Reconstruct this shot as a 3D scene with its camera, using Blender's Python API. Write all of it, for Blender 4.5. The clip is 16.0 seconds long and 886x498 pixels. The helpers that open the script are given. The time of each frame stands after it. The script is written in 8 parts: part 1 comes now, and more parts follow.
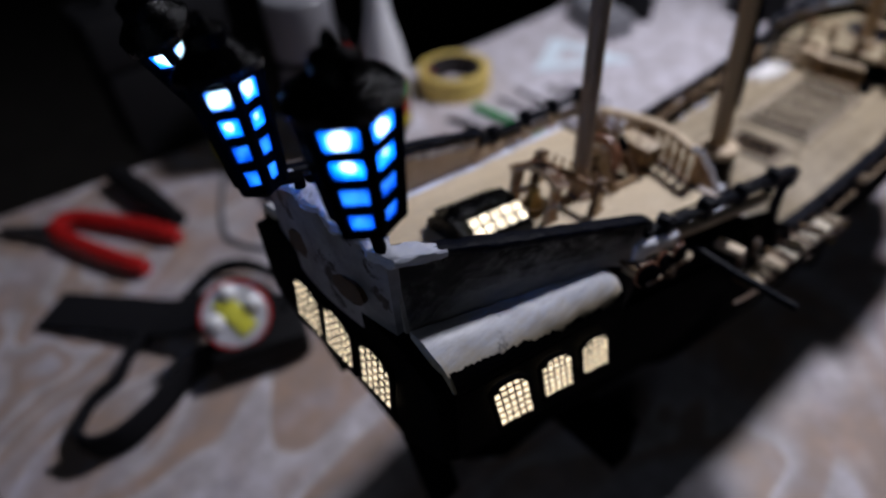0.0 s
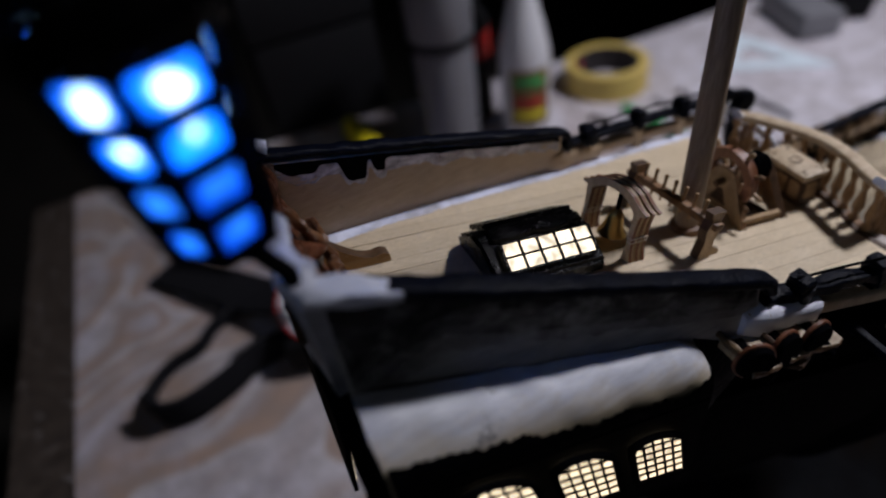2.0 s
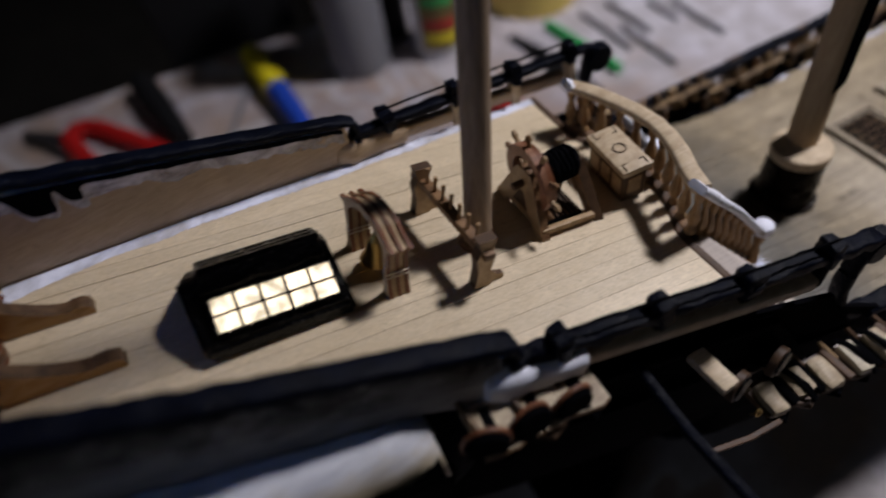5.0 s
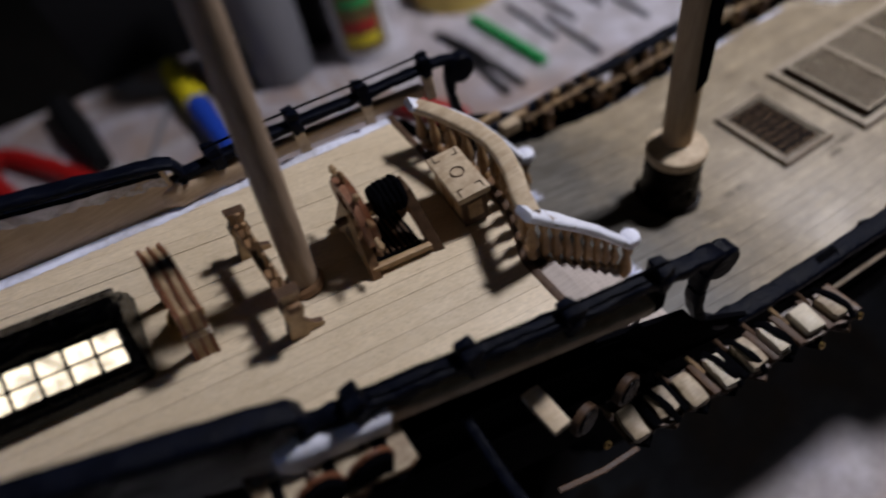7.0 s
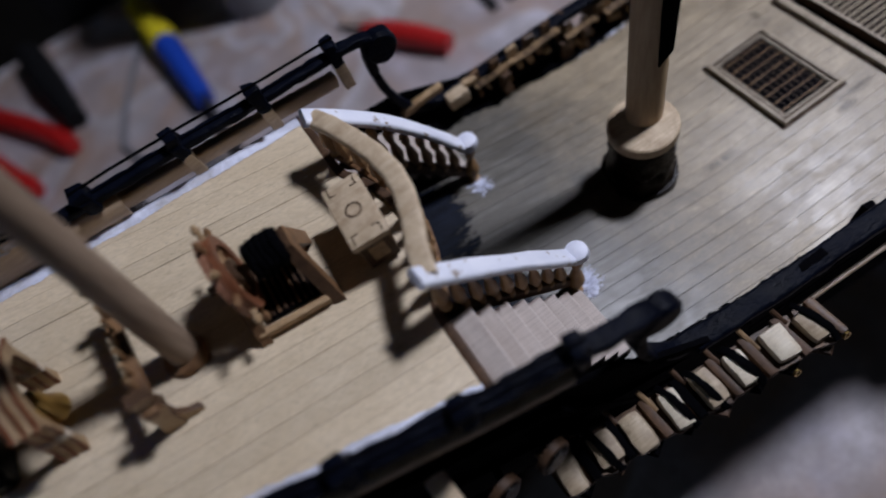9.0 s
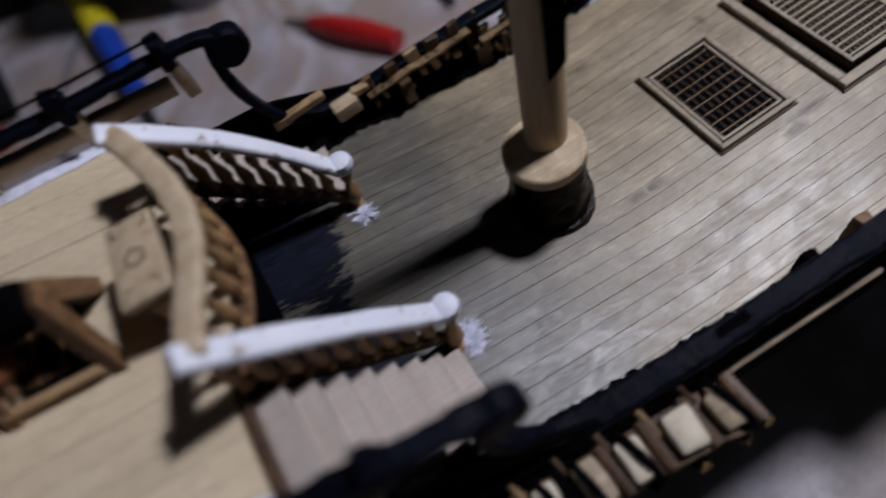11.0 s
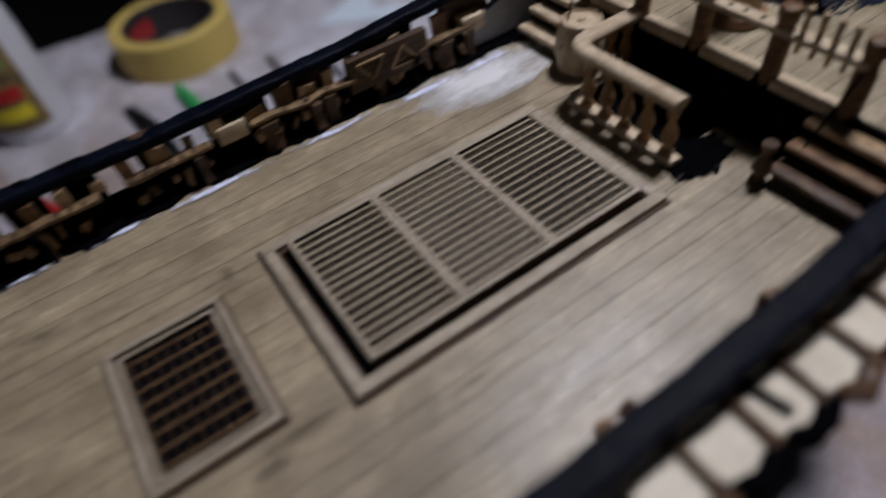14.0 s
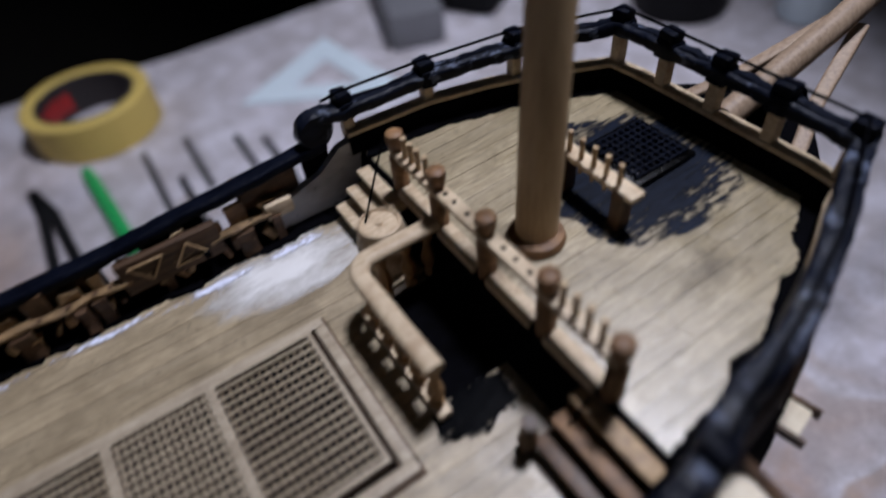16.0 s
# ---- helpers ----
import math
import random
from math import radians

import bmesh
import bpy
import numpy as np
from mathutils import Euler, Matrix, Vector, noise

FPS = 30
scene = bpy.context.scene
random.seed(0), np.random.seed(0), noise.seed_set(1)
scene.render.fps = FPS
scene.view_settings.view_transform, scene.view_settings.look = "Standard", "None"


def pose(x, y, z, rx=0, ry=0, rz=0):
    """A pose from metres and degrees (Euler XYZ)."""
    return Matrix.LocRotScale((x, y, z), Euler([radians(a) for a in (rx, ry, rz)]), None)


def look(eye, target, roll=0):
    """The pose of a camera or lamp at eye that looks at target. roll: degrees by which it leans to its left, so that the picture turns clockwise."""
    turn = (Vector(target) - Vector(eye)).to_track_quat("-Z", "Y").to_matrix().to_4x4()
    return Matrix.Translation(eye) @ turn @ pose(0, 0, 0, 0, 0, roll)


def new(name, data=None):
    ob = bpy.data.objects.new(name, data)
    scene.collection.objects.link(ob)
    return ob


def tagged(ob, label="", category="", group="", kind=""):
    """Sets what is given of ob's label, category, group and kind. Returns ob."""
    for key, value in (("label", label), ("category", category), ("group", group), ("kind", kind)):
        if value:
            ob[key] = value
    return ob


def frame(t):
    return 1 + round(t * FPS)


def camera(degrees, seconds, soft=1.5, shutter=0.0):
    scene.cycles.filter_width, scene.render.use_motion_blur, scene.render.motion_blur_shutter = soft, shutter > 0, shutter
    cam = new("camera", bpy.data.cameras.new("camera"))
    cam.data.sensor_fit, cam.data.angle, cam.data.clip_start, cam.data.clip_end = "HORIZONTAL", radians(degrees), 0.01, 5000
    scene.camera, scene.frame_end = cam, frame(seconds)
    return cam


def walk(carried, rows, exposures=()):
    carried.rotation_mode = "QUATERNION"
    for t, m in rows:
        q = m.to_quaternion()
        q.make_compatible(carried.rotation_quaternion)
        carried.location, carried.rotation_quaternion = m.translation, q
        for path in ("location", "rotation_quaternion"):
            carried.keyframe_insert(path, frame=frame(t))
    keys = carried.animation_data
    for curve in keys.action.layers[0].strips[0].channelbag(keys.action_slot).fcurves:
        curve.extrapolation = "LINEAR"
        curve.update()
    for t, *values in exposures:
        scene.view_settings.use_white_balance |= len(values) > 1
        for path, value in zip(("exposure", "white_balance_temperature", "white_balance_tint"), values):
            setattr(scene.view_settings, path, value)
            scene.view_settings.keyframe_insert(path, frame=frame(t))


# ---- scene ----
cam = camera(72.98, 16.0, soft=2.0, shutter=0.85)
cam.data.dof.use_dof = True
cam.data.dof.focus_distance = 0.19
cam.data.dof.aperture_fstop = 4.2
PATH = [
    (0, (-0.36794, -0.15217, 0.42181), (-0.23154, 0.02109, 0.21840), -4.32),
    (0.5, (-0.35560, -0.14834, 0.40239), (-0.22963, 0.04065, 0.20639), -5.71),
    (1, (-0.33937, -0.14218, 0.39602), (-0.23050, 0.05899, 0.20191), -6.74),
    (1.5, (-0.31669, -0.13697, 0.38744), (-0.22988, 0.07340, 0.19197), -8.50),
    (2, (-0.30013, -0.13383, 0.38341), (-0.22893, 0.08021, 0.18564), -9.86),
    (2.5, (-0.28437, -0.12903, 0.38109), (-0.23388, 0.08247, 0.17440), -11.98),
    (3, (-0.26778, -0.12592, 0.37951), (-0.22774, 0.07846, 0.16358), -14.06),
    (3.5, (-0.25096, -0.12600, 0.37977), (-0.21625, 0.07380, 0.15869), -15.02),
    (4, (-0.23300, -0.12487, 0.38053), (-0.19680, 0.06647, 0.15232), -15.09),
    (4.5, (-0.22112, -0.12365, 0.37715), (-0.17246, 0.06140, 0.14609), -13.24),
    (5, (-0.20872, -0.11846, 0.37674), (-0.14897, 0.06261, 0.14513), -12.19),
    (7.5, (-0.14030, -0.12649, 0.36881), (-0.07884, 0.04346, 0.12935), -16.21),
    (8, (-0.12292, -0.11492, 0.36988), (-0.07613, 0.04611, 0.12112), -20.57),
    (10.5, (-0.06072, -0.09615, 0.33820), (-0.05358, 0.04733, 0.07483), -32.97),
    (11, (-0.04962, -0.09495, 0.32840), (-0.03226, 0.05130, 0.06704), -28.22),
    (11.5, (-0.03925, -0.09841, 0.31701), (-0.00553, 0.05448, 0.06110), -21.99),
    (12, (-0.01674, -0.09324, 0.30484), (0.02925, 0.06326, 0.05306), -17.70),
    (12.5, (0.00448, -0.09433, 0.29063), (0.06301, 0.06597, 0.04388), -14.74),
    (13, (0.03241, -0.09320, 0.27677), (0.10201, 0.07637, 0.03928), -13.35),
    (13.5, (0.06243, -0.09470, 0.27087), (0.14286, 0.07666, 0.03813), -10.81),
    (14, (0.09358, -0.09694, 0.26574), (0.18631, 0.07848, 0.04073), -9.04),
    (14.5, (0.11993, -0.09858, 0.26551), (0.21961, 0.07986, 0.04591), -7.94),
    (15, (0.15004, -0.10645, 0.27557), (0.24855, 0.07937, 0.06164), -6.29),
    (15.5, (0.16364, -0.10349, 0.28291), (0.26238, 0.08154, 0.06839), -5.79),
    (16, (0.18085, -0.08681, 0.28700), (0.27997, 0.09304, 0.06830), -6.94),
]
# seconds, stops, kelvin, tint: the camera's automatic exposure and white balance
EXPOSURE = [(0, 0.1, 6500, 10), (1, -0.04, 6750, 10), (2, -0.18, 6600, 10), (2.5, -0.20, 6600, 10), (3.5, -0.05, 6850, 10), (5, -0.12, 6900, 10), (7.5, -0.27, 6450, 10), (8, -0.29, 6100, 10),
            (10.5, -0.42, 6250, 10), (11, -0.44, 6350, 10), (11.5, -0.45, 6400, 10), (12.0, -0.30, 6550, 10), (12.5, -0.15, 6550, 10), (13.0, -0.17, 6600, 10), (13.4, -0.38, 6600, 10), (14, -0.56, 6400, 10), (15, -0.50, 6180, 10), (16, -0.30, 6180, 10)]
walk(cam, [(t, look(eye, target, roll)) for t, eye, target, roll in PATH], EXPOSURE)

# ---- scale: the model is laid out in units of 6 cm, waist deck near z = -0.6, table top at z = -3 ----
U = 0.06


def W(p):
    return Vector((U * p[0], U * p[1], U * (p[2] + 3.0)))


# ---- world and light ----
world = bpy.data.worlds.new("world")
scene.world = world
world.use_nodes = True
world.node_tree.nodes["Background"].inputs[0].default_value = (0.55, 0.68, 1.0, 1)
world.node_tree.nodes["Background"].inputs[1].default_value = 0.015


def lamp(name, kind, eye, target, power, colour, **kw):
    d = bpy.data.lights.new(name, kind)
    d.energy, d.color = power, colour
    for k, v in kw.items():
        if k == "size":
            d.size = v
        elif k == "radius":
            d.shadow_soft_size = v
        elif k == "cone":
            d.spot_size, d.spot_blend = radians(v), 0.6
    ob = new(name, d)
    ob.matrix_world = look(W(eye), W(target))
    return ob


# the shaded work lamp over the bow end of the bench
lamp("work_lamp_light", "SPOT", (7.6, 1.15, 11.6), (2.0, 4.9, -2.5), 30.5, (0.955, 0.955, 1.08), radius=0.055, cone=88)
# fill light added at an unseen window beyond the stern end of the bench
lamp("added_fill_light", "AREA", (-32.6, -13.0, 15.0), (-3.0, 0, -1.0), 1.6, (0.74, 0.84, 1.0), size=0.95)


# ---- materials ----
def nodes_of(name):
    m = bpy.data.materials.new(name)
    m.use_nodes = True
    t = m.node_tree
    return m, t, t.nodes["Principled BSDF"]


def ramp(t, fac, stops):
    r = t.nodes.new("ShaderNodeValToRGB")
    while len(r.color_ramp.elements) < len(stops):
        r.color_ramp.elements.new(0.5)
    for e, (p, c) in zip(r.color_ramp.elements, stops):
        e.position, e.color = p, (*c, 1)
    t.links.new(fac, r.inputs[0])
    return r.outputs[0]


def coords(t, scale=(1, 1, 1), kind="Object"):
    c = t.nodes.new("ShaderNodeTexCoord")
    m = t.nodes.new("ShaderNodeMapping")
    m.inputs["Scale"].default_value = scale
    t.links.new(c.outputs[kind], m.inputs[0])
    return m.outputs[0]


def noise_of(t, vec, scale, detail=4, rough=0.55, distort=0.0):
    n = t.nodes.new("ShaderNodeTexNoise")
    n.inputs["Scale"].default_value, n.inputs["Detail"].default_value = scale, detail
    n.inputs["Roughness"].default_value, n.inputs["Distortion"].default_value = rough, distort
    t.links.new(vec, n.inputs["Vector"])
    return n.outputs[0]


def mixed(t, fac, a, b, mode="MIX"):
    m = t.nodes.new("ShaderNodeMix")
    m.data_type, m.blend_type = "RGBA", mode
    for sock, val in ((m.inputs[0], fac), (m.inputs[6], a), (m.inputs[7], b)):
        if hasattr(val, "links"):
            t.links.new(val, sock)
        elif isinstance(val, (int, float)):
            sock.default_value = val
        else:
            sock.default_value = (*val, 1)
    return m.outputs[2]


def bump(t, bsdf, height, strength=0.3, dist=0.0005):
    b = t.nodes.new("ShaderNodeBump")
    b.inputs["Strength"].default_value, b.inputs["Distance"].default_value = strength, dist
    t.links.new(height, b.inputs["Height"])
    t.links.new(b.outputs[0], bsdf.inputs["Normal"])


def wood(name, light, dark, rough=0.55, grain=(60, 900, 900), stain=None, stain_amount=0.5, island=0.12, spec=0.3, wash=False, streak=0.0, patch=28.0, varnish=0.0, mottle=0.0):
    """Grained wood whose fibres run along x; stain: a second colour in soft patches."""
    m, t, b = nodes_of(name)
    v = coords(t, grain)
    g = noise_of(t, v, 1.0, 5, 0.6)
    col = ramp(t, g, [(0.3, dark), (0.7, light)])
    info = t.nodes.new("ShaderNodeObjectInfo")
    tone = ramp(t, info.outputs["Random"], [(0.0, (1 - island,) * 3), (1.0, (1 + island * 0.3,) * 3)])
    col = mixed(t, 1.0, col, tone, "MULTIPLY")
    if stain:
        big = noise_of(t, coords(t, (1, 1, 1)), patch, 6, 0.65)
        f = ramp(t, big, [(0.42, (0, 0, 0)), (0.72, (stain_amount,) * 3)])
        col = mixed(t, f, col, stain)
    if streak:
        # fine fibres, dark flecks and pale rubbed patches
        s = noise_of(t, coords(t, (70, 2600, 2600)), 1.0, 4, 0.65)
        col = mixed(t, ramp(t, s, [(0.36, (streak,) * 3), (0.56, (0, 0, 0))]), col, tuple(0.5 * c for c in dark))
        p = noise_of(t, coords(t, (1, 1.7, 1)), 55.0, 6, 0.7, 0.6)
        col = mixed(t, ramp(t, p, [(0.50, (0, 0, 0)), (0.76, (streak * 0.5,) * 3)]), col, tuple(min(1, 1.2 * c) for c in light))
        k = noise_of(t, coords(t, (1, 2, 1)), 420.0, 3, 0.6)
        col = mixed(t, ramp(t, k, [(0.64, (0, 0, 0)), (0.70, (streak,) * 3)]), col, tuple(0.35 * c for c in dark))
    if mottle:
        # handling marks: broad dull blotches, small brown spots and pale scratches
        w = noise_of(t, coords(t, (1, 1.4, 1)), 48.0, 5, 0.62, 1.0)
        col = mixed(t, ramp(t, w, [(0.48, (0, 0, 0)), (0.66, (mottle * 0.55,) * 3)]), col, tuple(0.62 * c for c in dark))
        w = noise_of(t, coords(t, (1, 1, 1)), 190.0, 4, 0.6, 0.4)
        col = mixed(t, ramp(t, w, [(0.62, (0, 0, 0)), (0.72, (mottle * 0.6,) * 3)]), col, tuple(0.42 * c for c in dark))
        w = noise_of(t, coords(t, (90, 900, 900)), 1.0, 3, 0.5)
        col = mixed(t, ramp(t, w, [(0.60, (0, 0, 0)), (0.74, (mottle * 0.5,) * 3)]), col, tuple(min(1, 1.35 * c) for c in light))
    if wash:
        # thin grey paint wash rubbed into the planks round the stairs
        sep = t.nodes.new("ShaderNodeSeparateXYZ")
        t.links.new(coords(t, (1, 1, 1)), sep.inputs[0])
        ragged = noise_of(t, coords(t, (1, 1, 1)), 60.0, 5, 0.6)
        add = t.nodes.new("ShaderNodeMath")
        add.operation = "MULTIPLY_ADD"
        t.links.new(ragged, add.inputs[0])
        add.inputs[1].default_value = 0.06
        t.links.new(sep.outputs[0], add.inputs[2])
        f = ramp(t, add.outputs[0], [(0.0, (0.86,) * 3), (0.055, (0.0,) * 3)])
        brushed = ramp(t, noise_of(t, coords(t, (40, 420, 1)), 1.0, 5, 0.7), [(0.34, (0.042, 0.040, 0.036)), (0.55, (0.074, 0.072, 0.065)), (0.72, (0.15, 0.148, 0.14))])
        col = mixed(t, f, col, brushed)
    t.links.new(col, b.inputs["Base Color"])
    fine = noise_of(t, coords(t, (400, 2500, 2500)), 1.0, 3)
    r = ramp(t, g, [(0.2, (rough - 0.1,) * 3), (0.8, (rough + 0.12,) * 3)])
    if varnish:
        # uneven clear coat: glossy lumps between dull rubbed places, and dark scuffs
        lump = noise_of(t, coords(t, (1, 1.3, 1)), 330.0, 5, 0.7)
        pool = noise_of(t, coords(t, (1, 1.5, 1)), 70.0, 5, 0.65, 0.8)
        r = mixed(t, ramp(t, pool, [(0.42, (0, 0, 0)), (0.62, (varnish,) * 3)]), r, (rough * 0.62,) * 3)
        scuff = noise_of(t, coords(t, (2, 1, 1)), 130.0, 7, 0.75, 1.2)
        col = mixed(t, ramp(t, scuff, [(0.60, (0, 0, 0)), (0.70, (varnish * 0.55,) * 3)]), col, tuple(0.45 * c for c in dark))
        t.links.new(col, b.inputs["Base Color"])
        both = t.nodes.new("ShaderNodeMath")
        both.operation = "MULTIPLY_ADD"
        t.links.new(lump, both.inputs[0])
        both.inputs[1].default_value = 2.2 * varnish
        t.links.new(fine, both.inputs[2])
        fine = both.outputs[0]
    t.links.new(r, b.inputs["Roughness"])
    b.inputs["Specular IOR Level"].default_value = spec
    bump(t, b, fine, 0.22, 0.0003)
    return m


def paint(name, col, var, rough=0.45, scale=180.0, chip=None, chip_at=0.68, relief=0.5, spec=0.4):
    """Hand-brushed paint, uneven, with optional bare chips."""
    m, t, b = nodes_of(name)
    v = coords(t, (1, 1.6, 1.6))
    n = noise_of(t, v, scale, 5, 0.6)
    c = ramp(t, n, [(0.3, col), (0.75, var)])
    if chip:
        k = noise_of(t, coords(t, (1, 1, 1)), scale * 1.7, 6, 0.7)
        c = mixed(t, ramp(t, k, [(chip_at, (0, 0, 0)), (chip_at + 0.05, (1, 1, 1))]), c, chip)
    t.links.new(c, b.inputs["Base Color"])
    t.links.new(ramp(t, n, [(0.2, (rough - 0.12,) * 3), (0.8, (rough + 0.15,) * 3)]), b.inputs["Roughness"])
    b.inputs["Specular IOR Level"].default_value = spec
    bump(t, b, noise_of(t, v, scale * 4, 4), relief, 0.0005)
    return m


def glow(name, col, strength, patch=None, low=0.45, hot=None, vary=0.0):
    m, t, b = nodes_of(name)
    b.inputs["Base Color"].default_value = (*[0.4 * c for c in col], 1)
    b.inputs["Roughness"].default_value = 0.35
    n = noise_of(t, coords(t, (1, 1, 1)), patch or 300.0, 3)
    f = t.nodes.new("ShaderNodeMath")
    f.operation = "MULTIPLY"
    r = ramp(t, n, [(0.35, (low,) * 3), (0.65, (1.0,) * 3)])
    t.links.new(r, f.inputs[0])
    f.inputs[1].default_value = strength
    if hot:
        # brightest round the lamp behind the middle of the film
        c = t.nodes.new("ShaderNodeTexCoord")
        d = t.nodes.new("ShaderNodeVectorMath")
        d.operation = "DISTANCE"
        t.links.new(c.outputs["Generated"], d.inputs[0])
        d.inputs[1].default_value = (0.5, 0.5, 0.55)
        s = t.nodes.new("ShaderNodeMath")
        s.operation = "MULTIPLY_ADD"
        t.links.new(d.outputs["Value"], s.inputs[0])
        s.inputs[1].default_value = -0.75
        t.links.new(n, s.inputs[2])
        info = t.nodes.new("ShaderNodeObjectInfo")
        v = t.nodes.new("ShaderNodeMath")
        v.operation = "MULTIPLY_ADD"
        t.links.new(info.outputs["Random"], v.inputs[0])
        v.inputs[1].default_value = vary
        t.links.new(s.outputs[0], v.inputs[2])
        t.links.new(ramp(t, v.outputs[0], [(0.02, tuple(0.25 * k for k in col)), (0.18, col), (0.38, (0.01, 0.17, 1.0)), (0.54, hot)]), b.inputs["Emission Color"])
    else:
        b.inputs["Emission Color"].default_value = (*col, 1)
    t.links.new(f.outputs[0], b.inputs["Emission Strength"])
    return m


def smear(name, col, var, rough=0.5, scale=160.0, cover=0.55, brush=(1, 1, 1), spec=0.3, edge=0.22):
    """Thin paint that breaks up into brushed streaks towards its rim."""
    m, t, b = nodes_of(name)
    n = noise_of(t, coords(t, brush), scale, 6, 0.68)
    t.links.new(ramp(t, n, [(0.3, col), (0.7, var)]), b.inputs["Base Color"])
    c = t.nodes.new("ShaderNodeTexCoord")
    d = t.nodes.new("ShaderNodeVectorMath")
    d.operation = "DISTANCE"
    flat = t.nodes.new("ShaderNodeVectorMath")
    flat.operation = "MULTIPLY"
    flat.inputs[1].default_value = (1, 1, 0)
    t.links.new(c.outputs["Generated"], flat.inputs[0])
    t.links.new(flat.outputs[0], d.inputs[0])
    d.inputs[1].default_value = (0.5, 0.5, 0)
    add = t.nodes.new("ShaderNodeMath")
    add.operation = "MULTIPLY_ADD"
    t.links.new(d.outputs["Value"], add.inputs[0])
    add.inputs[1].default_value = -1.0
    t.links.new(n, add.inputs[2])
    lo = 0.55 - cover
    t.links.new(ramp(t, add.outputs[0], [(max(0.0, lo), (0, 0, 0)), (min(1.0, lo + edge), (1, 1, 1))]), b.inputs["Alpha"])
    b.inputs["Roughness"].default_value = rough
    b.inputs["Specular IOR Level"].default_value = spec
    bump(t, b, n, 0.3, 0.0004)
    return m


def haze(name, col, var, scale=70.0, low=0.25, high=0.95):
    """Thin paint rubbed out over bare wood, the wood showing through unevenly."""
    m, t, b = nodes_of(name)
    n = noise_of(t, coords(t, (1, 1, 1.6)), scale, 6, 0.68, 0.5)
    t.links.new(ramp(t, n, [(0.3, col), (0.7, var)]), b.inputs["Base Color"])
    t.links.new(ramp(t, n, [(0.36, (low,) * 3), (0.60, (high,) * 3)]), b.inputs["Alpha"])
    b.inputs["Roughness"].default_value = 0.5
    b.inputs["Specular IOR Level"].default_value = 0.3
    bump(t, b, n, 0.3, 0.0004)
    return m


def plain(name, col, rough=0.5, metal=0.0, spec=0.5, grain=0.08, scale=250.0):
    m, t, b = nodes_of(name)
    n = noise_of(t, coords(t, (1, 1, 1)), scale, 4)
    c = ramp(t, n, [(0.3, tuple(x * (1 - grain) for x in col)), (0.7, tuple(min(1, x * (1 + grain)) for x in col))])
    t.links.new(c, b.inputs["Base Color"])
    b.inputs["Roughness"].default_value, b.inputs["Metallic"].default_value = rough, metal
    b.inputs["Specular IOR Level"].default_value = spec
    bump(t, b, n, 0.08, 0.0003)
    return m


BLACK = paint("black_paint", (0.0012, 0.0012, 0.0016), (0.0028, 0.0028, 0.004), 0.8, spec=0.015)
BLACKGLOSS = paint("wet_black_paint", (0.0008, 0.0008, 0.0010), (0.002, 0.0018, 0.002), 0.24, spec=0.13, relief=0.7)
FOOTGLOSS = paint("wet_dark_varnish", (0.0014, 0.0010, 0.0009), (0.012, 0.005, 0.003), 0.28, 90.0, spec=0.07, relief=0.8)
RAILBLACK = paint("rail_black_paint", (0.0014, 0.0019, 0.0045), (0.004, 0.0056, 0.0125), 0.42, 110.0, chip=(0.022, 0.029, 0.054), chip_at=0.66, spec=0.05, relief=1.0)
FORERAIL = paint("blotched_black_paint", (0.0022, 0.003, 0.0066), (0.007, 0.0095, 0.019), 0.42, 75.0, chip=(0.085, 0.10, 0.145), chip_at=0.55, spec=0.12, relief=1.0)
PINWOOD = wood("pale_pin_wood", (0.86, 0.78, 0.63), (0.70, 0.60, 0.44), 0.4, grain=(200, 200, 300))
DARKPOST = wood("scorched_post_wood", (0.17, 0.095, 0.046), (0.06, 0.03, 0.015), 0.45, grain=(300, 300, 90), stain=(0.02, 0.012, 0.008), stain_amount=0.8, patch=160.0)
WHITE = paint("white_paint", (0.70, 0.72, 0.84), (0.84, 0.85, 0.93), 0.45, 150.0, chip=(0.36, 0.27, 0.18), chip_at=0.635)
STERNWHITE = paint("smeared_white_paint", (0.55, 0.59, 0.72), (0.86, 0.87, 0.93), 0.5, 75.0, chip=(0.06, 0.065, 0.09), chip_at=0.61)
GRATETOP = wood("rubbed_grating_wood", (0.56, 0.465, 0.335), (0.39, 0.305, 0.205), 0.5, stain=(0.2, 0.145, 0.09), stain_amount=0.6, streak=0.4, patch=150.0)
GRATEWOOD = wood("grating_wood", (0.52, 0.44, 0.33), (0.35, 0.28, 0.195), 0.5, stain=(0.15, 0.105, 0.065), stain_amount=0.5, streak=0.4, patch=150.0)
GRATEBURNT = wood("scorched_grating_wood", (0.40, 0.305, 0.195), (0.235, 0.165, 0.10), 0.5, stain=(0.08, 0.05, 0.03), stain_amount=0.75, streak=0.4, patch=110.0)
GREYOUT = wood("streaked_grey_primer", (0.60, 0.58, 0.575), (0.36, 0.345, 0.345), 0.5, grain=(22, 240, 240), stain=(0.20, 0.175, 0.16), stain_amount=0.6, island=0.0, streak=0.25, patch=34.0)
GREYLIGHT = paint("pale_grey_primer", (0.16, 0.157, 0.16), (0.40, 0.39, 0.40), 0.35, 50.0, chip=(0.03, 0.03, 0.033), chip_at=0.58)


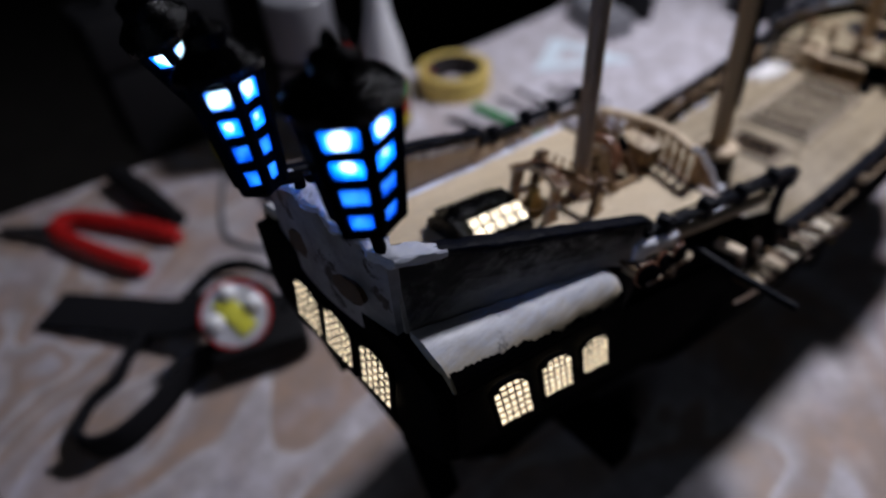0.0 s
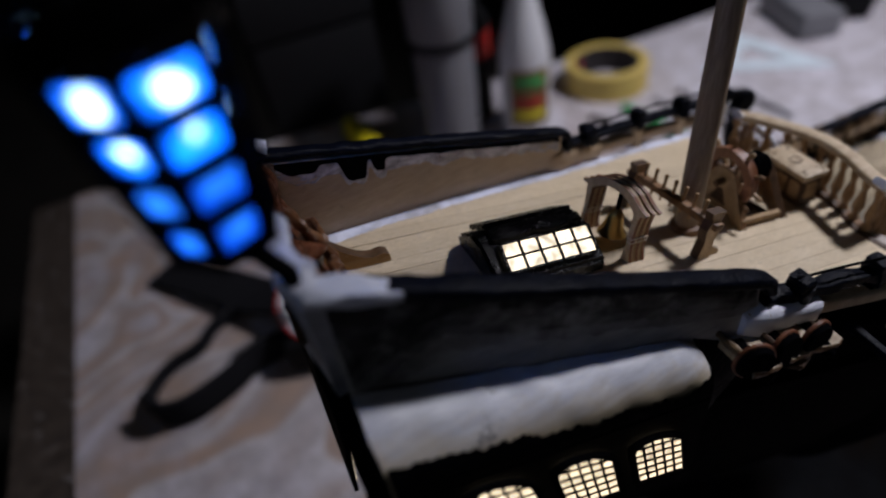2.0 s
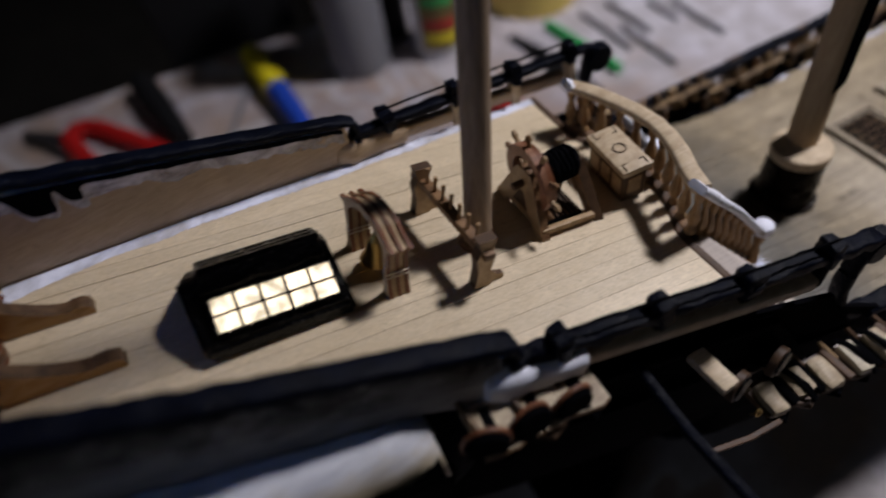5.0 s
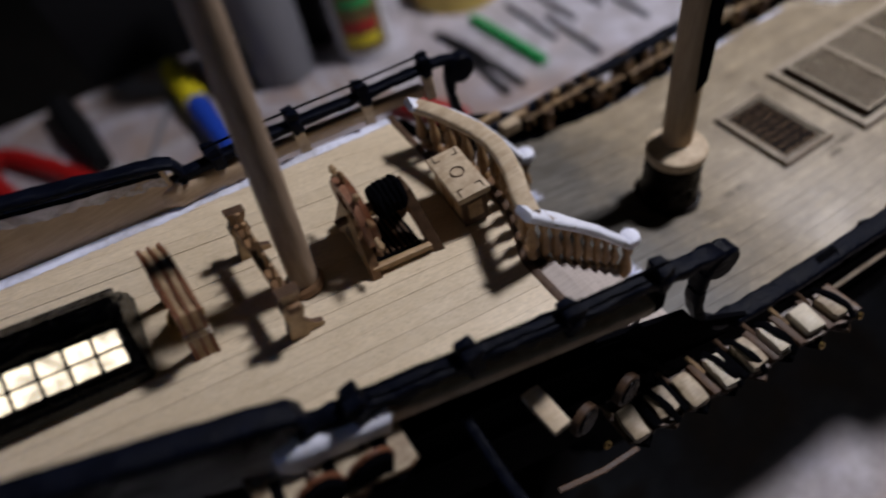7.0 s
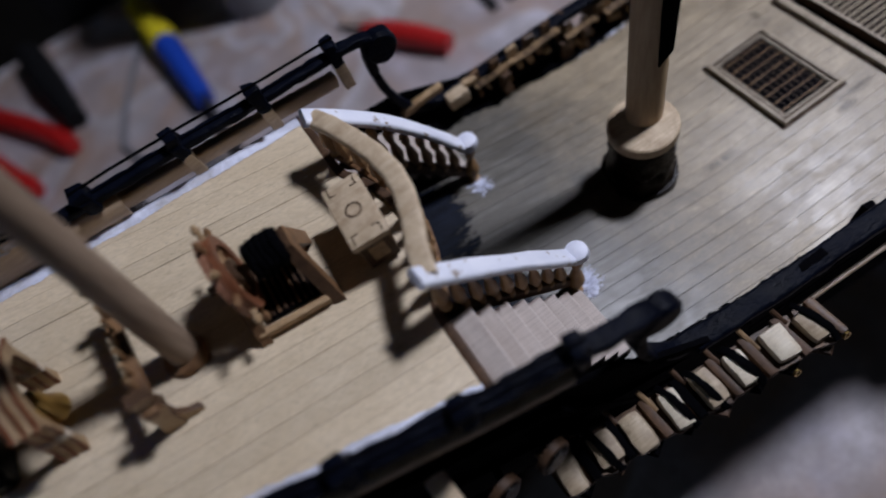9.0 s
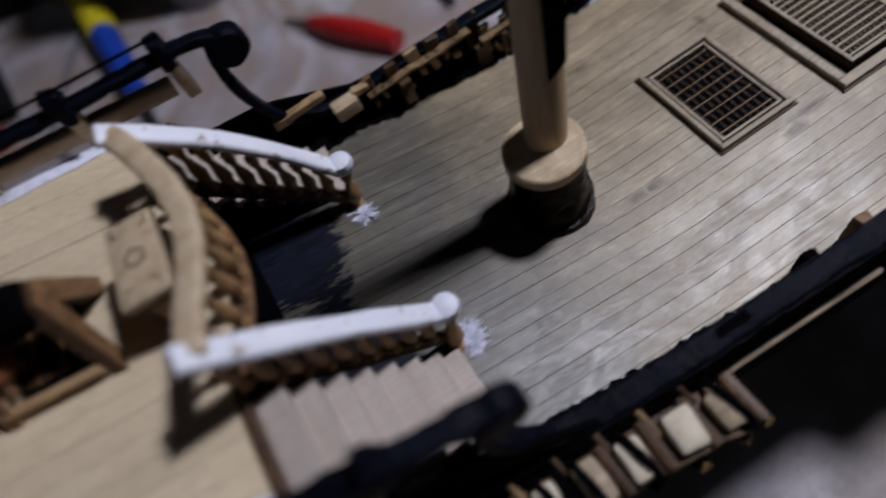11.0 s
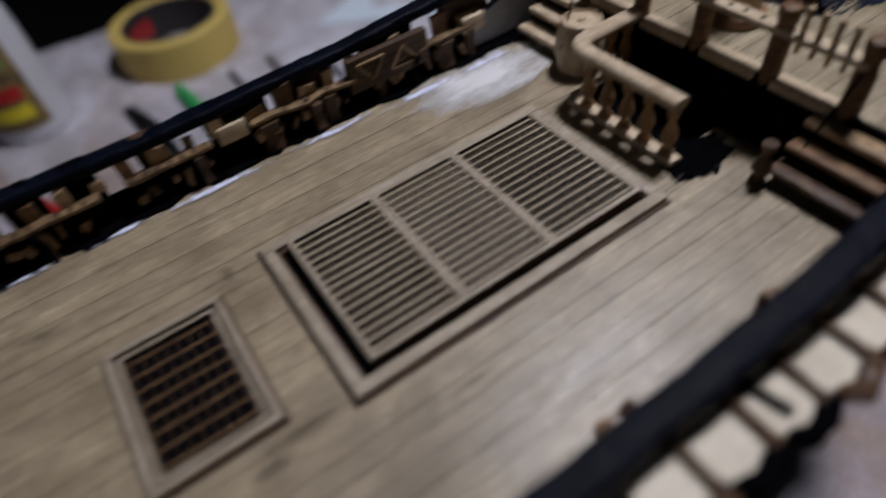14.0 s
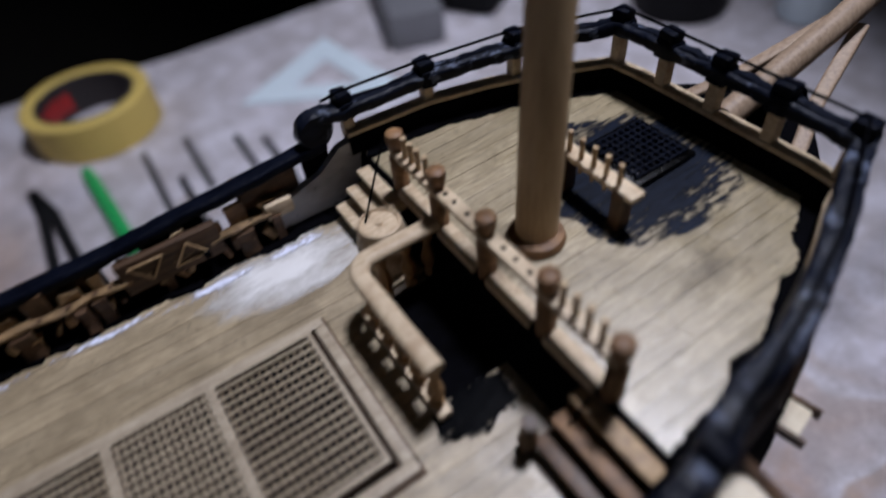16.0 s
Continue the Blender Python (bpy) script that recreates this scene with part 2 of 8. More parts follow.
def roof_paint():
    """Cream paint with bluish white brushed over the upper side."""
    m, t, b = nodes_of("gallery_roof_paint")
    v = coords(t, (1, 1, 1))
    d = t.nodes.new("ShaderNodeVectorMath")
    d.operation = "DOT_PRODUCT"
    t.links.new(v, d.inputs[0])
    d.inputs[1].default_value = (0.284, 0, 1)
    n = noise_of(t, coords(t, (0.5, 1, 1)), 170.0, 6, 0.7)
    s = t.nodes.new("ShaderNodeMath")
    s.operation = "MULTIPLY_ADD"
    t.links.new(n, s.inputs[0])
    s.inputs[1].default_value = 0.012
    t.links.new(d.outputs["Value"], s.inputs[2])
    k = t.nodes.new("ShaderNodeMapRange")
    k.inputs["From Min"].default_value, k.inputs["From Max"].default_value = 0.174, 0.1805
    t.links.new(s.outputs[0], k.inputs["Value"])
    streak = noise_of(t, coords(t, (30, 400, 400)), 1.0, 5, 0.65)
    cream = ramp(t, streak, [(0.3, (0.54, 0.44, 0.29)), (0.7, (0.70, 0.60, 0.43))])
    white = ramp(t, streak, [(0.3, (0.60, 0.61, 0.67)), (0.65, (0.82, 0.83, 0.88))])
    col = mixed(t, k.outputs[0], cream, white)
    c = noise_of(t, v, 60.0, 7, 0.72)
    col = mixed(t, ramp(t, c, [(0.62, (0, 0, 0)), (0.68, (0.85,) * 3)]), col, (0.12, 0.11, 0.11))
    t.links.new(col, b.inputs["Base Color"])
    b.inputs["Roughness"].default_value = 0.45
    bump(t, b, streak, 0.35, 0.0006)
    return m


GALROOF = roof_paint()
TRIMWOOD = wood("scorched_trim_wood", (0.36, 0.235, 0.115), (0.13, 0.075, 0.036), 0.55, grain=(200, 200, 500), stain=(0.02, 0.012, 0.008), stain_amount=0.8, patch=150.0)
WATERWHITE = haze("thin_white_edge_paint", (0.62, 0.65, 0.77), (0.78, 0.80, 0.91), 45.0, 0.5, 1.0)
HANDWHITE = paint("worn_white_paint", (0.72, 0.74, 0.84), (0.86, 0.87, 0.93), 0.45, 60.0, chip=(0.26, 0.19, 0.12), chip_at=0.585)
DECK_Q = wood("quarterdeck_wood", (0.76, 0.63, 0.445), (0.65, 0.525, 0.355), 0.37, stain=(0.56, 0.435, 0.27), stain_amount=0.55, island=0.14, spec=0.5, streak=0.35, varnish=0.25, mottle=0.22)
DECK_M = wood("waist_deck_wood", (0.50, 0.402, 0.262), (0.345, 0.27, 0.168), 0.44, stain=(0.15, 0.11, 0.062), stain_amount=0.85, island=0.2, spec=0.55, wash=True, streak=0.7, varnish=0.55, patch=36.0, mottle=0.8)
DECK_F = wood("forecastle_wood", (0.49, 0.405, 0.265), (0.33, 0.262, 0.162), 0.38, stain=(0.19, 0.15, 0.075), stain_amount=0.85, island=0.2, spec=0.6, streak=0.7, varnish=0.7, mottle=0.7)
PALE = wood("pale_limewood", (0.70, 0.57, 0.40), (0.55, 0.42, 0.27), 0.5, stain=(0.24, 0.14, 0.07), stain_amount=0.6, streak=0.25, patch=190.0)
CHANNELWOOD = wood("channel_board_wood", (0.58, 0.475, 0.33), (0.42, 0.325, 0.21), 0.5, stain=(0.15, 0.09, 0.05), stain_amount=0.75, streak=0.4, patch=140.0)
CHANNELPALE = wood("pale_channel_wood", (0.80, 0.72, 0.57), (0.66, 0.57, 0.42), 0.5, stain=(0.4, 0.3, 0.18), stain_amount=0.4, streak=0.3, patch=140.0)
STAIRWOOD = wood("pinkish_stair_wood", (0.58, 0.51, 0.46), (0.46, 0.39, 0.34), 0.55, grain=(300, 60, 300), streak=0.3)
MASTWOOD = wood("mast_dowel_wood", (0.36, 0.265, 0.185), (0.21, 0.145, 0.095), 0.5, grain=(700, 700, 40))
MASTPALE = wood("pale_dowel_wood", (0.58, 0.42, 0.245), (0.45, 0.31, 0.17), 0.5, grain=(700, 700, 40))
BURNT = wood("laser_cut_wood", (0.32, 0.18, 0.083), (0.15, 0.073, 0.033), 0.5, grain=(200, 200, 500), stain=(0.05, 0.025, 0.012), stain_amount=0.8, patch=170.0)
TAN = wood("laser_cut_face", (0.52, 0.365, 0.20), (0.34, 0.215, 0.105), 0.5, grain=(200, 300, 300), stain=(0.12, 0.06, 0.026), stain_amount=0.75, streak=0.3, patch=190.0)
AMBER = wood("amber_turned_wood", (0.46, 0.285, 0.135), (0.30, 0.17, 0.075), 0.42, grain=(300, 300, 120), stain=(0.12, 0.06, 0.03), stain_amount=0.6, patch=220.0)
LIGHTTAN = wood("fresh_laser_cut_face", (0.62, 0.46, 0.28), (0.45, 0.31, 0.17), 0.5, grain=(200, 300, 300), stain=(0.2, 0.11, 0.05), stain_amount=0.6, streak=0.3, patch=200.0)
WHEELROSE = wood("rosy_wheel_wood", (0.40, 0.20, 0.12), (0.24, 0.105, 0.058), 0.45, grain=(200, 300, 300), stain=(0.10, 0.04, 0.02), stain_amount=0.7, patch=230.0)
BROWN = wood("brown_stained_wood", (0.115, 0.062, 0.032), (0.04, 0.021, 0.011), 0.55, grain=(200, 300, 300))
RUSSET = wood("russet_rim_wood", (0.23, 0.085, 0.038), (0.11, 0.038, 0.018), 0.45, grain=(200, 300, 300))
REDWOOD = wood("mahogany_panel_wood", (0.20, 0.072, 0.034), (0.09, 0.031, 0.016), 0.25, grain=(120, 300, 300), stain=(0.03, 0.013, 0.009), stain_amount=0.9, patch=75.0)
TAILWOOD = wood("varnished_brown_wood", (0.47, 0.28, 0.10), (0.34, 0.18, 0.06), 0.27, grain=(60, 300, 300))
GILTBROWN = wood("golden_brown_carving_wood", (0.25, 0.112, 0.045), (0.115, 0.045, 0.019), 0.28, grain=(300, 300, 300), stain=(0.06, 0.025, 0.012), stain_amount=0.8, patch=160.0)
INNER = wood("bulwark_inner_wood", (0.56, 0.42, 0.285), (0.44, 0.32, 0.205), 0.34, stain=(0.36, 0.27, 0.18), streak=0.2, patch=60.0)
SCUMBLE = haze("white_scumble", (0.50, 0.49, 0.52), (0.68, 0.68, 0.74))
DARKHAZE = haze("thin_dark_coat", (0.012, 0.012, 0.014), (0.04, 0.038, 0.038), 55.0, 0.04, 0.42)
STREAKED = paint("streaked_stern_paint", (0.15, 0.15, 0.17), (0.50, 0.51, 0.57), 0.5, 34.0, chip=(0.035, 0.03, 0.03), chip_at=0.57)
DARKSLAT = wood("burnt_shade_slat_wood", (0.10, 0.056, 0.03), (0.028, 0.015, 0.008), 0.6)
BRASS = plain("aged_brass", (0.55, 0.38, 0.13), 0.3, 1.0)
SEAM = plain("dark_seam", (0.05, 0.036, 0.022), 0.8)
WARM = glow("lit_window_film", (1.0, 0.82, 0.57), 2.5, 520.0, 0.25)
SKYGLOW = glow("lit_skylight_film", (1.0, 0.86, 0.66), 2.5, 260.0, 0.26)
BLUE = glow("blue_lantern_film", (0.0, 0.09, 1.0), 2.6, 110.0, 0.35, (0.02, 0.20, 1.0), 0.15)
BLUEHOT = glow("bright_blue_lantern_film", (0.0, 0.13, 1.0), 6.6, 120.0, 0.45, (0.55, 0.85, 1.0), 0.34)
CHALK = smear("chalky_filler", (0.60, 0.58, 0.55), (0.78, 0.77, 0.77), 0.75, 26.0, 0.57, (1, 2.2, 1), edge=0.38)
WHITESMEAR = smear("white_paint_smear", (0.56, 0.59, 0.74), (0.78, 0.80, 0.92), 0.5, 200.0, 0.33, (1, 2, 1), edge=0.2)
BLACKSMEAR = smear("black_paint_smear", (0.002, 0.0026, 0.0045), (0.010, 0.014, 0.026), 0.42, 190.0, 0.62, (0.6, 2.6, 1), spec=0.10, edge=0.20)
BLACKPUDDLE = smear("black_paint_puddle", (0.0008, 0.0009, 0.0012), (0.002, 0.0022, 0.003), 0.25, 240.0, 0.60, (1, 2, 1), spec=0.02, edge=0.12)
OILSHADE = smear("oily_stain_shade", (0.10, 0.08, 0.055), (0.20, 0.16, 0.11), 0.3, 60.0, 0.34, spec=0.5, edge=0.5)


# ---- building helpers (all in units) ----
ORIGIN = {}


def thing(name, base, label, category, group="", kind=""):
    ob = new(name)
    ob.location = W(base)
    ob.empty_display_size = 0.01
    ORIGIN[ob] = W(base)
    return tagged(ob, label, category, group, kind)


def mesh_of(name, bm, material, base, smooth=35):
    bm.transform(Matrix.Translation(W((0, 0, 0)) - base) @ Matrix.Scale(U, 4))
    bmesh.ops.recalc_face_normals(bm, faces=bm.faces)
    me = bpy.data.meshes.new(name)
    bm.to_mesh(me)
    bm.free()
    mats = material if isinstance(material, (list, tuple)) else (material,)
    for mat in mats:
        me.materials.append(mat)
    if len(mats) == 1:
        for p in me.polygons:
            p.material_index = 0
    if smooth:
        for p in me.polygons:
            p.use_smooth = True
        me.set_sharp_from_angle(angle=radians(smooth))
    return me


def part(name, bm, material, parent, label="", smooth=35):
    base = ORIGIN[parent]
    ob = new(name, mesh_of(name, bm, material, base, smooth))
    ob.parent = parent
    ORIGIN[ob] = base
    return tagged(ob, label)


def solid(name, bm, material, base, label, category, group="", kind="", smooth=35):
    """A top-level thing of one mesh."""
    b = W(base)
    ob = new(name, mesh_of(name, bm, material, b, smooth))
    ob.location = b
    ORIGIN[ob] = b
    return tagged(ob, label, category, group, kind)


def faces_from(bm, verts, quads):
    vs = [bm.verts.new(v) for v in verts]
    for q in quads:
        bm.faces.new([vs[i] for i in q])
    return vs


def box(bm, c, s, m=None, slope=0.0):
    """A box round c of size s; slope: its z falls by slope per unit of x."""
    c, m = Vector(c), m or Matrix()
    vs = []
    for z in (-0.5, 0.5):
        for x, y in ((-0.5, -0.5), (0.5, -0.5), (0.5, 0.5), (-0.5, 0.5)):
            v = m @ Vector((x * s[0], y * s[1], z * s[2]))
            v.z -= slope * v.x
            vs.append(c + v)
    return faces_from(bm, vs, [(0, 3, 2, 1), (4, 5, 6, 7), (0, 1, 5, 4), (1, 2, 6, 5), (2, 3, 7, 6), (3, 0, 4, 7)])


def soft_box(bm, c, s, r=0.01, m=None, slope=0.0):
    """A box with its edges bevelled."""
    k = bmesh.new()
    box(k, (0, 0, 0), s)
    bmesh.ops.bevel(k, geom=k.edges[:], offset=min(r, min(s) * 0.4), segments=2, affect="EDGES", profile=0.6)
    m = m or Matrix()
    done = {}
    for v in k.verts:
        p = m @ v.co
        p.z -= slope * p.x
        done[v] = bm.verts.new(Vector(c) + p)
    for f in k.faces:
        bm.faces.new([done[v] for v in f.verts])
    k.free()


def sweep(bm, path, prof, up=(0, 0, 1), caps=True, scale=None):
    """Carry a closed profile [(right, up)] along a path."""
    path, up, rings = [Vector(p) for p in path], Vector(up), []
    for i, p in enumerate(path):
        a, b = path[max(i - 1, 0)], path[min(i + 1, len(path) - 1)]
        t = (b - a).normalized()
        side = t.cross(up)
        side = side.normalized() if side.length > 1e-4 else Vector((1, 0, 0))
        u = side.cross(t)
        k = scale[i] if scale else 1.0
        rings.append([bm.verts.new(p + side * (x * k) + u * (y * k)) for x, y in prof])
    n = len(prof)
    for a, b in zip(rings, rings[1:]):
        for i in range(n):
            bm.faces.new((a[i], a[(i + 1) % n], b[(i + 1) % n], b[i]))
    if caps:
        bm.faces.new(rings[0][::-1])
        bm.faces.new(rings[-1])


def disc(r, n=12):
    return [(r * math.cos(2 * math.pi * i / n), r * math.sin(2 * math.pi * i / n)) for i in range(n)]


def rrect(w, h, r=0.02, n=3):
    out = []
    for cx, cy, a0 in ((w / 2 - r, h / 2 - r, 0), (-w / 2 + r, h / 2 - r, 90), (-w / 2 + r, -h / 2 + r, 180), (w / 2 - r, -h / 2 + r, 270)):
        for i in range(n + 1):
            a = radians(a0 + 90 * i / n)
            out.append((cx + r * math.cos(a), cy + r * math.sin(a)))
    return out


def tube(bm, path, r, n=10, scale=None):
    sweep(bm, path, disc(r, n), up=(0.0123, 0.0321, 1) if abs((Vector(path[-1]) - Vector(path[0])).normalized().z) < 0.95 else (1, 0.01, 0), scale=scale)


def smooth_path(pts, n=6):
    """Rounded path through the given points."""
    q = [Vector(p) for p in pts]
    q = [q[0] * 2 - q[1]] + q + [q[-1] * 2 - q[-2]]
    out = []
    for a, b, c, d in zip(q, q[1:], q[2:], q[3:]):
        for i in range(n):
            t = i / n
            out.append(0.5 * (2 * b + (c - a) * t + (2 * a - 5 * b + 4 * c - d) * t * t + (3 * b - a - 3 * c + d) * t**3))
    return out + [q[-2]]


def lathe(bm, prof, c=(0, 0, 0), n=16, m=None):
    """Turn [(radius, height)] round z."""
    m, c, rings = m or Matrix(), Vector(c), []
    for r, z in prof:
        rings.append([bm.verts.new(c + m @ Vector((max(r, 1e-4) * math.cos(2 * math.pi * i / n), max(r, 1e-4) * math.sin(2 * math.pi * i / n), z))) for i in range(n)])
    for a, b in zip(rings, rings[1:]):
        for i in range(n):
            bm.faces.new((a[i], a[(i + 1) % n], b[(i + 1) % n], b[i]))
    bm.faces.new(rings[0][::-1])
    bm.faces.new(rings[-1])


def ring(bm, c, prof, n=40, m=None):
    """Turn a closed profile [(radius, height)] round z."""
    m, c = m or Matrix(), Vector(c)
    rings = [[bm.verts.new(c + m @ Vector((r * math.cos(2 * math.pi * i / n), r * math.sin(2 * math.pi * i / n), z))) for i in range(n)] for r, z in prof]
    for a, b in zip(rings, rings[1:] + rings[:1]):
        for i in range(n):
            bm.faces.new((a[i], a[(i + 1) % n], b[(i + 1) % n], b[i]))


def plate(bm, outline, thick, m):
    """A flat piece: an outline [(u, v)] in the plane of m's x and y, thick along its z."""
    a = [bm.verts.new(m @ Vector((u, v, -thick / 2))) for u, v in outline]
    b = [bm.verts.new(m @ Vector((u, v, thick / 2))) for u, v in outline]
    n = len(a)
    bm.faces.new(a[::-1])
    bm.faces.new(b)
    for i in range(n):
        bm.faces.new((a[i], a[(i + 1) % n], b[(i + 1) % n], b[i])).material_index = 1


def basis(origin, x, y):
    """A frame at origin with the given x and y directions."""
    x = Vector(x).normalized()
    z = x.cross(Vector(y)).normalized()
    y = z.cross(x)
    m = Matrix((x, y, z)).transposed().to_4x4()
    return Matrix.Translation(origin) @ m


def skew(origin, x, y):
    """A frame at origin whose x and y need not be square to each other."""
    x, y = Vector(x).normalized(), Vector(y).normalized()
    m = Matrix((x, y, x.cross(y).normalized())).transposed().to_4x4()
    return Matrix.Translation(origin) @ m


def lerp(x, xs, ys):
    return float(np.interp(x, xs, ys))


def rough_up(bm, amount, scale=6.0):
    for v in bm.verts:
        v.co += amount * Vector(noise.noise_vector(v.co * scale))


def B(x):
    """The half-breadth of the ship at deck level."""
    return lerp(x, [-5.0, -4, -3, -2.2, -1.7, -1.2, -0.85, 0, 1, 2, 3, 3.9, 4.5, 5.0, 5.45], [0.66, 0.80, 0.90, 1.0, 1.06, 1.11, 1.14, 1.18, 1.21, 1.22, 1.22, 1.20, 1.13, 0.96, 0.70])


def zq(x):
    return 0.55 - 0.2 * (x + 1.6)


def zm(x):
    d = max(0.0, 0.55 - x)
    return -0.58 + 0.25 * d * d / (d + 0.35)


def zf(x):
    return -0.27 + 0.04 * (x - 4.0)


def zcap(x):
    """The top of the black cap rail along the waist."""
    return lerp(x, [-0.85, 0, 1.5, 2.6, 3.8], [-0.12, -0.17, -0.22, -0.20, -0.10])


# ---- room: a dark workshop round the bench ----
def room():
    for name, c, s in (("floor", (2, 2, -16.2), (70, 60, 0.4)), ("ceiling", (2, 2, 27.2), (70, 60, 0.4)), ("wall_north", (2, 31, 5.5), (70, 0.6, 43)), ("wall_south", (2, -27, 5.5), (70, 0.6, 43)),
                       ("wall_east", (36.7, 2, 5.5), (0.6, 57, 43)), ("wall_west", (-32.7, 2, 5.5), (0.6, 57, 43))):
        bm = bmesh.new()
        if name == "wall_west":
            # wall round the opening for the added window
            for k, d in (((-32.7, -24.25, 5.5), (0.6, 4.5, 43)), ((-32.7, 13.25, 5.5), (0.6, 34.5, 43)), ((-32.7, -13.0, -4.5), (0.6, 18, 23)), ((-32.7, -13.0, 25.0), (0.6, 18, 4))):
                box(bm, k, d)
        else:
            box(bm, c, s)
        solid(name, bm, ROOMWALL, c, "dark unlit workshop " + name.split("_")[0], name.split("_")[0], kind="structure", smooth=0)
    # unseen window, added as a source for the fill light
    win = thing("added_window", (-32.8, -13, 7), "unseen window added to let in fill light", "window", kind="structure")
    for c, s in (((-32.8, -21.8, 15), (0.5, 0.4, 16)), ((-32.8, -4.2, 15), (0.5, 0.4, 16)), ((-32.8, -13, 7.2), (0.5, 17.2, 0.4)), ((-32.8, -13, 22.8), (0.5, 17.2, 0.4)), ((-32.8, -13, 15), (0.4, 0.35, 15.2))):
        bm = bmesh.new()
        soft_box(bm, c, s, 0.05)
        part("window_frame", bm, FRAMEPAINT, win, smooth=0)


FRAMEPAINT = paint("old_white_frame_paint", (0.5, 0.49, 0.47), (0.66, 0.65, 0.63), 0.5, 40.0)
ROOMWALL = paint("dark_workshop_plaster", (0.016, 0.014, 0.012), (0.032, 0.028, 0.024), 0.8, 14.0)
room()


def table_material():
    m, t, b = nodes_of("worn_printed_bench_board")
    v = coords(t, (1, 1, 1))
    swirl = noise_of(t, coords(t, (4.4, 5.0, 1)), 1.0, 2, 0.45, 1.1)
    base = (0.56, 0.535, 0.60)
    brown = (0.40, 0.275, 0.205)
    figure = ramp(t, swirl, [(0.34, base), (0.40, (0.42, 0.31, 0.25)), (0.435, (0.43, 0.32, 0.26)), (0.45, (0.66, 0.63, 0.67)), (0.475, (0.50, 0.45, 0.46)), (0.52, brown), (0.575, (0.44, 0.31, 0.24)), (0.59, (0.68, 0.65, 0.69)), (0.625, (0.54, 0.50, 0.53)), (0.67, brown), (0.72, base)])
    worn = ramp(t, noise_of(t, v, 13.0, 6, 0.66), [(0.46, (0, 0, 0)), (0.68, (0.8,) * 3)])
    col = mixed(t, worn, figure, (0.53, 0.51, 0.62))
    # far bow corner: print worn, and the lamp's brightness put into the colour
    along = t.nodes.new("ShaderNodeVectorMath")
    along.operation = "DOT_PRODUCT"
    t.links.new(v, along.inputs[0])
    along.inputs[1].default_value = (0.6, 0.5, 0)
    far_pale = t.nodes.new("ShaderNodeMath")
    far_pale.operation = "MULTIPLY_ADD"
    t.links.new(noise_of(t, v, 9.0, 5, 0.6), far_pale.inputs[0])
    far_pale.inputs[1].default_value = 0.16
    t.links.new(along.outputs["Value"], far_pale.inputs[2])
    col = mixed(t, ramp(t, far_pale.outputs[0], [(0.18, (0, 0, 0)), (0.31, (0.88,) * 3)]), col, (0.74, 0.72, 0.79))
    cloud = noise_of(t, v, 42.0, 6, 0.7)
    col = mixed(t, ramp(t, cloud, [(0.42, (0.55,) * 3), (0.62, (0, 0, 0))]), col, (0.27, 0.235, 0.225))
    col = mixed(t, ramp(t, noise_of(t, v, 320.0, 5, 0.7), [(0.35, (0, 0, 0)), (0.8, (0.4,) * 3)]), col, (0.25, 0.21, 0.19))
    t.links.new(col, b.inputs["Base Color"])
    b.inputs["Roughness"].default_value = 0.5
    b.inputs["Specular IOR Level"].default_value = 0.3
    bump(t, b, noise_of(t, v, 500.0, 4), 0.15, 0.0004)
    return m


TABLE = table_material()
TABLE_EDGE = paint("speckled_bench_edge", (0.022, 0.016, 0.012), (0.07, 0.052, 0.04), 0.7, 70.0, chip=(0.42, 0.41, 0.41), chip_at=0.61)


def workbench():
    bench = thing("workbench", (2, 0, -3.3), "grey-white worn workbench top with brown wood figure", "workbench")
    bm = bmesh.new()
    out = [(-8.15, -9.0), (20, -9.0), (20, 8.9), (4.2, 9.0), (-8.5, 10.4)]
    plate(bm, out, 0.5, Matrix.Translation((0, 0, -3.25)))
    part("tabletop", bm, TABLE, bench, smooth=0)
    bm = bmesh.new()
    plate(bm, [(-9.0, -9.0), (-8.16, -9.0), (-8.52, 10.4), (-9.3, 10.4)], 0.5, Matrix.Translation((0, 0, -3.27)))
    part("edge_board", bm, TABLE_EDGE, bench, "dark speckled edge board with flecks of white paint", smooth=0)
    for x, y in ((-7, -8), (19, -8), (19, 8), (-7, 9)):
        bm = bmesh.new()
        soft_box(bm, (x, y, -9.75), (0.9, 0.9, 12.5), 0.05)
        part("leg", bm, TABLE_EDGE, bench)


workbench()

# ---- the ship: hull, decks, bulwarks ----
ship = thing("model_ship", (0, 0, -2.9), "part-painted wooden model sailing ship with black hull and bare decks", "model ship")


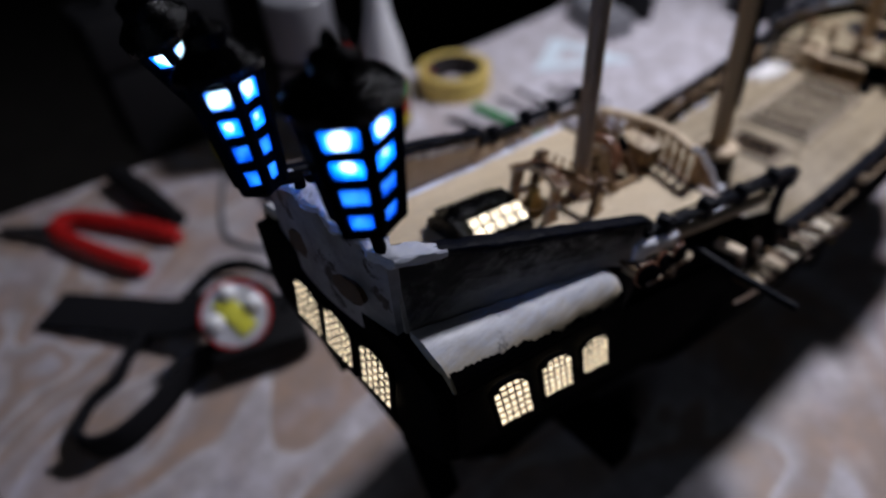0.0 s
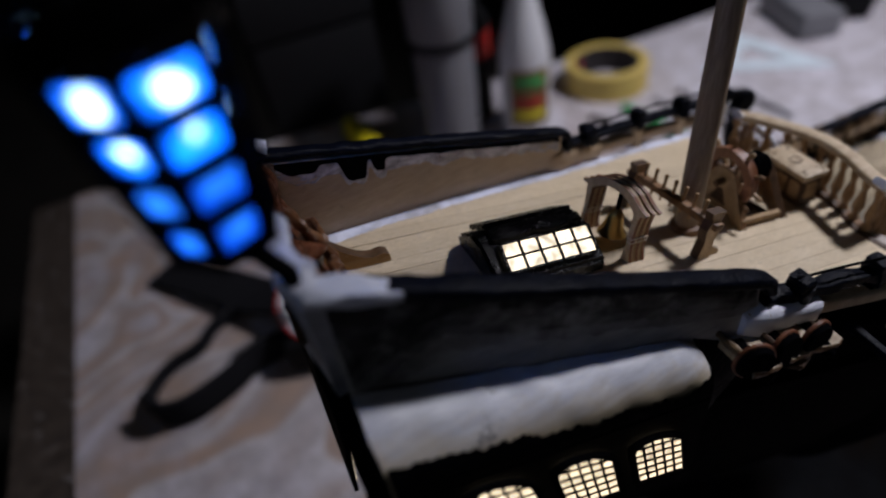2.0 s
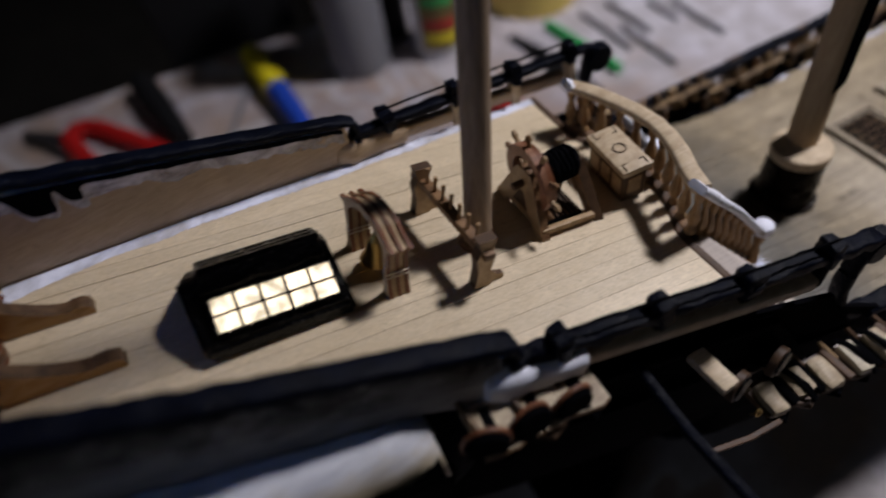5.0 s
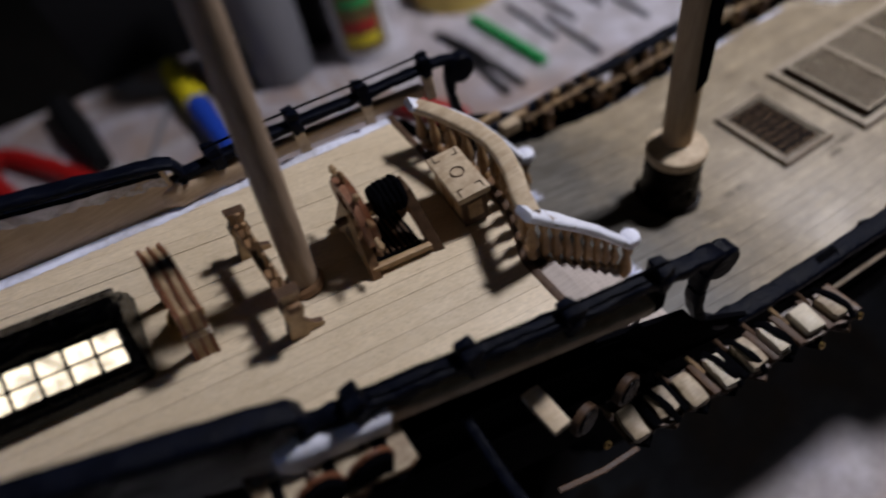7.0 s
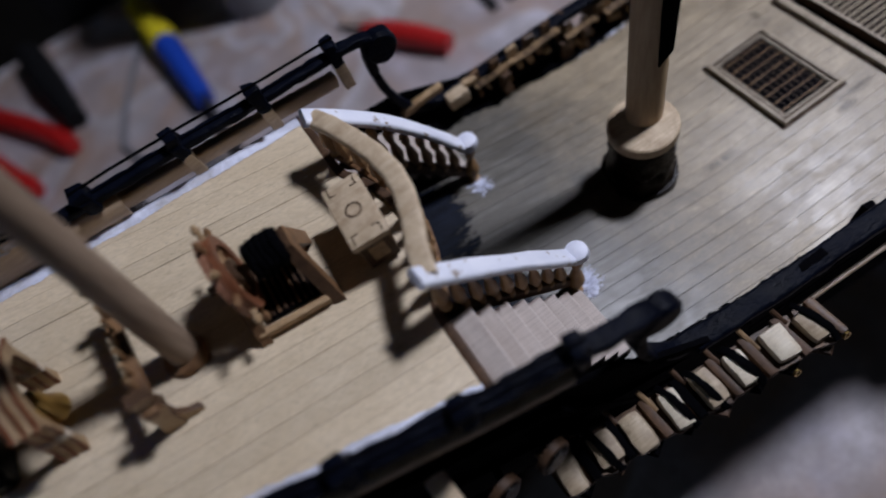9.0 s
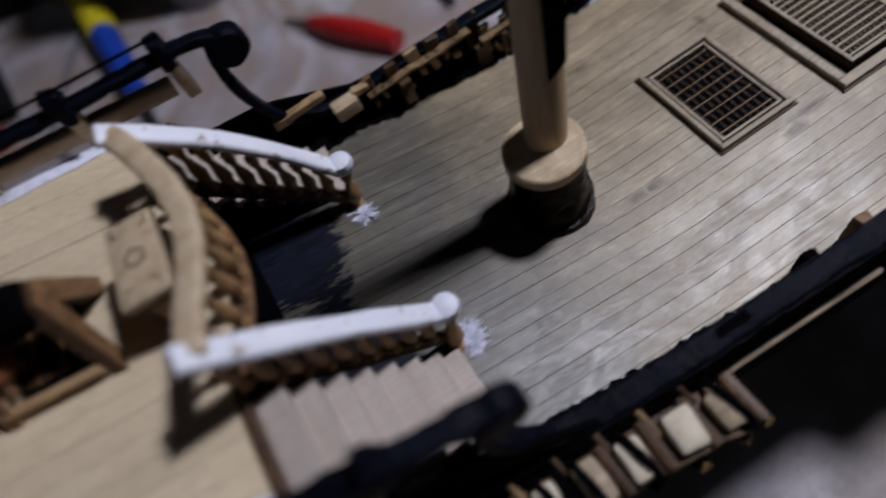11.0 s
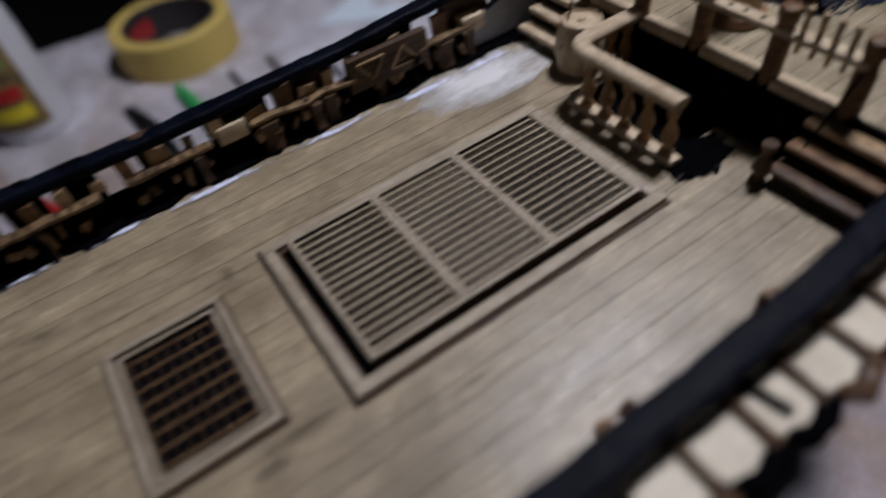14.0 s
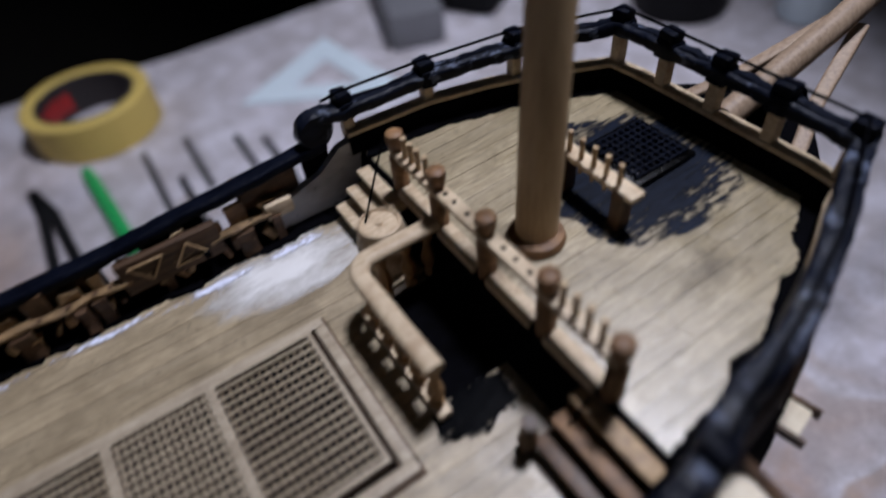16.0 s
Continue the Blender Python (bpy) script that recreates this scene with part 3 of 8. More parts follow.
def hull():
    bm = bmesh.new()
    xs = [-5.02, -4.85, -4.6, -4.3, -4.0, -3.6, -3, -2.2, -1.6, -1.5, -0.9, -0.4, 0, 0.25, 0.5, 0.75, 1, 2, 3, 3.9, 4.0, 4.5, 5.0, 5.4, 5.7, 6.0, 6.2]
    rings = []
    for x in xs:
        top = zq(x) - 0.03 if x <= -1.55 else (zm(x) - 0.075 if x < 3.95 else zf(x) - 0.03)
        keel = lerp(x, [-5.02, -4.85, -4.6, -4.3, -4.0, -3.6, -3, 4.4, 5.2, 5.8, 6.2], [0.50, 0.30, -0.15, -0.9, -1.8, -2.5, -2.75, -2.75, -2.3, -1.5, -0.7])
        half = B(x) if x <= 5.45 else lerp(x, [5.45, 5.8, 6.2], [0.70, 0.40, 0.06])
        full = lerp(x, [-5.0, -4.0, -2.5, 0, 3, 4.5, 6.2], [3.0, 1.7, 3.0, 4.5, 4.0, 2.2, 1.3])
        ring = []
        for i in range(13):
            s = i / 12
            y = half * max(0.04, (1.0 + 0.10 * math.sin(math.pi * min(1, s * 2))) * (1 - s**full))
            ring.append((x, y, top + s * (keel - top)))
        rings.append([bm.verts.new((a, -b, c)) for a, b, c in ring] + [bm.verts.new((a, b, c)) for a, b, c in ring[::-1]])
    n = len(rings[0])
    for a, b in zip(rings, rings[1:]):
        for i in range(n):
            bm.faces.new((a[i], a[(i + 1) % n], b[(i + 1) % n], b[i]))
    bm.faces.new(rings[0])
    bm.faces.new(rings[-1][::-1])
    part("hull", bm, BLACK, ship, "matt black painted hull")
    # keel, stem and rudder
    bm = bmesh.new()
    sweep(bm, [(-4.0, 0, -2.0), (-3.4, 0, -2.72), (-2, 0, -2.84), (4.2, 0, -2.84), (5.2, 0, -2.45), (5.9, 0, -1.6), (6.35, 0, -0.5)], rrect(0.12, 0.22, 0.02))
    part("keel", bm, BLACK, ship)
    bm = bmesh.new()
    sweep(bm, [(-4.85, 0, 0.4), (-4.55, 0, -0.8), (-4.35, 0, -2.6)], [(-0.05, -0.2), (0.05, -0.2), (0.05, 0.16), (-0.05, 0.16)], up=(1, 0, 0))
    part("rudder", bm, BLACK, ship)
    # wales along the side
    for sgn in (-1, 1):
        for dz in (0.10, 0.42):
            bm = bmesh.new()
            sweep(bm, [(x, sgn * (B(x) + 0.02 + 0.06 * min(1, dz * 2)), (zq(x) if x < -1.5 else lerp(x, [-1.5, -0.9, 4.0, 5.5], [0.53, -0.45, -0.5, -0.3])) - dz - 0.05) for x in np.linspace(-3.2, 5.4, 36)], rrect(0.06, 0.07, 0.015))
            part("wale", bm, BLACK, ship)
    # cradle blocks under the keel
    for x in (-2.4, 2.6):
        bm = bmesh.new()
        plate(bm, [(-1.0, -3.0), (1.0, -3.0), (1.0, -2.2), (0.7, -2.2), (0.35, -2.7), (-0.35, -2.7), (-0.7, -2.2), (-1.0, -2.2)], 0.3, basis((x, 0, 0), (0, 1, 0), (0, 0, 1)))
        part("cradle_block", bm, BLACK, ship)


hull()


def bulwarks():
    for sgn in (-1, 1):
        # high quarter bulwark
        xs = list(np.linspace(-4.98, -2.98, 13))
        ends = [1.95, 1.13] if sgn < 0 else [1.815, 1.11]
        top = [lerp(x, [-4.98, -2.98], ends) for x in xs]
        bm = bmesh.new()
        rings = []
        for x, z in zip(xs, top):
            yo, zb = B(x) + 0.02, zq(x) - 0.12
            lean = lerp(x, [-4.98, -2.98], [0.05, 0.03])
            rings.append([bm.verts.new((x, sgn * a, b)) for a, b in ((yo + 0.03, zb), (yo - lean, z), (yo - lean - 0.05, z), (yo - 0.045, zb))])
        for a, b in zip(rings, rings[1:]):
            for i in range(4):
                f = bm.faces.new((a[i], a[(i + 1) % 4], b[(i + 1) % 4], b[i]))
                f.material_index = 0 if i == 0 else 1
        bm.faces.new(rings[0])
        bm.faces.new(rings[-1][::-1])
        part("quarter_bulwark", bm, (GREYOUT, INNER), ship, "grey primed outside, bare brown wood inside", smooth=20)
        # dark band thinning out below the cap, outside: coats that reach less and less far down
        for coat, reach in enumerate((0.13, 0.21, 0.30, 0.40)):
            bm = bmesh.new()
            strips = []
            for x, z in zip(np.linspace(-4.96, -3.0, 120), np.interp(np.linspace(-4.96, -3.0, 120), xs, top)):
                yo, zb = B(x) + 0.02, zq(x) - 0.12
                lean = lerp(x, [-4.98, -2.98], [0.05, 0.03])
                deep_ = reach + 0.05 * noise.noise(Vector((x * 2.5, 9.0 + coat, sgn))) + 0.03 * noise.noise(Vector((x * 14, coat, sgn))) + 0.02 * noise.noise(Vector((x * 45, coat, sgn))) + 0.9 * max(0.0, -4.55 - x)
                row = []
                for k in np.linspace(0.0, min(0.98, deep_), 5):
                    row.append(bm.verts.new((x, sgn * ((yo - lean) * (1 - k) + (yo + 0.03) * k + 0.005 + 0.0015 * coat), z * (1 - k) + zb * k)))
                strips.append(row)
            for p, q in zip(strips, strips[1:]):
                for i in range(4):
                    bm.faces.new((p[i], p[i + 1], q[i + 1], q[i]))
            part("overspray_band", bm, DARKHAZE, ship, "dark coat fading out over grey primer", smooth=0)
        # black cap on it, ending in a rounded drop
        bm = bmesh.new()
        path = [(x, sgn * (B(x) - 0.03), z + 0.03) for x, z in zip(xs, top)]
        x, y, z = path[-1]
        path += [(x + 0.05, y, z - 0.03), (x + 0.07, y, z - 0.10), (x + 0.06, y, z - 0.17)]
        sweep(bm, path, rrect(0.12, 0.062, 0.025) if sgn < 0 else rrect(0.10, 0.046, 0.02))
        bmesh.ops.subdivide_edges(bm, edges=[e for e in bm.edges if abs(e.verts[0].co.x - e.verts[1].co.x) > 0.1], cuts=3)
        rough_up(bm, 0.009, 9)
        rough_up(bm, 0.006, 28)
        part("cap_rail", bm, RAILBLACK, ship, "brushed black cap rail")
        # white edge at the deck inside
        bm = bmesh.new()
        ins, outs = [], []
        for x in np.linspace(-4.86, -1.62, 420):
            rag = 0.016 * noise.noise(Vector((x * 4, 6.0, sgn))) + 0.009 * noise.noise(Vector((x * 17, 6.0, sgn))) + 0.008 * noise.noise(Vector((x * 70, 6.0, sgn)))
            ins.append(bm.verts.new((x, sgn * (B(x) - (0.165 if sgn < 0 else 0.118) + rag - 0.10 * max(0.0, -4.45 - x)), zq(x) + 0.004)))
            outs.append(bm.verts.new((x, sgn * (B(x) - 0.045), zq(x) + 0.007)))
        for i in range(len(ins) - 1):
            bm.faces.new((ins[i], ins[i + 1], outs[i + 1], outs[i]))
        part("waterway", bm, WATERWHITE, ship, "white paint brushed along the deck edge", smooth=0)
        # ragged edges of white scumble and black paint under the cap, inside
        for name, mat, lift, lo, hi, big, seed, lab in (("scumble_band", SCUMBLE, 0.004, 0.11, 0.05, 0.09, 3.0, "thin white paint brushed over the wood"), ("paint_drip_band", BLACK, 0.008, 0.034, 0.016, 0.13, 8.0, "ragged black paint under the cap rail")):
            bm = bmesh.new()
            tops, lows = [], []
            for x in np.linspace(-4.9, -3.0, 150):
                yo, zt, zb = B(x) + 0.02, lerp(x, [-4.98, -2.98], ends), zq(x) - 0.12
                lean = lerp(x, [-4.98, -2.98], [0.05, 0.03])
                jag = noise.noise(Vector((x * 6, seed, sgn))) + 0.5 * noise.noise(Vector((x * 19, seed, sgn)))
                d = max(0.010, lo + hi * jag + big * (math.exp(-((x + 4.48) / 0.075) ** 8) + 0.65 * math.exp(-((x + 4.33) / 0.04) ** 8) + 0.4 * math.exp(-((x + 4.78) / 0.10) ** 6)))
                for z, out in ((zt, tops), (zt - d, lows)):
                    k = (zt - z) / (zt - zb)
                    y = (yo - lean - 0.05) * (1 - k) + (yo - 0.045) * k
                    out.append(bm.verts.new((x, sgn * (y - lift), z)))
            for i in range(len(tops) - 1):
                bm.faces.new((tops[i], tops[i + 1], lows[i + 1], lows[i]))
            part(name, bm, mat, ship, lab, smooth=0)
        bm = bmesh.new()
        tops, lows = [], []
        for x in np.linspace(-4.8, -3.0, 60):
            d = 0.10 + 0.06 * noise.noise(Vector((x * 5, 2.0, sgn))) + 0.03 * noise.noise(Vector((x * 21, 2.0, sgn))) + 0.12 * max(0, -4.2 - x)
            tops.append(bm.verts.new((x, sgn * (B(x) - 0.033 - 0.02 * d), zq(x) + d)))
            lows.append(bm.verts.new((x, sgn * (B(x) - 0.03), zq(x) + 0.0)))
        for i in range(len(tops) - 1):
            bm.faces.new((tops[i], tops[i + 1], lows[i + 1], lows[i]))
        part("scumble_band", bm, SCUMBLE, ship, "thin grey-white paint along the deck edge", smooth=0)
        # low ledge and open rail from the step to the scroll
        bm = bmesh.new()
        sweep(bm, [(x, sgn * (B(x) + 0.0), zq(x) + 0.075) for x in np.linspace(-2.62, -1.30, 14)], rrect(0.08, 0.09, 0.02))
        part("rail_ledge", bm, PALE if sgn < 0 else INNER, ship, "bare wooden ledge under the rail")
        bm = bmesh.new()
        sweep(bm, [(x, sgn * (B(x) + 0.005), zq(x) + 0.08) for x in np.linspace(-3.08, -2.62, 6)], rrect(0.14, 0.16, 0.05), scale=[0.8, 1.2, 1.05, 1, 1, 1])
        rough_up(bm, 0.01, 11)
        part("painted_ledge", bm, WHITE if sgn < 0 else INNER, ship, "white-painted end of the rail ledge" if sgn < 0 else "bare end of the rail ledge")
        bm = bmesh.new()
        rail = [(x, sgn * (B(x) - 0.02), lerp(x, [-2.95, -2.7, -2.2, -1.7, -1.2, -0.98], [1.00, 0.97, 0.89, 0.80, 0.73, 0.69])) for x in np.linspace(-2.95, -0.98 if sgn < 0 else -1.09, 40)]
        x, y, z = rail[-1]
        z -= 0.03
        rail += [(x + 0.06, y, z + 0.01), (x + 0.11, y, z - 0.03)]
        sweep(bm, rail, rrect(0.095, 0.065, 0.014) if sgn < 0 else rrect(0.085, 0.05, 0.012), scale=[1.0 + (0.08 if sgn < 0 else 0.03) * math.sin(i * 2.3) for i in range(40)] + [1.05, 1.05])
        rough_up(bm, 0.012 if sgn < 0 else 0.006, 9)
        rough_up(bm, 0.012 if sgn < 0 else 0.006, 30)
        qr = part("quarter_rail", bm, RAILBLACK, ship, "black open rail ending in a scroll")
        bm = bmesh.new()
        lathe(bm, [(0.02, -0.06), (0.09, -0.055), (0.108, -0.035), (0.108, 0.035), (0.09, 0.055), (0.02, 0.06)], (x + 0.115, y, z - 0.085), 24, Matrix.Rotation(radians(90), 4, "X"))
        rough_up(bm, 0.008, 12)
        part("scroll", bm, RAILBLACK, qr)
        bm = bmesh.new()
        y2 = B(-0.55) - 0.005
        path = smooth_path([(x + 0.03, sgn * abs(y), z - 0.10), (x + 0.02, sgn * abs(y), z - 0.26), (x + 0.05, sgn * abs(y), z - 0.46), (x + 0.13, sgn * (abs(y) + 0.01), z - 0.66), (x + 0.26, sgn * y2, z - 0.80), (-0.58, sgn * y2, zcap(-0.58) - 0.04)], 5)
        sweep(bm, path, rrect(0.10, 0.06, 0.02))
        rough_up(bm, 0.006, 12)
        part("rail_sweep", bm, RAILBLACK, qr, "black rail sweeping down to the waist")
        for x in (-2.71, -2.21, -1.73, -1.24):
            zr = lerp(x, [-2.95, -2.7, -2.2, -1.7, -1.2, -0.98], [1.00, 0.97, 0.89, 0.80, 0.73, 0.69])
            bm = bmesh.new()
            soft_box(bm, (x, sgn * (B(x) - 0.02), (zq(x) + zr) / 2), (0.07, 0.07, zr - zq(x)), 0.01)
            part("post", bm, PALE if sgn > 0 else BLACK, qr, "bare wooden post" if sgn > 0 else "")
            bm = bmesh.new()
            soft_box(bm, (x, sgn * (B(x) - 0.02), zr + 0.06), (0.085, 0.11, 0.07), 0.012)
            soft_box(bm, (x, sgn * (B(x) - 0.02), zr - 0.005), (0.075, 0.125, 0.11), 0.02)
            rough_up(bm, 0.022, 16)
            part("post_head", bm, RAILBLACK, qr)
        # a thin cord over the post heads
        bm = bmesh.new()
        tube(bm, [(x, sgn * (B(x) - 0.02), lerp(x, [-2.7, -2.2, -1.7, -1.2], [1.07, 0.99, 0.90, 0.83])) for x in np.linspace(-2.75, -1.2, 8)], 0.008, 6)
        part("cord", bm, BLACK, qr)
        # waist: cap rail over an open line of ports
        bm = bmesh.new()
        sweep(bm, [(x, sgn * (B(x) + (0.022 if sgn < 0 else -0.005) * min(1.0, 2.0 + 2 * x, 7.6 - 2 * x)), zcap(x) - 0.04) for x in np.linspace(-0.62, 3.82, 90)], rrect(0.125, 0.075, 0.02) if sgn < 0 else rrect(0.105, 0.062, 0.02))
        rough_up(bm, 0.006, 7)
        rough_up(bm, 0.005, 30)
        wr = part("waist_rail", bm, RAILBLACK, ship, "black cap rail along the waist")
        bm = bmesh.new()
        sweep(bm, [(x, sgn * (B(x) + 0.015), zm(x) + 0.03) for x in np.linspace(-1.5, 3.95, 24)], [(-0.04, -0.14), (0.04, -0.14), (0.04, 0.06), (-0.04, 0.06)])
        part("spirketting", bm, BLACK, ship)
        # uprights between the ports
        rnd = random.Random(5 + sgn)
        x = -0.35
        while x < 3.75:
            w = rnd.choice((0.10, 0.16, 0.34))
            bm = bmesh.new()
            soft_box(bm, (x + w / 2, sgn * (B(x) + 0.02), (zm(x) + zcap(x)) / 2), (w, 0.05, zcap(x) - zm(x) - 0.02), 0.008)
            part("upright", bm, rnd.choice((BLACK, BLACK, BROWN)), wr)
            x += w + rnd.choice((0.16, 0.22, 0.3) if sgn < 0 else (0.05, 0.09, 0.20))
        # laser-cut brown trim inside: pierced ledges on dark brackets, with gaps between
        rnd = random.Random(31 + sgn)
        for x in (0.75, 1.05, 1.62, 1.74, 2.3, 2.42, 3.1) if sgn < 0 else ():
            bm = bmesh.new()
            soft_box(bm, (x, sgn * (B(x) - 0.085), zm(x) + 0.10), (0.075, 0.07, 0.2), 0.02, Matrix.Rotation(rnd.uniform(-0.6, 0.6), 4, "Y"))
            rough_up(bm, 0.016, 14)
            part("rail_knee", bm, rnd.choice((BROWN, BLACK, BURNT)), wr)
        for x, ln in ((-0.47, 0.74), (0.34, 0.30), (0.72, 0.50), (1.34, 0.46), (2.02, 0.62), (2.72, 0.30), (3.06, 0.34)) if sgn > 0 else ():
            y, z = B(x) - 0.06, zm(x)
            bm = bmesh.new()
            soft_box(bm, (x + ln / 2, sgn * (y + 0.02), z + 0.09), (ln * 0.96, 0.035, 0.20), 0.006)
            part("trim_back", bm, BLACK, wr, "black-painted back board", smooth=0)
            bm = bmesh.new()
            soft_box(bm, (x + ln / 2, sgn * (y - 0.012), z + 0.195), (ln, 0.060, 0.022), 0.004)
            bmesh.ops.subdivide_edges(bm, edges=[e for e in bm.edges if abs(e.verts[0].co.x - e.verts[1].co.x) > 0.1], cuts=9)
            rough_up(bm, 0.016, 9)
            ledge = part("pierced_ledge", bm, TRIMWOOD, wr, "laser-cut wooden ledge", smooth=0)
            k = 0.04
            while k < ln - 0.03:
                bm = bmesh.new()
                box(bm, (x + k, sgn * (y - 0.02), z + 0.2075), (0.022, 0.03, 0.005))
                part("ledge_hole", bm, DARKSLAT, ledge, smooth=0)
                k += rnd.choice((0.062, 0.075, 0.13))
            for q in range(int(ln / 0.085)):
                # small scorched and golden bits of fretwork below the ledge
                bm = bmesh.new()
                h = rnd.uniform(0.04, 0.11)
                soft_box(bm, (x + 0.04 + q * 0.085 + rnd.uniform(-0.02, 0.02), sgn * (y - 0.012), z + rnd.uniform(0.07, 0.14)), (rnd.uniform(0.018, 0.055), 0.035, h), 0.005, Matrix.Rotation(rnd.uniform(-0.5, 0.5), 4, "Y"))
                rough_up(bm, 0.012, 17)
                part("fret_piece", bm, rnd.choice((TRIMWOOD, TAN, AMBER, BURNT, BROWN)), wr, smooth=0)
            for q in range(int(ln / 0.15) + 1):
                bm = bmesh.new()
                h = rnd.uniform(0.05, 0.12)
                soft_box(bm, (x + 0.05 + q * 0.15 + rnd.uniform(-0.02, 0.02), sgn * (y + 0.02), z + 0.205 + h / 2), (rnd.uniform(0.05, 0.11), 0.03, h), 0.005)
                rough_up(bm, 0.016, 13)
                part("trim_block", bm, rnd.choice((TRIMWOOD, LIGHTTAN, TAN, BURNT, DARKPOST)), wr, smooth=0)
                if rnd.random() < 0.45:
                    continue
                bm = bmesh.new()
                s = rnd.uniform(0.5, 1.1)
                plate(bm, [(0, 0), (0.07 * s, 0), (0.05 * s, 0.05), (0.03, 0.10), (0.075 * s, 0.18), (0, 0.18)], rnd.uniform(0.03, 0.11), basis((x + 0.04 + q * 0.15 + rnd.uniform(-0.05, 0.05), sgn * y, z), (0, -sgn, 0), (0, 0, 1)))
                part("bracket", bm, rnd.choice(((DARKPOST, BROWN), (TRIMWOOD, BROWN), (BROWN, BLACK), (BLACK, BLACK))), wr, smooth=0)
        for x in (-0.62, 1.92, 3.46) if sgn > 0 else ():
            bm = bmesh.new()
            soft_box(bm, (x, sgn * (B(x) - 0.03 - (0.05 if x < 0 else 0)), zm(x) + 0.20), (0.16, 0.10, 0.10), 0.015)
            part("pale_block", bm, PALE, wr, "bare pale wooden block")
        for x, y, z, ln, mat in ((-0.83, 1.09, 0.01, 0.26, TAN), (-0.98, 1.07, 0.02, 0.10, TRIMWOOD), (-0.50, 1.10, -0.12, 0.10, LIGHTTAN)) if sgn > 0 else ():
            bm = bmesh.new()
            soft_box(bm, (x, y, z), (ln, 0.05, 0.05), 0.01)
            rough_up(bm, 0.012, 13)
            part("trim_block", bm, mat, wr, smooth=0)
        # black paint along the foot of the bulwark and white filler beside it
        bm = bmesh.new()
        sweep(bm, [(x, sgn * (B(x) - 0.065 - (0.05 if sgn > 0 else 0.015) * noise.noise(Vector((x * 4, sgn, 3.0))) - (0.04 if sgn > 0 else 0.03) * noise.noise(Vector((x * 21, sgn, 3.0)))), zm(x) + 0.008) for x in np.linspace(-1.4, 3.9, 190)], [(-0.06, -0.01), (0.06, -0.01), (0.06, 0.008), (-0.06, 0.008)] if sgn > 0 else [(-0.03, -0.01), (0.03, -0.01), (0.03, 0.008), (-0.03, 0.008)])
        part("painted_margin", bm, BLACK, ship, "black paint brushed along the deck edge")


bulwarks()


def paint_marks():
    """Patches of white filler along the deck edge, and the black margin of the forecastle."""
    def blob(name, cx, cy, rx, ry, zfun, mat, label, seed, lift=0.0045, rag=0.35):
        bm = bmesh.new()
        vs = []
        for i in range(44):
            a = 2 * math.pi * i / 44
            r = 1 + rag * noise.noise(Vector((math.cos(a) * 3, math.sin(a) * 3, seed * 3.7))) + 0.4 * rag * noise.noise(Vector((math.cos(a) * 9, math.sin(a) * 9, seed * 1.3)))
            x = cx + rx * r * math.cos(a)
            vs.append(bm.verts.new((x, cy + ry * r * math.sin(a), zfun(x) + lift)))
        bm.faces.new(vs)
        bmesh.ops.triangulate(bm, faces=bm.faces[:])
        part(name, bm, mat, ship, label, smooth=0)
    for k, (x, y, rx, ry) in enumerate(((-0.24, 1.10, 0.16, 0.035), (0.62, 1.075, 0.34, 0.028), (1.22, 1.065, 0.20, 0.024), (1.75, 1.05, 0.36, 0.03), (2.42, 1.045, 0.32, 0.028), (3.02, 1.02, 0.30, 0.035), (3.45, 1.015, 0.26, 0.04))):
        blob("filler_patch", x, y, rx * 1.25, ry * 1.5, zm, WHITESMEAR, "white filler smear on the deck edge", k + 1, 0.009)
    blob("filler_patch", 3.32, 0.91, 0.56, 0.25, zm, CHALK, "chalky white filler smear on the deck", 9, 0.0045, 0.1)
    # dull smudges; the two by the small hatch paint a soft shadow
    for k, (x, y, rx, ry) in enumerate(((1.52, -0.44, 0.26, 0.07), (1.36, -0.50, 0.14, 0.05), (0.72, 0.66, 0.22, 0.07), (1.55, 0.45, 0.07, 0.10), (2.1, -0.66, 0.2, 0.05), (0.5, -0.3, 0.2, 0.06))):
        blob("deck_smudge", x, y, rx, ry, zm, OILSHADE, "dull brown smudge and painted shade on the planks", k + 20, 0.0042, 0.3)
    for sgn in (-1, 1):
        bm = bmesh.new()
        xs = np.linspace(4.03, 5.44, 110)
        sweep(bm, [(x, sgn * (B(x) - (0.085 if sgn < 0 else 0.05) - (0.07 if sgn < 0 else 0.03) * noise.noise(Vector((x * 5, sgn, 0))) - 0.035 * noise.noise(Vector((x * 27, sgn, 0)))), zf(x) + 0.006) for x in xs], [(-0.06, -0.01), (0.06, -0.01), (0.06, 0.006), (-0.06, 0.006)])
        part("painted_margin", bm, BLACK, ship, "black paint brushed along the deck edge")


paint_marks()


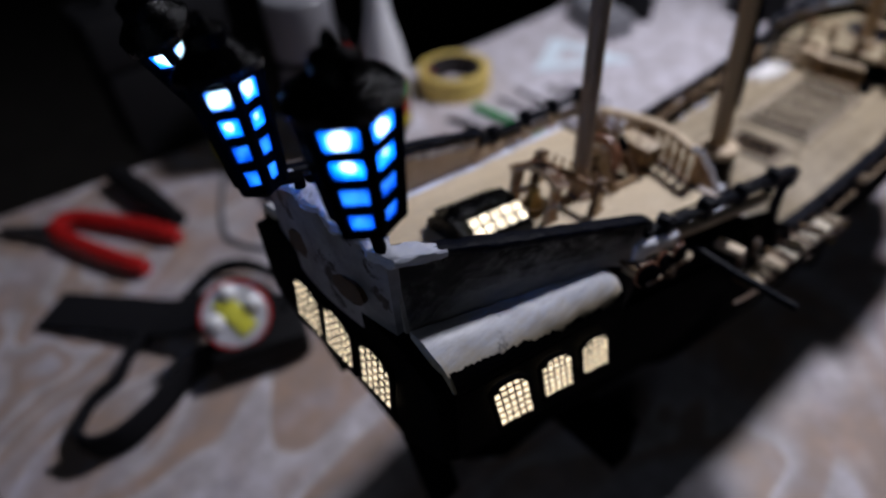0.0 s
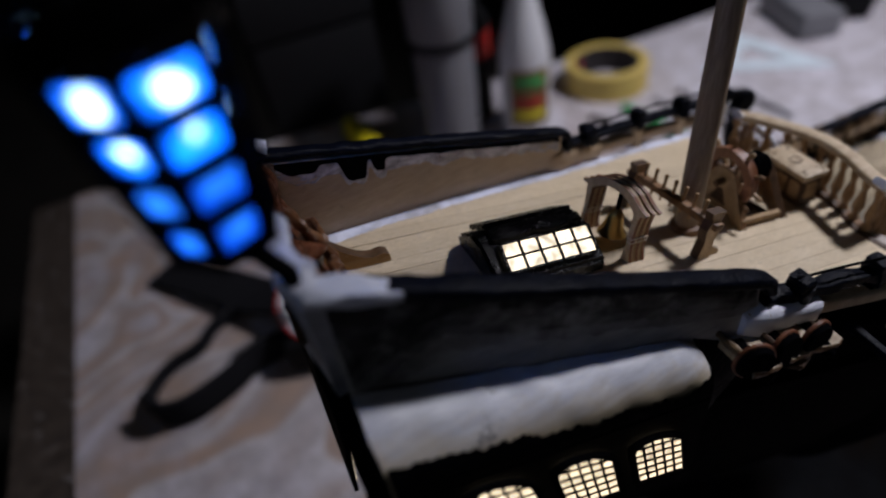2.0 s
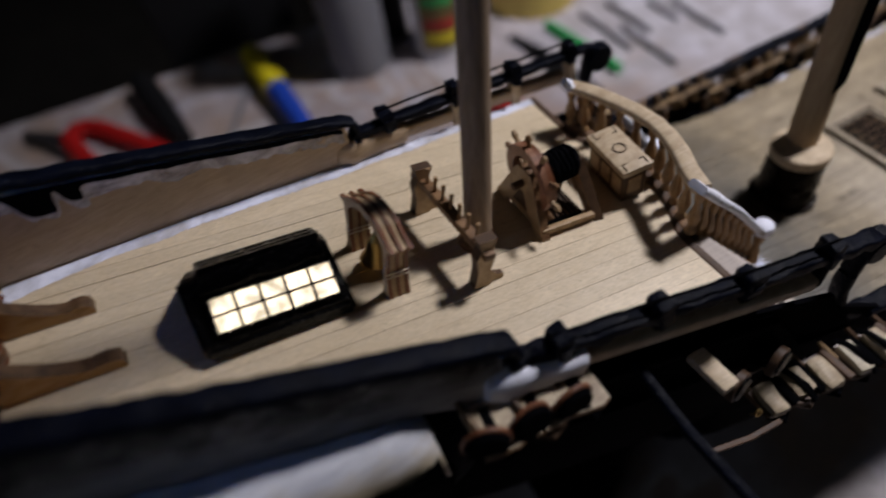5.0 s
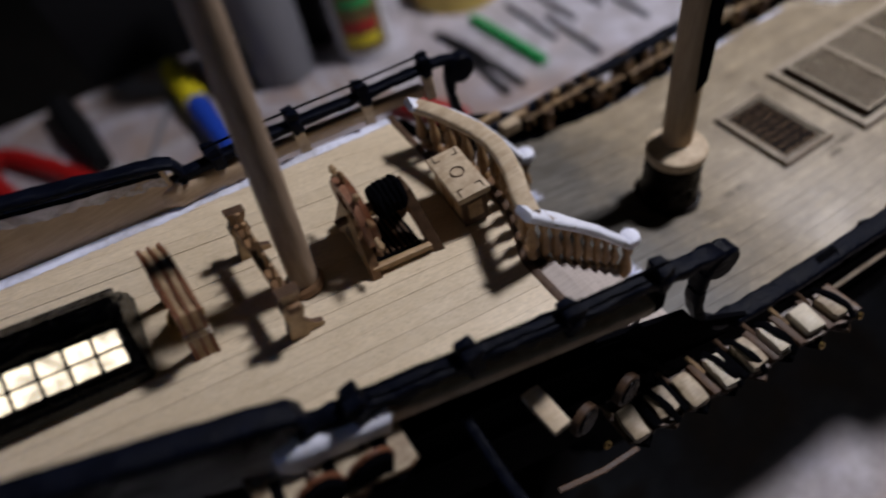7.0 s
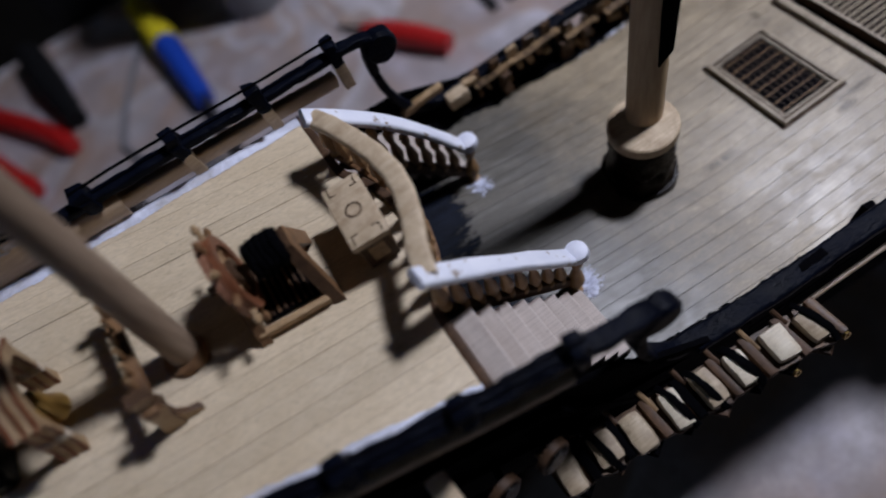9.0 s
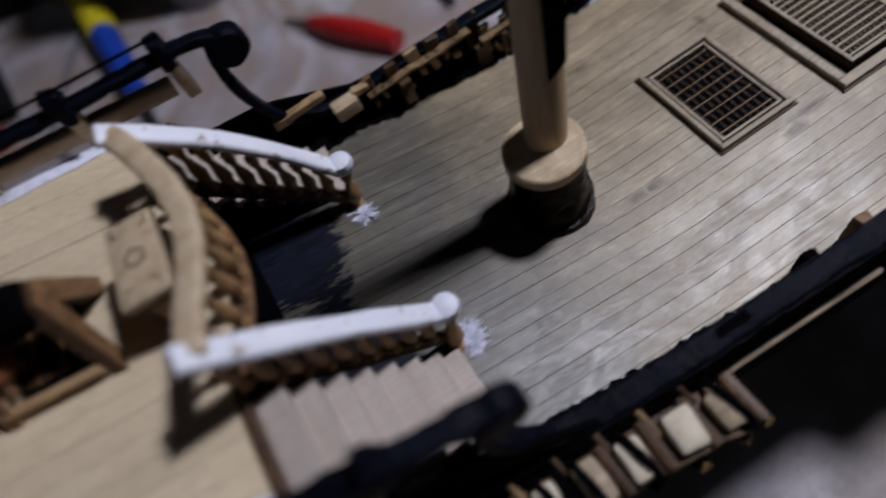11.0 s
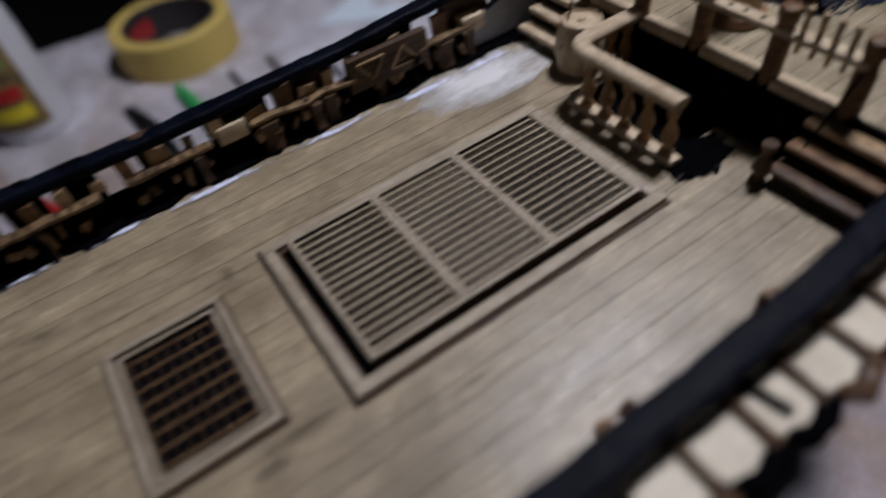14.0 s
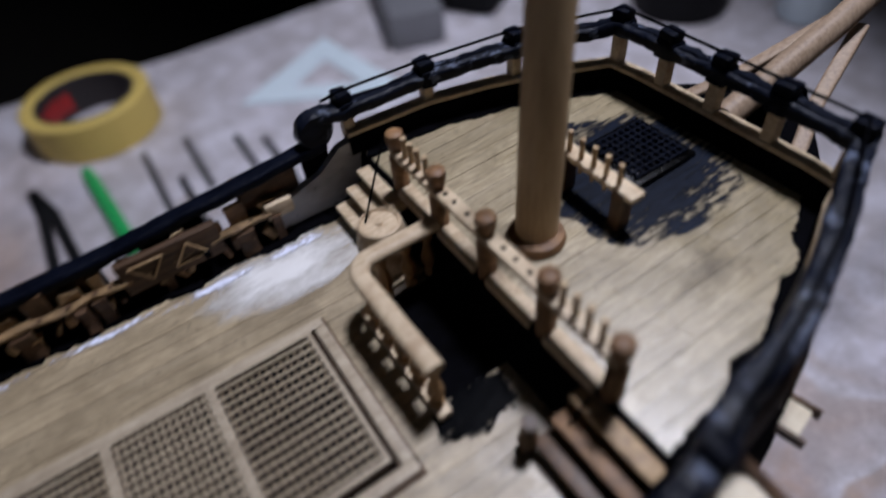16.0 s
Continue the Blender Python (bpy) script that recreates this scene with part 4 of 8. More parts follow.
def decks():
    """Three decks, each of single planks over a dark underside."""
    def deck(name, x0, x1, zfun, material, width, label, holes=(), inset=0.05, curve=None, gap=0.0028):
        bm = bmesh.new()
        xs = np.linspace(x0, x1, 16)
        rings = [[bm.verts.new((x, y * (B(x) - 0.02), zfun(x) - d)) for y, d in ((-1, 0.032), (1, 0.032), (1, 0.06), (-1, 0.06))] for x in xs]
        for a, b in zip(rings, rings[1:]):
            for i in range(4):
                bm.faces.new((a[i], a[(i + 1) % 4], b[(i + 1) % 4], b[i]))
        bm.faces.new(rings[0])
        bm.faces.new(rings[-1][::-1])
        if holes:
            bm.free()
            bm = bmesh.new()
            hx0, _, hy0, hy1 = holes
            for ya, yb, xa, xb in ((-1.15, hy0, x0, x1), (hy1, 1.15, x0, x1), (hy0, hy1, x0, hx0)):
                sub = np.linspace(xa, xb, 28)
                rr = [[bm.verts.new((x, y, zfun(x) - d)) for y, d in ((ya, 0.032), (yb, 0.032), (yb, 0.06), (ya, 0.06))] for x in sub]
                for p, q in zip(rr, rr[1:]):
                    for i in range(4):
                        bm.faces.new((p[i], p[(i + 1) % 4], q[(i + 1) % 4], q[i]))
                bm.faces.new(rr[0])
                bm.faces.new(rr[-1][::-1])
        d = part(name, bm, SEAM, ship, label, smooth=0)
        n = int(1.2 / width)
        rnd = random.Random(len(name))
        for j in range(-n, n):
            ya, yb = j * width, (j + 1) * width - gap
            pts = []
            end = x1 if curve is None else x1 + curve((ya + yb) / 2)
            if holes and hy_in(holes, (ya + yb) / 2):
                end = min(end, holes[0])
            for x in np.linspace(x0, end, 29):
                b = B(x) - inset
                a, c = max(ya, -b), min(yb, b)
                if c - a > 0.004:
                    pts.append((x, a, c))
            if len(pts) < 3:
                continue
            lift = rnd.uniform(-0.0015, 0.0015)
            bm = bmesh.new()
            rings = [[bm.verts.new((x, a, zfun(x) + lift)), bm.verts.new((x, c, zfun(x) + lift)), bm.verts.new((x, c, zfun(x) - 0.03)), bm.verts.new((x, a, zfun(x) - 0.03))] for x, a, c in pts]
            for p, q in zip(rings, rings[1:]):
                for i in range(4):
                    bm.faces.new((p[i], p[(i + 1) % 4], q[(i + 1) % 4], q[i]))
            bm.faces.new(rings[0])
            bm.faces.new(rings[-1][::-1])
            part("plank", bm, material, d, smooth=30)

    def hy_in(h, y):
        return h[2] < y < h[3]

    deck("quarterdeck", -4.95, -1.62, zq, DECK_Q, 0.098, "pale planked quarterdeck", gap=0.002, curve=lambda y: 0.16 * max(0.0, 1 - (y / 0.5) ** 2))
    deck("main_deck", -1.62, 3.98, zm, DECK_M, 0.0885, "grey-stained planked waist deck", holes=(3.58, 3.98, -0.26, 0.40))
    deck("forecastle_deck", 4.02, 5.42, zf, DECK_F, 0.0885, "planked forecastle deck")


decks()


def breaks():
    # bulkhead under the quarterdeck edge, and the dark hatch well forward
    bm = bmesh.new()
    box(bm, (-1.66, 0, 0.0), (0.06, 2.05, 1.0))
    part("bulkhead", bm, BLACK, ship, smooth=0)
    bm = bmesh.new()
    box(bm, (4.03, 0, -0.46), (0.05, 2.2, 0.36))
    part("bulkhead", bm, BLACK, ship, smooth=0)
    bm = bmesh.new()
    for c, s in (((3.78, 0.07, -1.12), (0.42, 0.68, 0.03)), ((3.57, 0.07, -0.87), (0.03, 0.68, 0.5)), ((3.78, -0.275, -0.87), (0.42, 0.03, 0.5)), ((3.78, 0.415, -0.87), (0.42, 0.03, 0.5))):
        box(bm, c, s)
    part("hatch_well", bm, BLACKGLOSS, ship, "black-painted well below the hatch rail", smooth=0)
    for sgn in (-1, 1):
        bm = bmesh.new()
        plate(bm, [(-1.63, 0.44 if sgn < 0 else 0.30), (-1.05, 0.28 if sgn < 0 else 0.15), (-0.95, 0.10), (-0.70, -0.05), (-0.52, -0.16), (-0.30, -0.22), (-0.28, -0.62), (-1.63, -0.62)], 0.03, skew((0, sgn * 1.29, 0), (1, sgn * 0.155, 0), (0, 0, 1)))
        part("side_plate", bm, BLACK, ship, smooth=0)
    # edge beam of the quarterdeck
    bm = bmesh.new()
    sweep(bm, [(-1.60 + 0.16 * max(0.0, 1 - (y / 0.5) ** 2), y, 0.535) for y in np.linspace(-1.02, 1.02, 31)], rrect(0.05, 0.05, 0.01))
    part("edge_beam", bm, BROWN, ship)
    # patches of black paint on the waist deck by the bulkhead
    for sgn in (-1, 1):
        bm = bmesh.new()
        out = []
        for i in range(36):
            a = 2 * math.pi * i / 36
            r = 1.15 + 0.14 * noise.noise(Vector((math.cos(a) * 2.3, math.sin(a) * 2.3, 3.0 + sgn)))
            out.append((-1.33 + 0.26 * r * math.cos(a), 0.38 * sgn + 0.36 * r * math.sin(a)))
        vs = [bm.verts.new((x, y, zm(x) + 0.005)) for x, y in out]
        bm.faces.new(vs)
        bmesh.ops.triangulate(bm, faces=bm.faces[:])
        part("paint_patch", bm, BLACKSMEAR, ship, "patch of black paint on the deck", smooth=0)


breaks()


def stern():
    """Gallery with lit windows, transom with lit windows, taffrail."""
    for sgn in (-1, 1):
        xs = np.linspace(-4.98, -3.38, 9)
        # gallery body
        bm = bmesh.new()
        rings = []
        for x in xs:
            k = (x + 4.98) / 1.6
            zt, zb, yo = 1.31 - 0.46 * k, 0.42 - 0.62 * k, 1.08
            rings.append([bm.verts.new((x, sgn * y, z)) for y, z in ((B(x) + 0.03, zt), (yo - 0.10, zt), (yo + 0.01, zt - 0.12), (yo, zb + 0.1), (yo - 0.14, zb - 0.12), (B(x) - 0.25, zb - 0.5))])
        for a, b in zip(rings, rings[1:]):
            for i in range(6):
                bm.faces.new((a[i], a[(i + 1) % 6], b[(i + 1) % 6], b[i]))
        bm.faces.new(rings[0])
        bm.faces.new(rings[-1][::-1])
        gallery = part("quarter_gallery", bm, BLACK, ship, "black quarter gallery with lit windows")
        # rounded roof
        bm = bmesh.new()
        rings = []
        for i, x in enumerate(np.linspace(-4.98, -3.36, 44)):
            k = (x + 4.98) / 1.62
            zi, yi = 1.47 - 0.46 * k, lerp(x, [-4.98, -3.36], [0.72, 0.90])
            end = 0.06 * max(0, k - 0.93) / 0.07
            pts = [(yi, zi - end - 0.02)] + [(yi + (1.07 - yi) * math.sin(a), zi - 0.24 + 0.24 * math.cos(a) - end) for a in np.linspace(0.35, 1.75, 13)] + [(0.98, zi - 0.33), (yi, zi - 0.30)]
            rings.append([bm.verts.new((x, sgn * y, z)) for y, z in pts])
        n = len(rings[0])
        for k, (a, b) in enumerate(zip(rings, rings[1:])):
            line = 6 + 2.2 * noise.noise(Vector((k * 0.21, sgn, 1))) + 1.5 * noise.noise(Vector((k * 0.7, sgn, 5)))
            for i in range(n):
                f = bm.faces.new((a[i], a[(i + 1) % n], b[(i + 1) % n], b[i]))
                f.material_index = 1 if i > line and k > 1 and k < 41 else 0
        bm.faces.new(rings[0])
        bm.faces.new(rings[-1][::-1])
        rough_up(bm, 0.010, 7)
        part("gallery_roof", bm, GALROOF, ship, "cream gallery roof brushed with white paint")
        bm = bmesh.new()
        strips = []
        for x in np.linspace(-4.97, -3.38, 130):
            k = (x + 4.98) / 1.62
            zi, yi = 1.47 - 0.46 * k, lerp(x, [-4.98, -3.36], [0.72, 0.90])
            j = noise.noise(Vector((x * 6, 4.0, sgn))) + 0.6 * noise.noise(Vector((x * 23, 4.0, sgn))) + 0.35 * noise.noise(Vector((x * 70, 4.0, sgn)))
            a0 = 1.36 - 0.20 * j - 0.40 * min(1.0, max(0.0, (-3.8 - x) / 1.15)) - 0.35 * max(0.0, x + 3.5) / 0.12
            strips.append([bm.verts.new((x, sgn * (yi + (1.07 - yi) * math.sin(a) + 0.018), zi - 0.24 + 0.24 * math.cos(a))) for a in np.linspace(min(1.6, a0), 1.9, 6)])
        for p, q in zip(strips, strips[1:]):
            for i in range(5):
                bm.faces.new((p[i], p[i + 1], q[i + 1], q[i]))
        part("paint_drip_band", bm, BLACK, ship, "ragged black paint under the gallery roof", smooth=0)
        # forward end of the gallery: a dark wedge fairing into the hull
        bm = bmesh.new()
        rings = []
        for k in np.linspace(0, 1, 7):
            f = (1 - k) ** 0.7
            x, yi = -3.375 + 0.36 * k, B(-3.375 + 0.36 * k) - 0.04
            zt, zb = 1.0 - 0.16 * k, 0.42 + 0.10 * k
            rings.append([bm.verts.new((x + 0.05 * math.sin(math.pi * u), sgn * (yi + (0.05 + 0.18 * f) * math.sin(math.pi * (0.12 + 0.88 * u) * 0.62)), zt + (zb - zt) * u)) for u in np.linspace(0, 1, 9)])
        for p, q in zip(rings, rings[1:]):
            for i in range(8):
                bm.faces.new((p[i], p[i + 1], q[i + 1], q[i]))
        bmesh.ops.solidify(bm, geom=bm.faces[:], thickness=0.03)
        rough_up(bm, 0.012, 9)
        rough_up(bm, 0.006, 30)
        part("gallery_end", bm, RAILBLACK, ship, "blue-black painted gallery end", smooth=30)
        for cx, cz, h in ((-4.54, 0.76, 0.52), (-4.11, 0.62, 0.48), (-3.68, 0.46, 0.45)):
            window(gallery, skew((cx, sgn * 1.105, cz), (1, 0, -0.42), (-0.20, 0, 1)) if sgn < 0 else skew((cx, sgn * 1.105, cz), (-1, 0, 0.42), (-0.20, 0, 1)), 0.33, h, 5, 6)
    # transom and its windows
    bm = bmesh.new()
    out = [(-1.06, 0.55), (-0.9, 0.46), (0.9, 0.46), (1.06, 0.55), (1.02, 1.25), (0.72, 1.4), (-0.72, 1.4), (-1.02, 1.25)]
    plate(bm, out, 0.10, basis((-5.02, 0, 0), (0, 1, 0), (0, 0, 1)))
    transom = part("transom", bm, BLACK, ship, "black stern with a row of lit windows", smooth=0)
    for y in (-0.42, 0.01, 0.40):
        window(transom, basis((-5.085, y, 0.86), (0, -1, 0), (0.1, 0, 1)), 0.33, 0.42, 5, 6)
    # taffrail: a low arch bowed aft, white-smeared, with a carved red-brown panel inside
    arch = [(-4.99 - 0.07 * math.cos(y / 0.66 * math.pi / 2), y, 1.97 + 0.12 * math.cos(y / 0.66 * math.pi / 2) - 0.07 * (y + 0.66) / 1.32) for y in np.linspace(-0.66, 0.66, 17)]
    bm = bmesh.new()
    rings = [[bm.verts.new(p) for p in ((x - 0.035, y, z), (x + 0.035, y, z), (x + 0.035, y, 1.25), (x - 0.035, y, 1.25))] for x, y, z in arch]
    for a, b in zip(rings, rings[1:]):
        for i in range(4):
            bm.faces.new((a[i], a[(i + 1) % 4], b[(i + 1) % 4], b[i]))
    bm.faces.new(rings[0])
    bm.faces.new(rings[-1][::-1])
    part("taffrail", bm, STREAKED, ship, "stern board streaked with white paint", smooth=20)
    bm = bmesh.new()
    path = [(x, y, z + 0.015) for x, y, z in arch]
    path = [(-4.62, -0.70, 1.83), (-4.82, -0.68, 1.92)] + path + [(-4.90, 0.66, 1.86)]
    sweep(bm, path, rrect(0.155, 0.085, 0.03), up=(0.02, 0.01, 1), scale=[0.4, 0.85] + [0.8 + 0.25 * math.sin(i * 1.9) for i in range(17)] + [0.6])
    bmesh.ops.subdivide_edges(bm, edges=bm.edges[:], cuts=1, use_grid_fill=True)
    bmesh.ops.subdivide_edges(bm, edges=bm.edges[:], cuts=1, use_grid_fill=True)
    rough_up(bm, 0.015, 7)
    rough_up(bm, 0.012, 26)
    rough_up(bm, 0.009, 70)
    part("taffrail_cap", bm, STERNWHITE, ship, "lumpy white-painted taffrail cap")
    bm = bmesh.new()
    n, mrows = 56, 40
    grid = []
    for i in range(n + 1):
        y = -0.58 + 1.16 * i / n
        top = 1.88 + 0.12 * math.cos(y / 0.66 * math.pi / 2) - 0.07 * (y + 0.66) / 1.32
        row = []
        for j in range(mrows + 1):
            v = j / mrows
            z = 1.16 + (top - 1.16) * v
            x = -4.86 - 0.09 * v - 0.05 * math.cos(y / 0.6 * math.pi / 2) * v
            mid = math.exp(-(y / 0.30) ** 2) * math.exp(-((v - 0.42) / 0.33) ** 2)
            x += mid * (0.05 + 0.19 * noise.noise(Vector((y * 9, z * 7, 2.0)))) + 0.03 * noise.noise(Vector((y * 9, z * 6, 7.0))) + 0.005 * noise.noise(Vector((y * 22, z * 22, 5))) + 0.012 * math.sin(y * 34 + 5 * noise.noise(Vector((y * 3, z * 4, 8))))
            row.append(bm.verts.new((x, y, z)))
        grid.append(row)
    for i in range(n):
        for j in range(mrows):
            bm.faces.new((grid[i][j], grid[i + 1][j], grid[i + 1][j + 1], grid[i][j + 1]))
    part("carved_panel", bm, REDWOOD, ship, "red-brown carved stern panel in relief", smooth=60)
    for pts, r, mat in (([(-4.76, 0.10, 1.30), (-4.77, 0.04, 1.45), (-4.80, 0.09, 1.60), (-4.86, 0.03, 1.74), (-4.91, 0.06, 1.84)], 0.032, GILTBROWN), ([(-4.78, 0.12, 1.55), (-4.80, 0.25, 1.60), (-4.84, 0.33, 1.50), (-4.83, 0.36, 1.38)], 0.030, GILTBROWN), ([(-4.78, 0.02, 1.52), (-4.80, -0.12, 1.60), (-4.83, -0.24, 1.52), (-4.82, -0.30, 1.40)], 0.030, GILTBROWN)):
        bm = bmesh.new()
        path = [(px - 0.035, py, pz) for px, py, pz in smooth_path(pts, 5)]
        tube(bm, path, r, 10, [0.7 + 0.35 * math.sin(i * 1.1) ** 2 for i in range(len(path))])
        rough_up(bm, 0.026, 8)
        rough_up(bm, 0.008, 28)
        part("carved_scroll", bm, mat, ship, "varnished carved relief on the stern panel")
    for y, z in ((-0.30, 1.55), (0.22, 1.57)):
        bm = bmesh.new()
        plate(bm, [(0.17 * math.cos(a), 0.10 * math.sin(a)) for a in np.linspace(0, 2 * math.pi, 20, endpoint=False)], 0.03, basis((-5.075, y, z), (0, 0.9, -0.35), (0, 0.35, 0.9)))
        rough_up(bm, 0.012, 18)
        part("stern_carving", bm, BROWN, ship, "brown carved oval on the stern board")
    for y0, y1, x1 in ((0.30, 0.36, -4.48), (-0.06, -0.02, -4.39)):
        bm = bmesh.new()
        n = 12
        low = [(-4.86 + (x1 + 4.86) * i / n, zq(-4.86 + (x1 + 4.86) * i / n) + 0.004) for i in range(n + 1)]
        high = [(-4.86 + (x1 + 4.86) * i / n, zq(-4.86 + (x1 + 4.86) * i / n) + 0.035 + 0.26 * (1 - i / n) ** 2.2 + 0.03 * math.exp(-((i / n - 0.9) / 0.12) ** 2)) for i in range(n, -1, -1)]
        plate(bm, [(x, z) for x, z in low + high], 0.075, basis((0, (y0 + y1) / 2, 0), (1, 0, 0), (0, 0, 1)))
        part("scroll_bracket", bm, (TAILWOOD, DARKPOST), ship, "varnished wooden scroll on the deck", smooth=30)


def window(parent, m, w, h, nx, ny):
    """A lit arched window: frame, glowing film and lattice bars."""
    def arch_pts(a, b):
        pts = [(-a, -b), (a, -b)]
        return pts + [(a * math.cos(t), b * 0.55 + b * 0.45 * math.sin(t)) for t in np.linspace(0, math.pi, 9)]
    bm = bmesh.new()
    plate(bm, arch_pts(w / 2, h / 2), 0.012, m)
    part("window_pane", bm, WARM, parent, "warm lit window film", smooth=0)
    bm = bmesh.new()
    outer, inner = arch_pts(w / 2 + 0.035, h / 2 + 0.035), arch_pts(w / 2 - 0.003, h / 2 - 0.003)
    rings = [[bm.verts.new(m @ Vector((u, v, d))) for u, v in o] for o, d in ((outer, 0.0), (outer, 0.022), (inner, 0.022), (inner, 0.0))]
    n = len(outer)
    for a, b in zip(rings, rings[1:] + rings[:1]):
        for i in range(n):
            bm.faces.new((a[i], a[(i + 1) % n], b[(i + 1) % n], b[i]))
    for i in range(1, nx):
        u = -w / 2 + w * i / nx
        top = h / 2 * (0.55 + 0.45 * math.sqrt(max(0, 1 - (2 * u / w) ** 2)))
        box(bm, m @ Vector((u, (top - h / 2) / 2, 0.009)), (0.016, top + h / 2, 0.009), m.to_3x3().to_4x4())
    for j in range(1, ny):
        v = -h / 2 + h * j / ny
        a = w / 2 if v < h * 0.275 else w / 2 * math.sqrt(max(0, 1 - ((v / (h / 2) - 0.55) / 0.45) ** 2))
        box(bm, m @ Vector((0, v, 0.009)), (2 * a, 0.014, 0.0085), m.to_3x3().to_4x4())
    part("window_lattice", bm, BLACK, parent, smooth=0)


stern()


def masts():
    # the loose dowels lean a little forward and to starboard
    for name, x, y, z0, z1, r, mat, lean in (("mizzen_mast", -2.64, -0.06, 0.72, 3.4, 0.074, MASTWOOD, (0.134, 0.097)), ("main_mast", 0.03, -0.05, -0.5, 2.05, 0.108, MASTPALE, (0.10, 0.10)), ("fore_mast", 4.32, 0.02, -0.3, 1.25, 0.100, MASTPALE, (0.13, 0.12))):
        bm = bmesh.new()
        lathe(bm, [(r, z0), (r, z0 + 0.5), (r * 0.98, z1 - 0.02), (r * 0.93, z1)], (x, y, 0), 24)
        for v in bm.verts:
            v.co.x += lean[0] * (v.co.z - z0)
            v.co.y += lean[1] * (v.co.z - z0)
        mast = part(name, bm, mat, ship, "bare wooden dowel mast")
        bm = bmesh.new()
        if name == "mizzen_mast":
            lathe(bm, [(r, zq(x)), (r + 0.03, zq(x)), (r + 0.034, zq(x) + 0.02), (r + 0.02, zq(x) + 0.04), (r, zq(x) + 0.045)], (x, y, 0), 24)
            part("mast_ring", bm, BURNT, mast)
        elif name == "fore_mast":
            lathe(bm, [(r, zf(x) - 0.01), (r + 0.035, zf(x) - 0.01), (r + 0.042, zf(x) + 0.015), (r + 0.03, zf(x) + 0.045), (r, zf(x) + 0.05)], (x, y, 0), 24)
            part("mast_ring", bm, BURNT, mast)
        else:
            lathe(bm, [(0.15, -0.06), (0.205, -0.06), (0.21, -0.05), (0.21, 0.012), (0.20, 0.02), (0.10, 0.02)], (x, y, 0), 28)
            part("mast_collar", bm, PALE, mast, "pale wooden collar disc")
            bm = bmesh.new()
            prof = [(0.245, -0.56), (0.25, -0.475), (0.245, -0.455), (0.222, -0.45), (0.216, -0.42)] + [(0.210 - 0.003 * k + (0.008 if k % 2 else 0), -0.395 + 0.042 * k) for k in range(8)] + [(0.185, -0.06), (0.10, -0.055)]
            lathe(bm, prof, (x, y, 0), 36)
            rough_up(bm, 0.016, 9)
            rough_up(bm, 0.010, 27)
            part("mast_foot", bm, FOOTGLOSS, mast, "glossy black-painted mast foot")
            bm = bmesh.new()
            plate(bm, [(-0.05, 0.45), (0.04, 0.50), (0.055, 0.9), (0.05, 2.04), (-0.05, 2.04), (-0.06, 0.8)], 0.012, basis((x + 0.02, y - 0.108, 0), (1, 0, 0), (0, 0, 1)))
            for v in bm.verts:
                v.co.x += lean[0] * (v.co.z - z0)
                v.co.y += lean[1] * (v.co.z - z0)
            part("paint_stripe", bm, BLACK, mast, "black paint stripe up the mast")


masts()


def baluster(bm, x, y, z0, z1, r=0.035, n=8):
    h = z1 - z0
    lathe(bm, [(r * 0.9, z0), (r * 0.9, z0 + 0.08 * h), (r * 0.5, z0 + 0.14 * h), (r * 1.1, z0 + 0.35 * h), (r * 0.9, z0 + 0.5 * h), (r * 0.45, z0 + 0.72 * h), (r * 0.8, z0 + 0.85 * h), (r * 0.8, z1)], (x, y, 0), n)


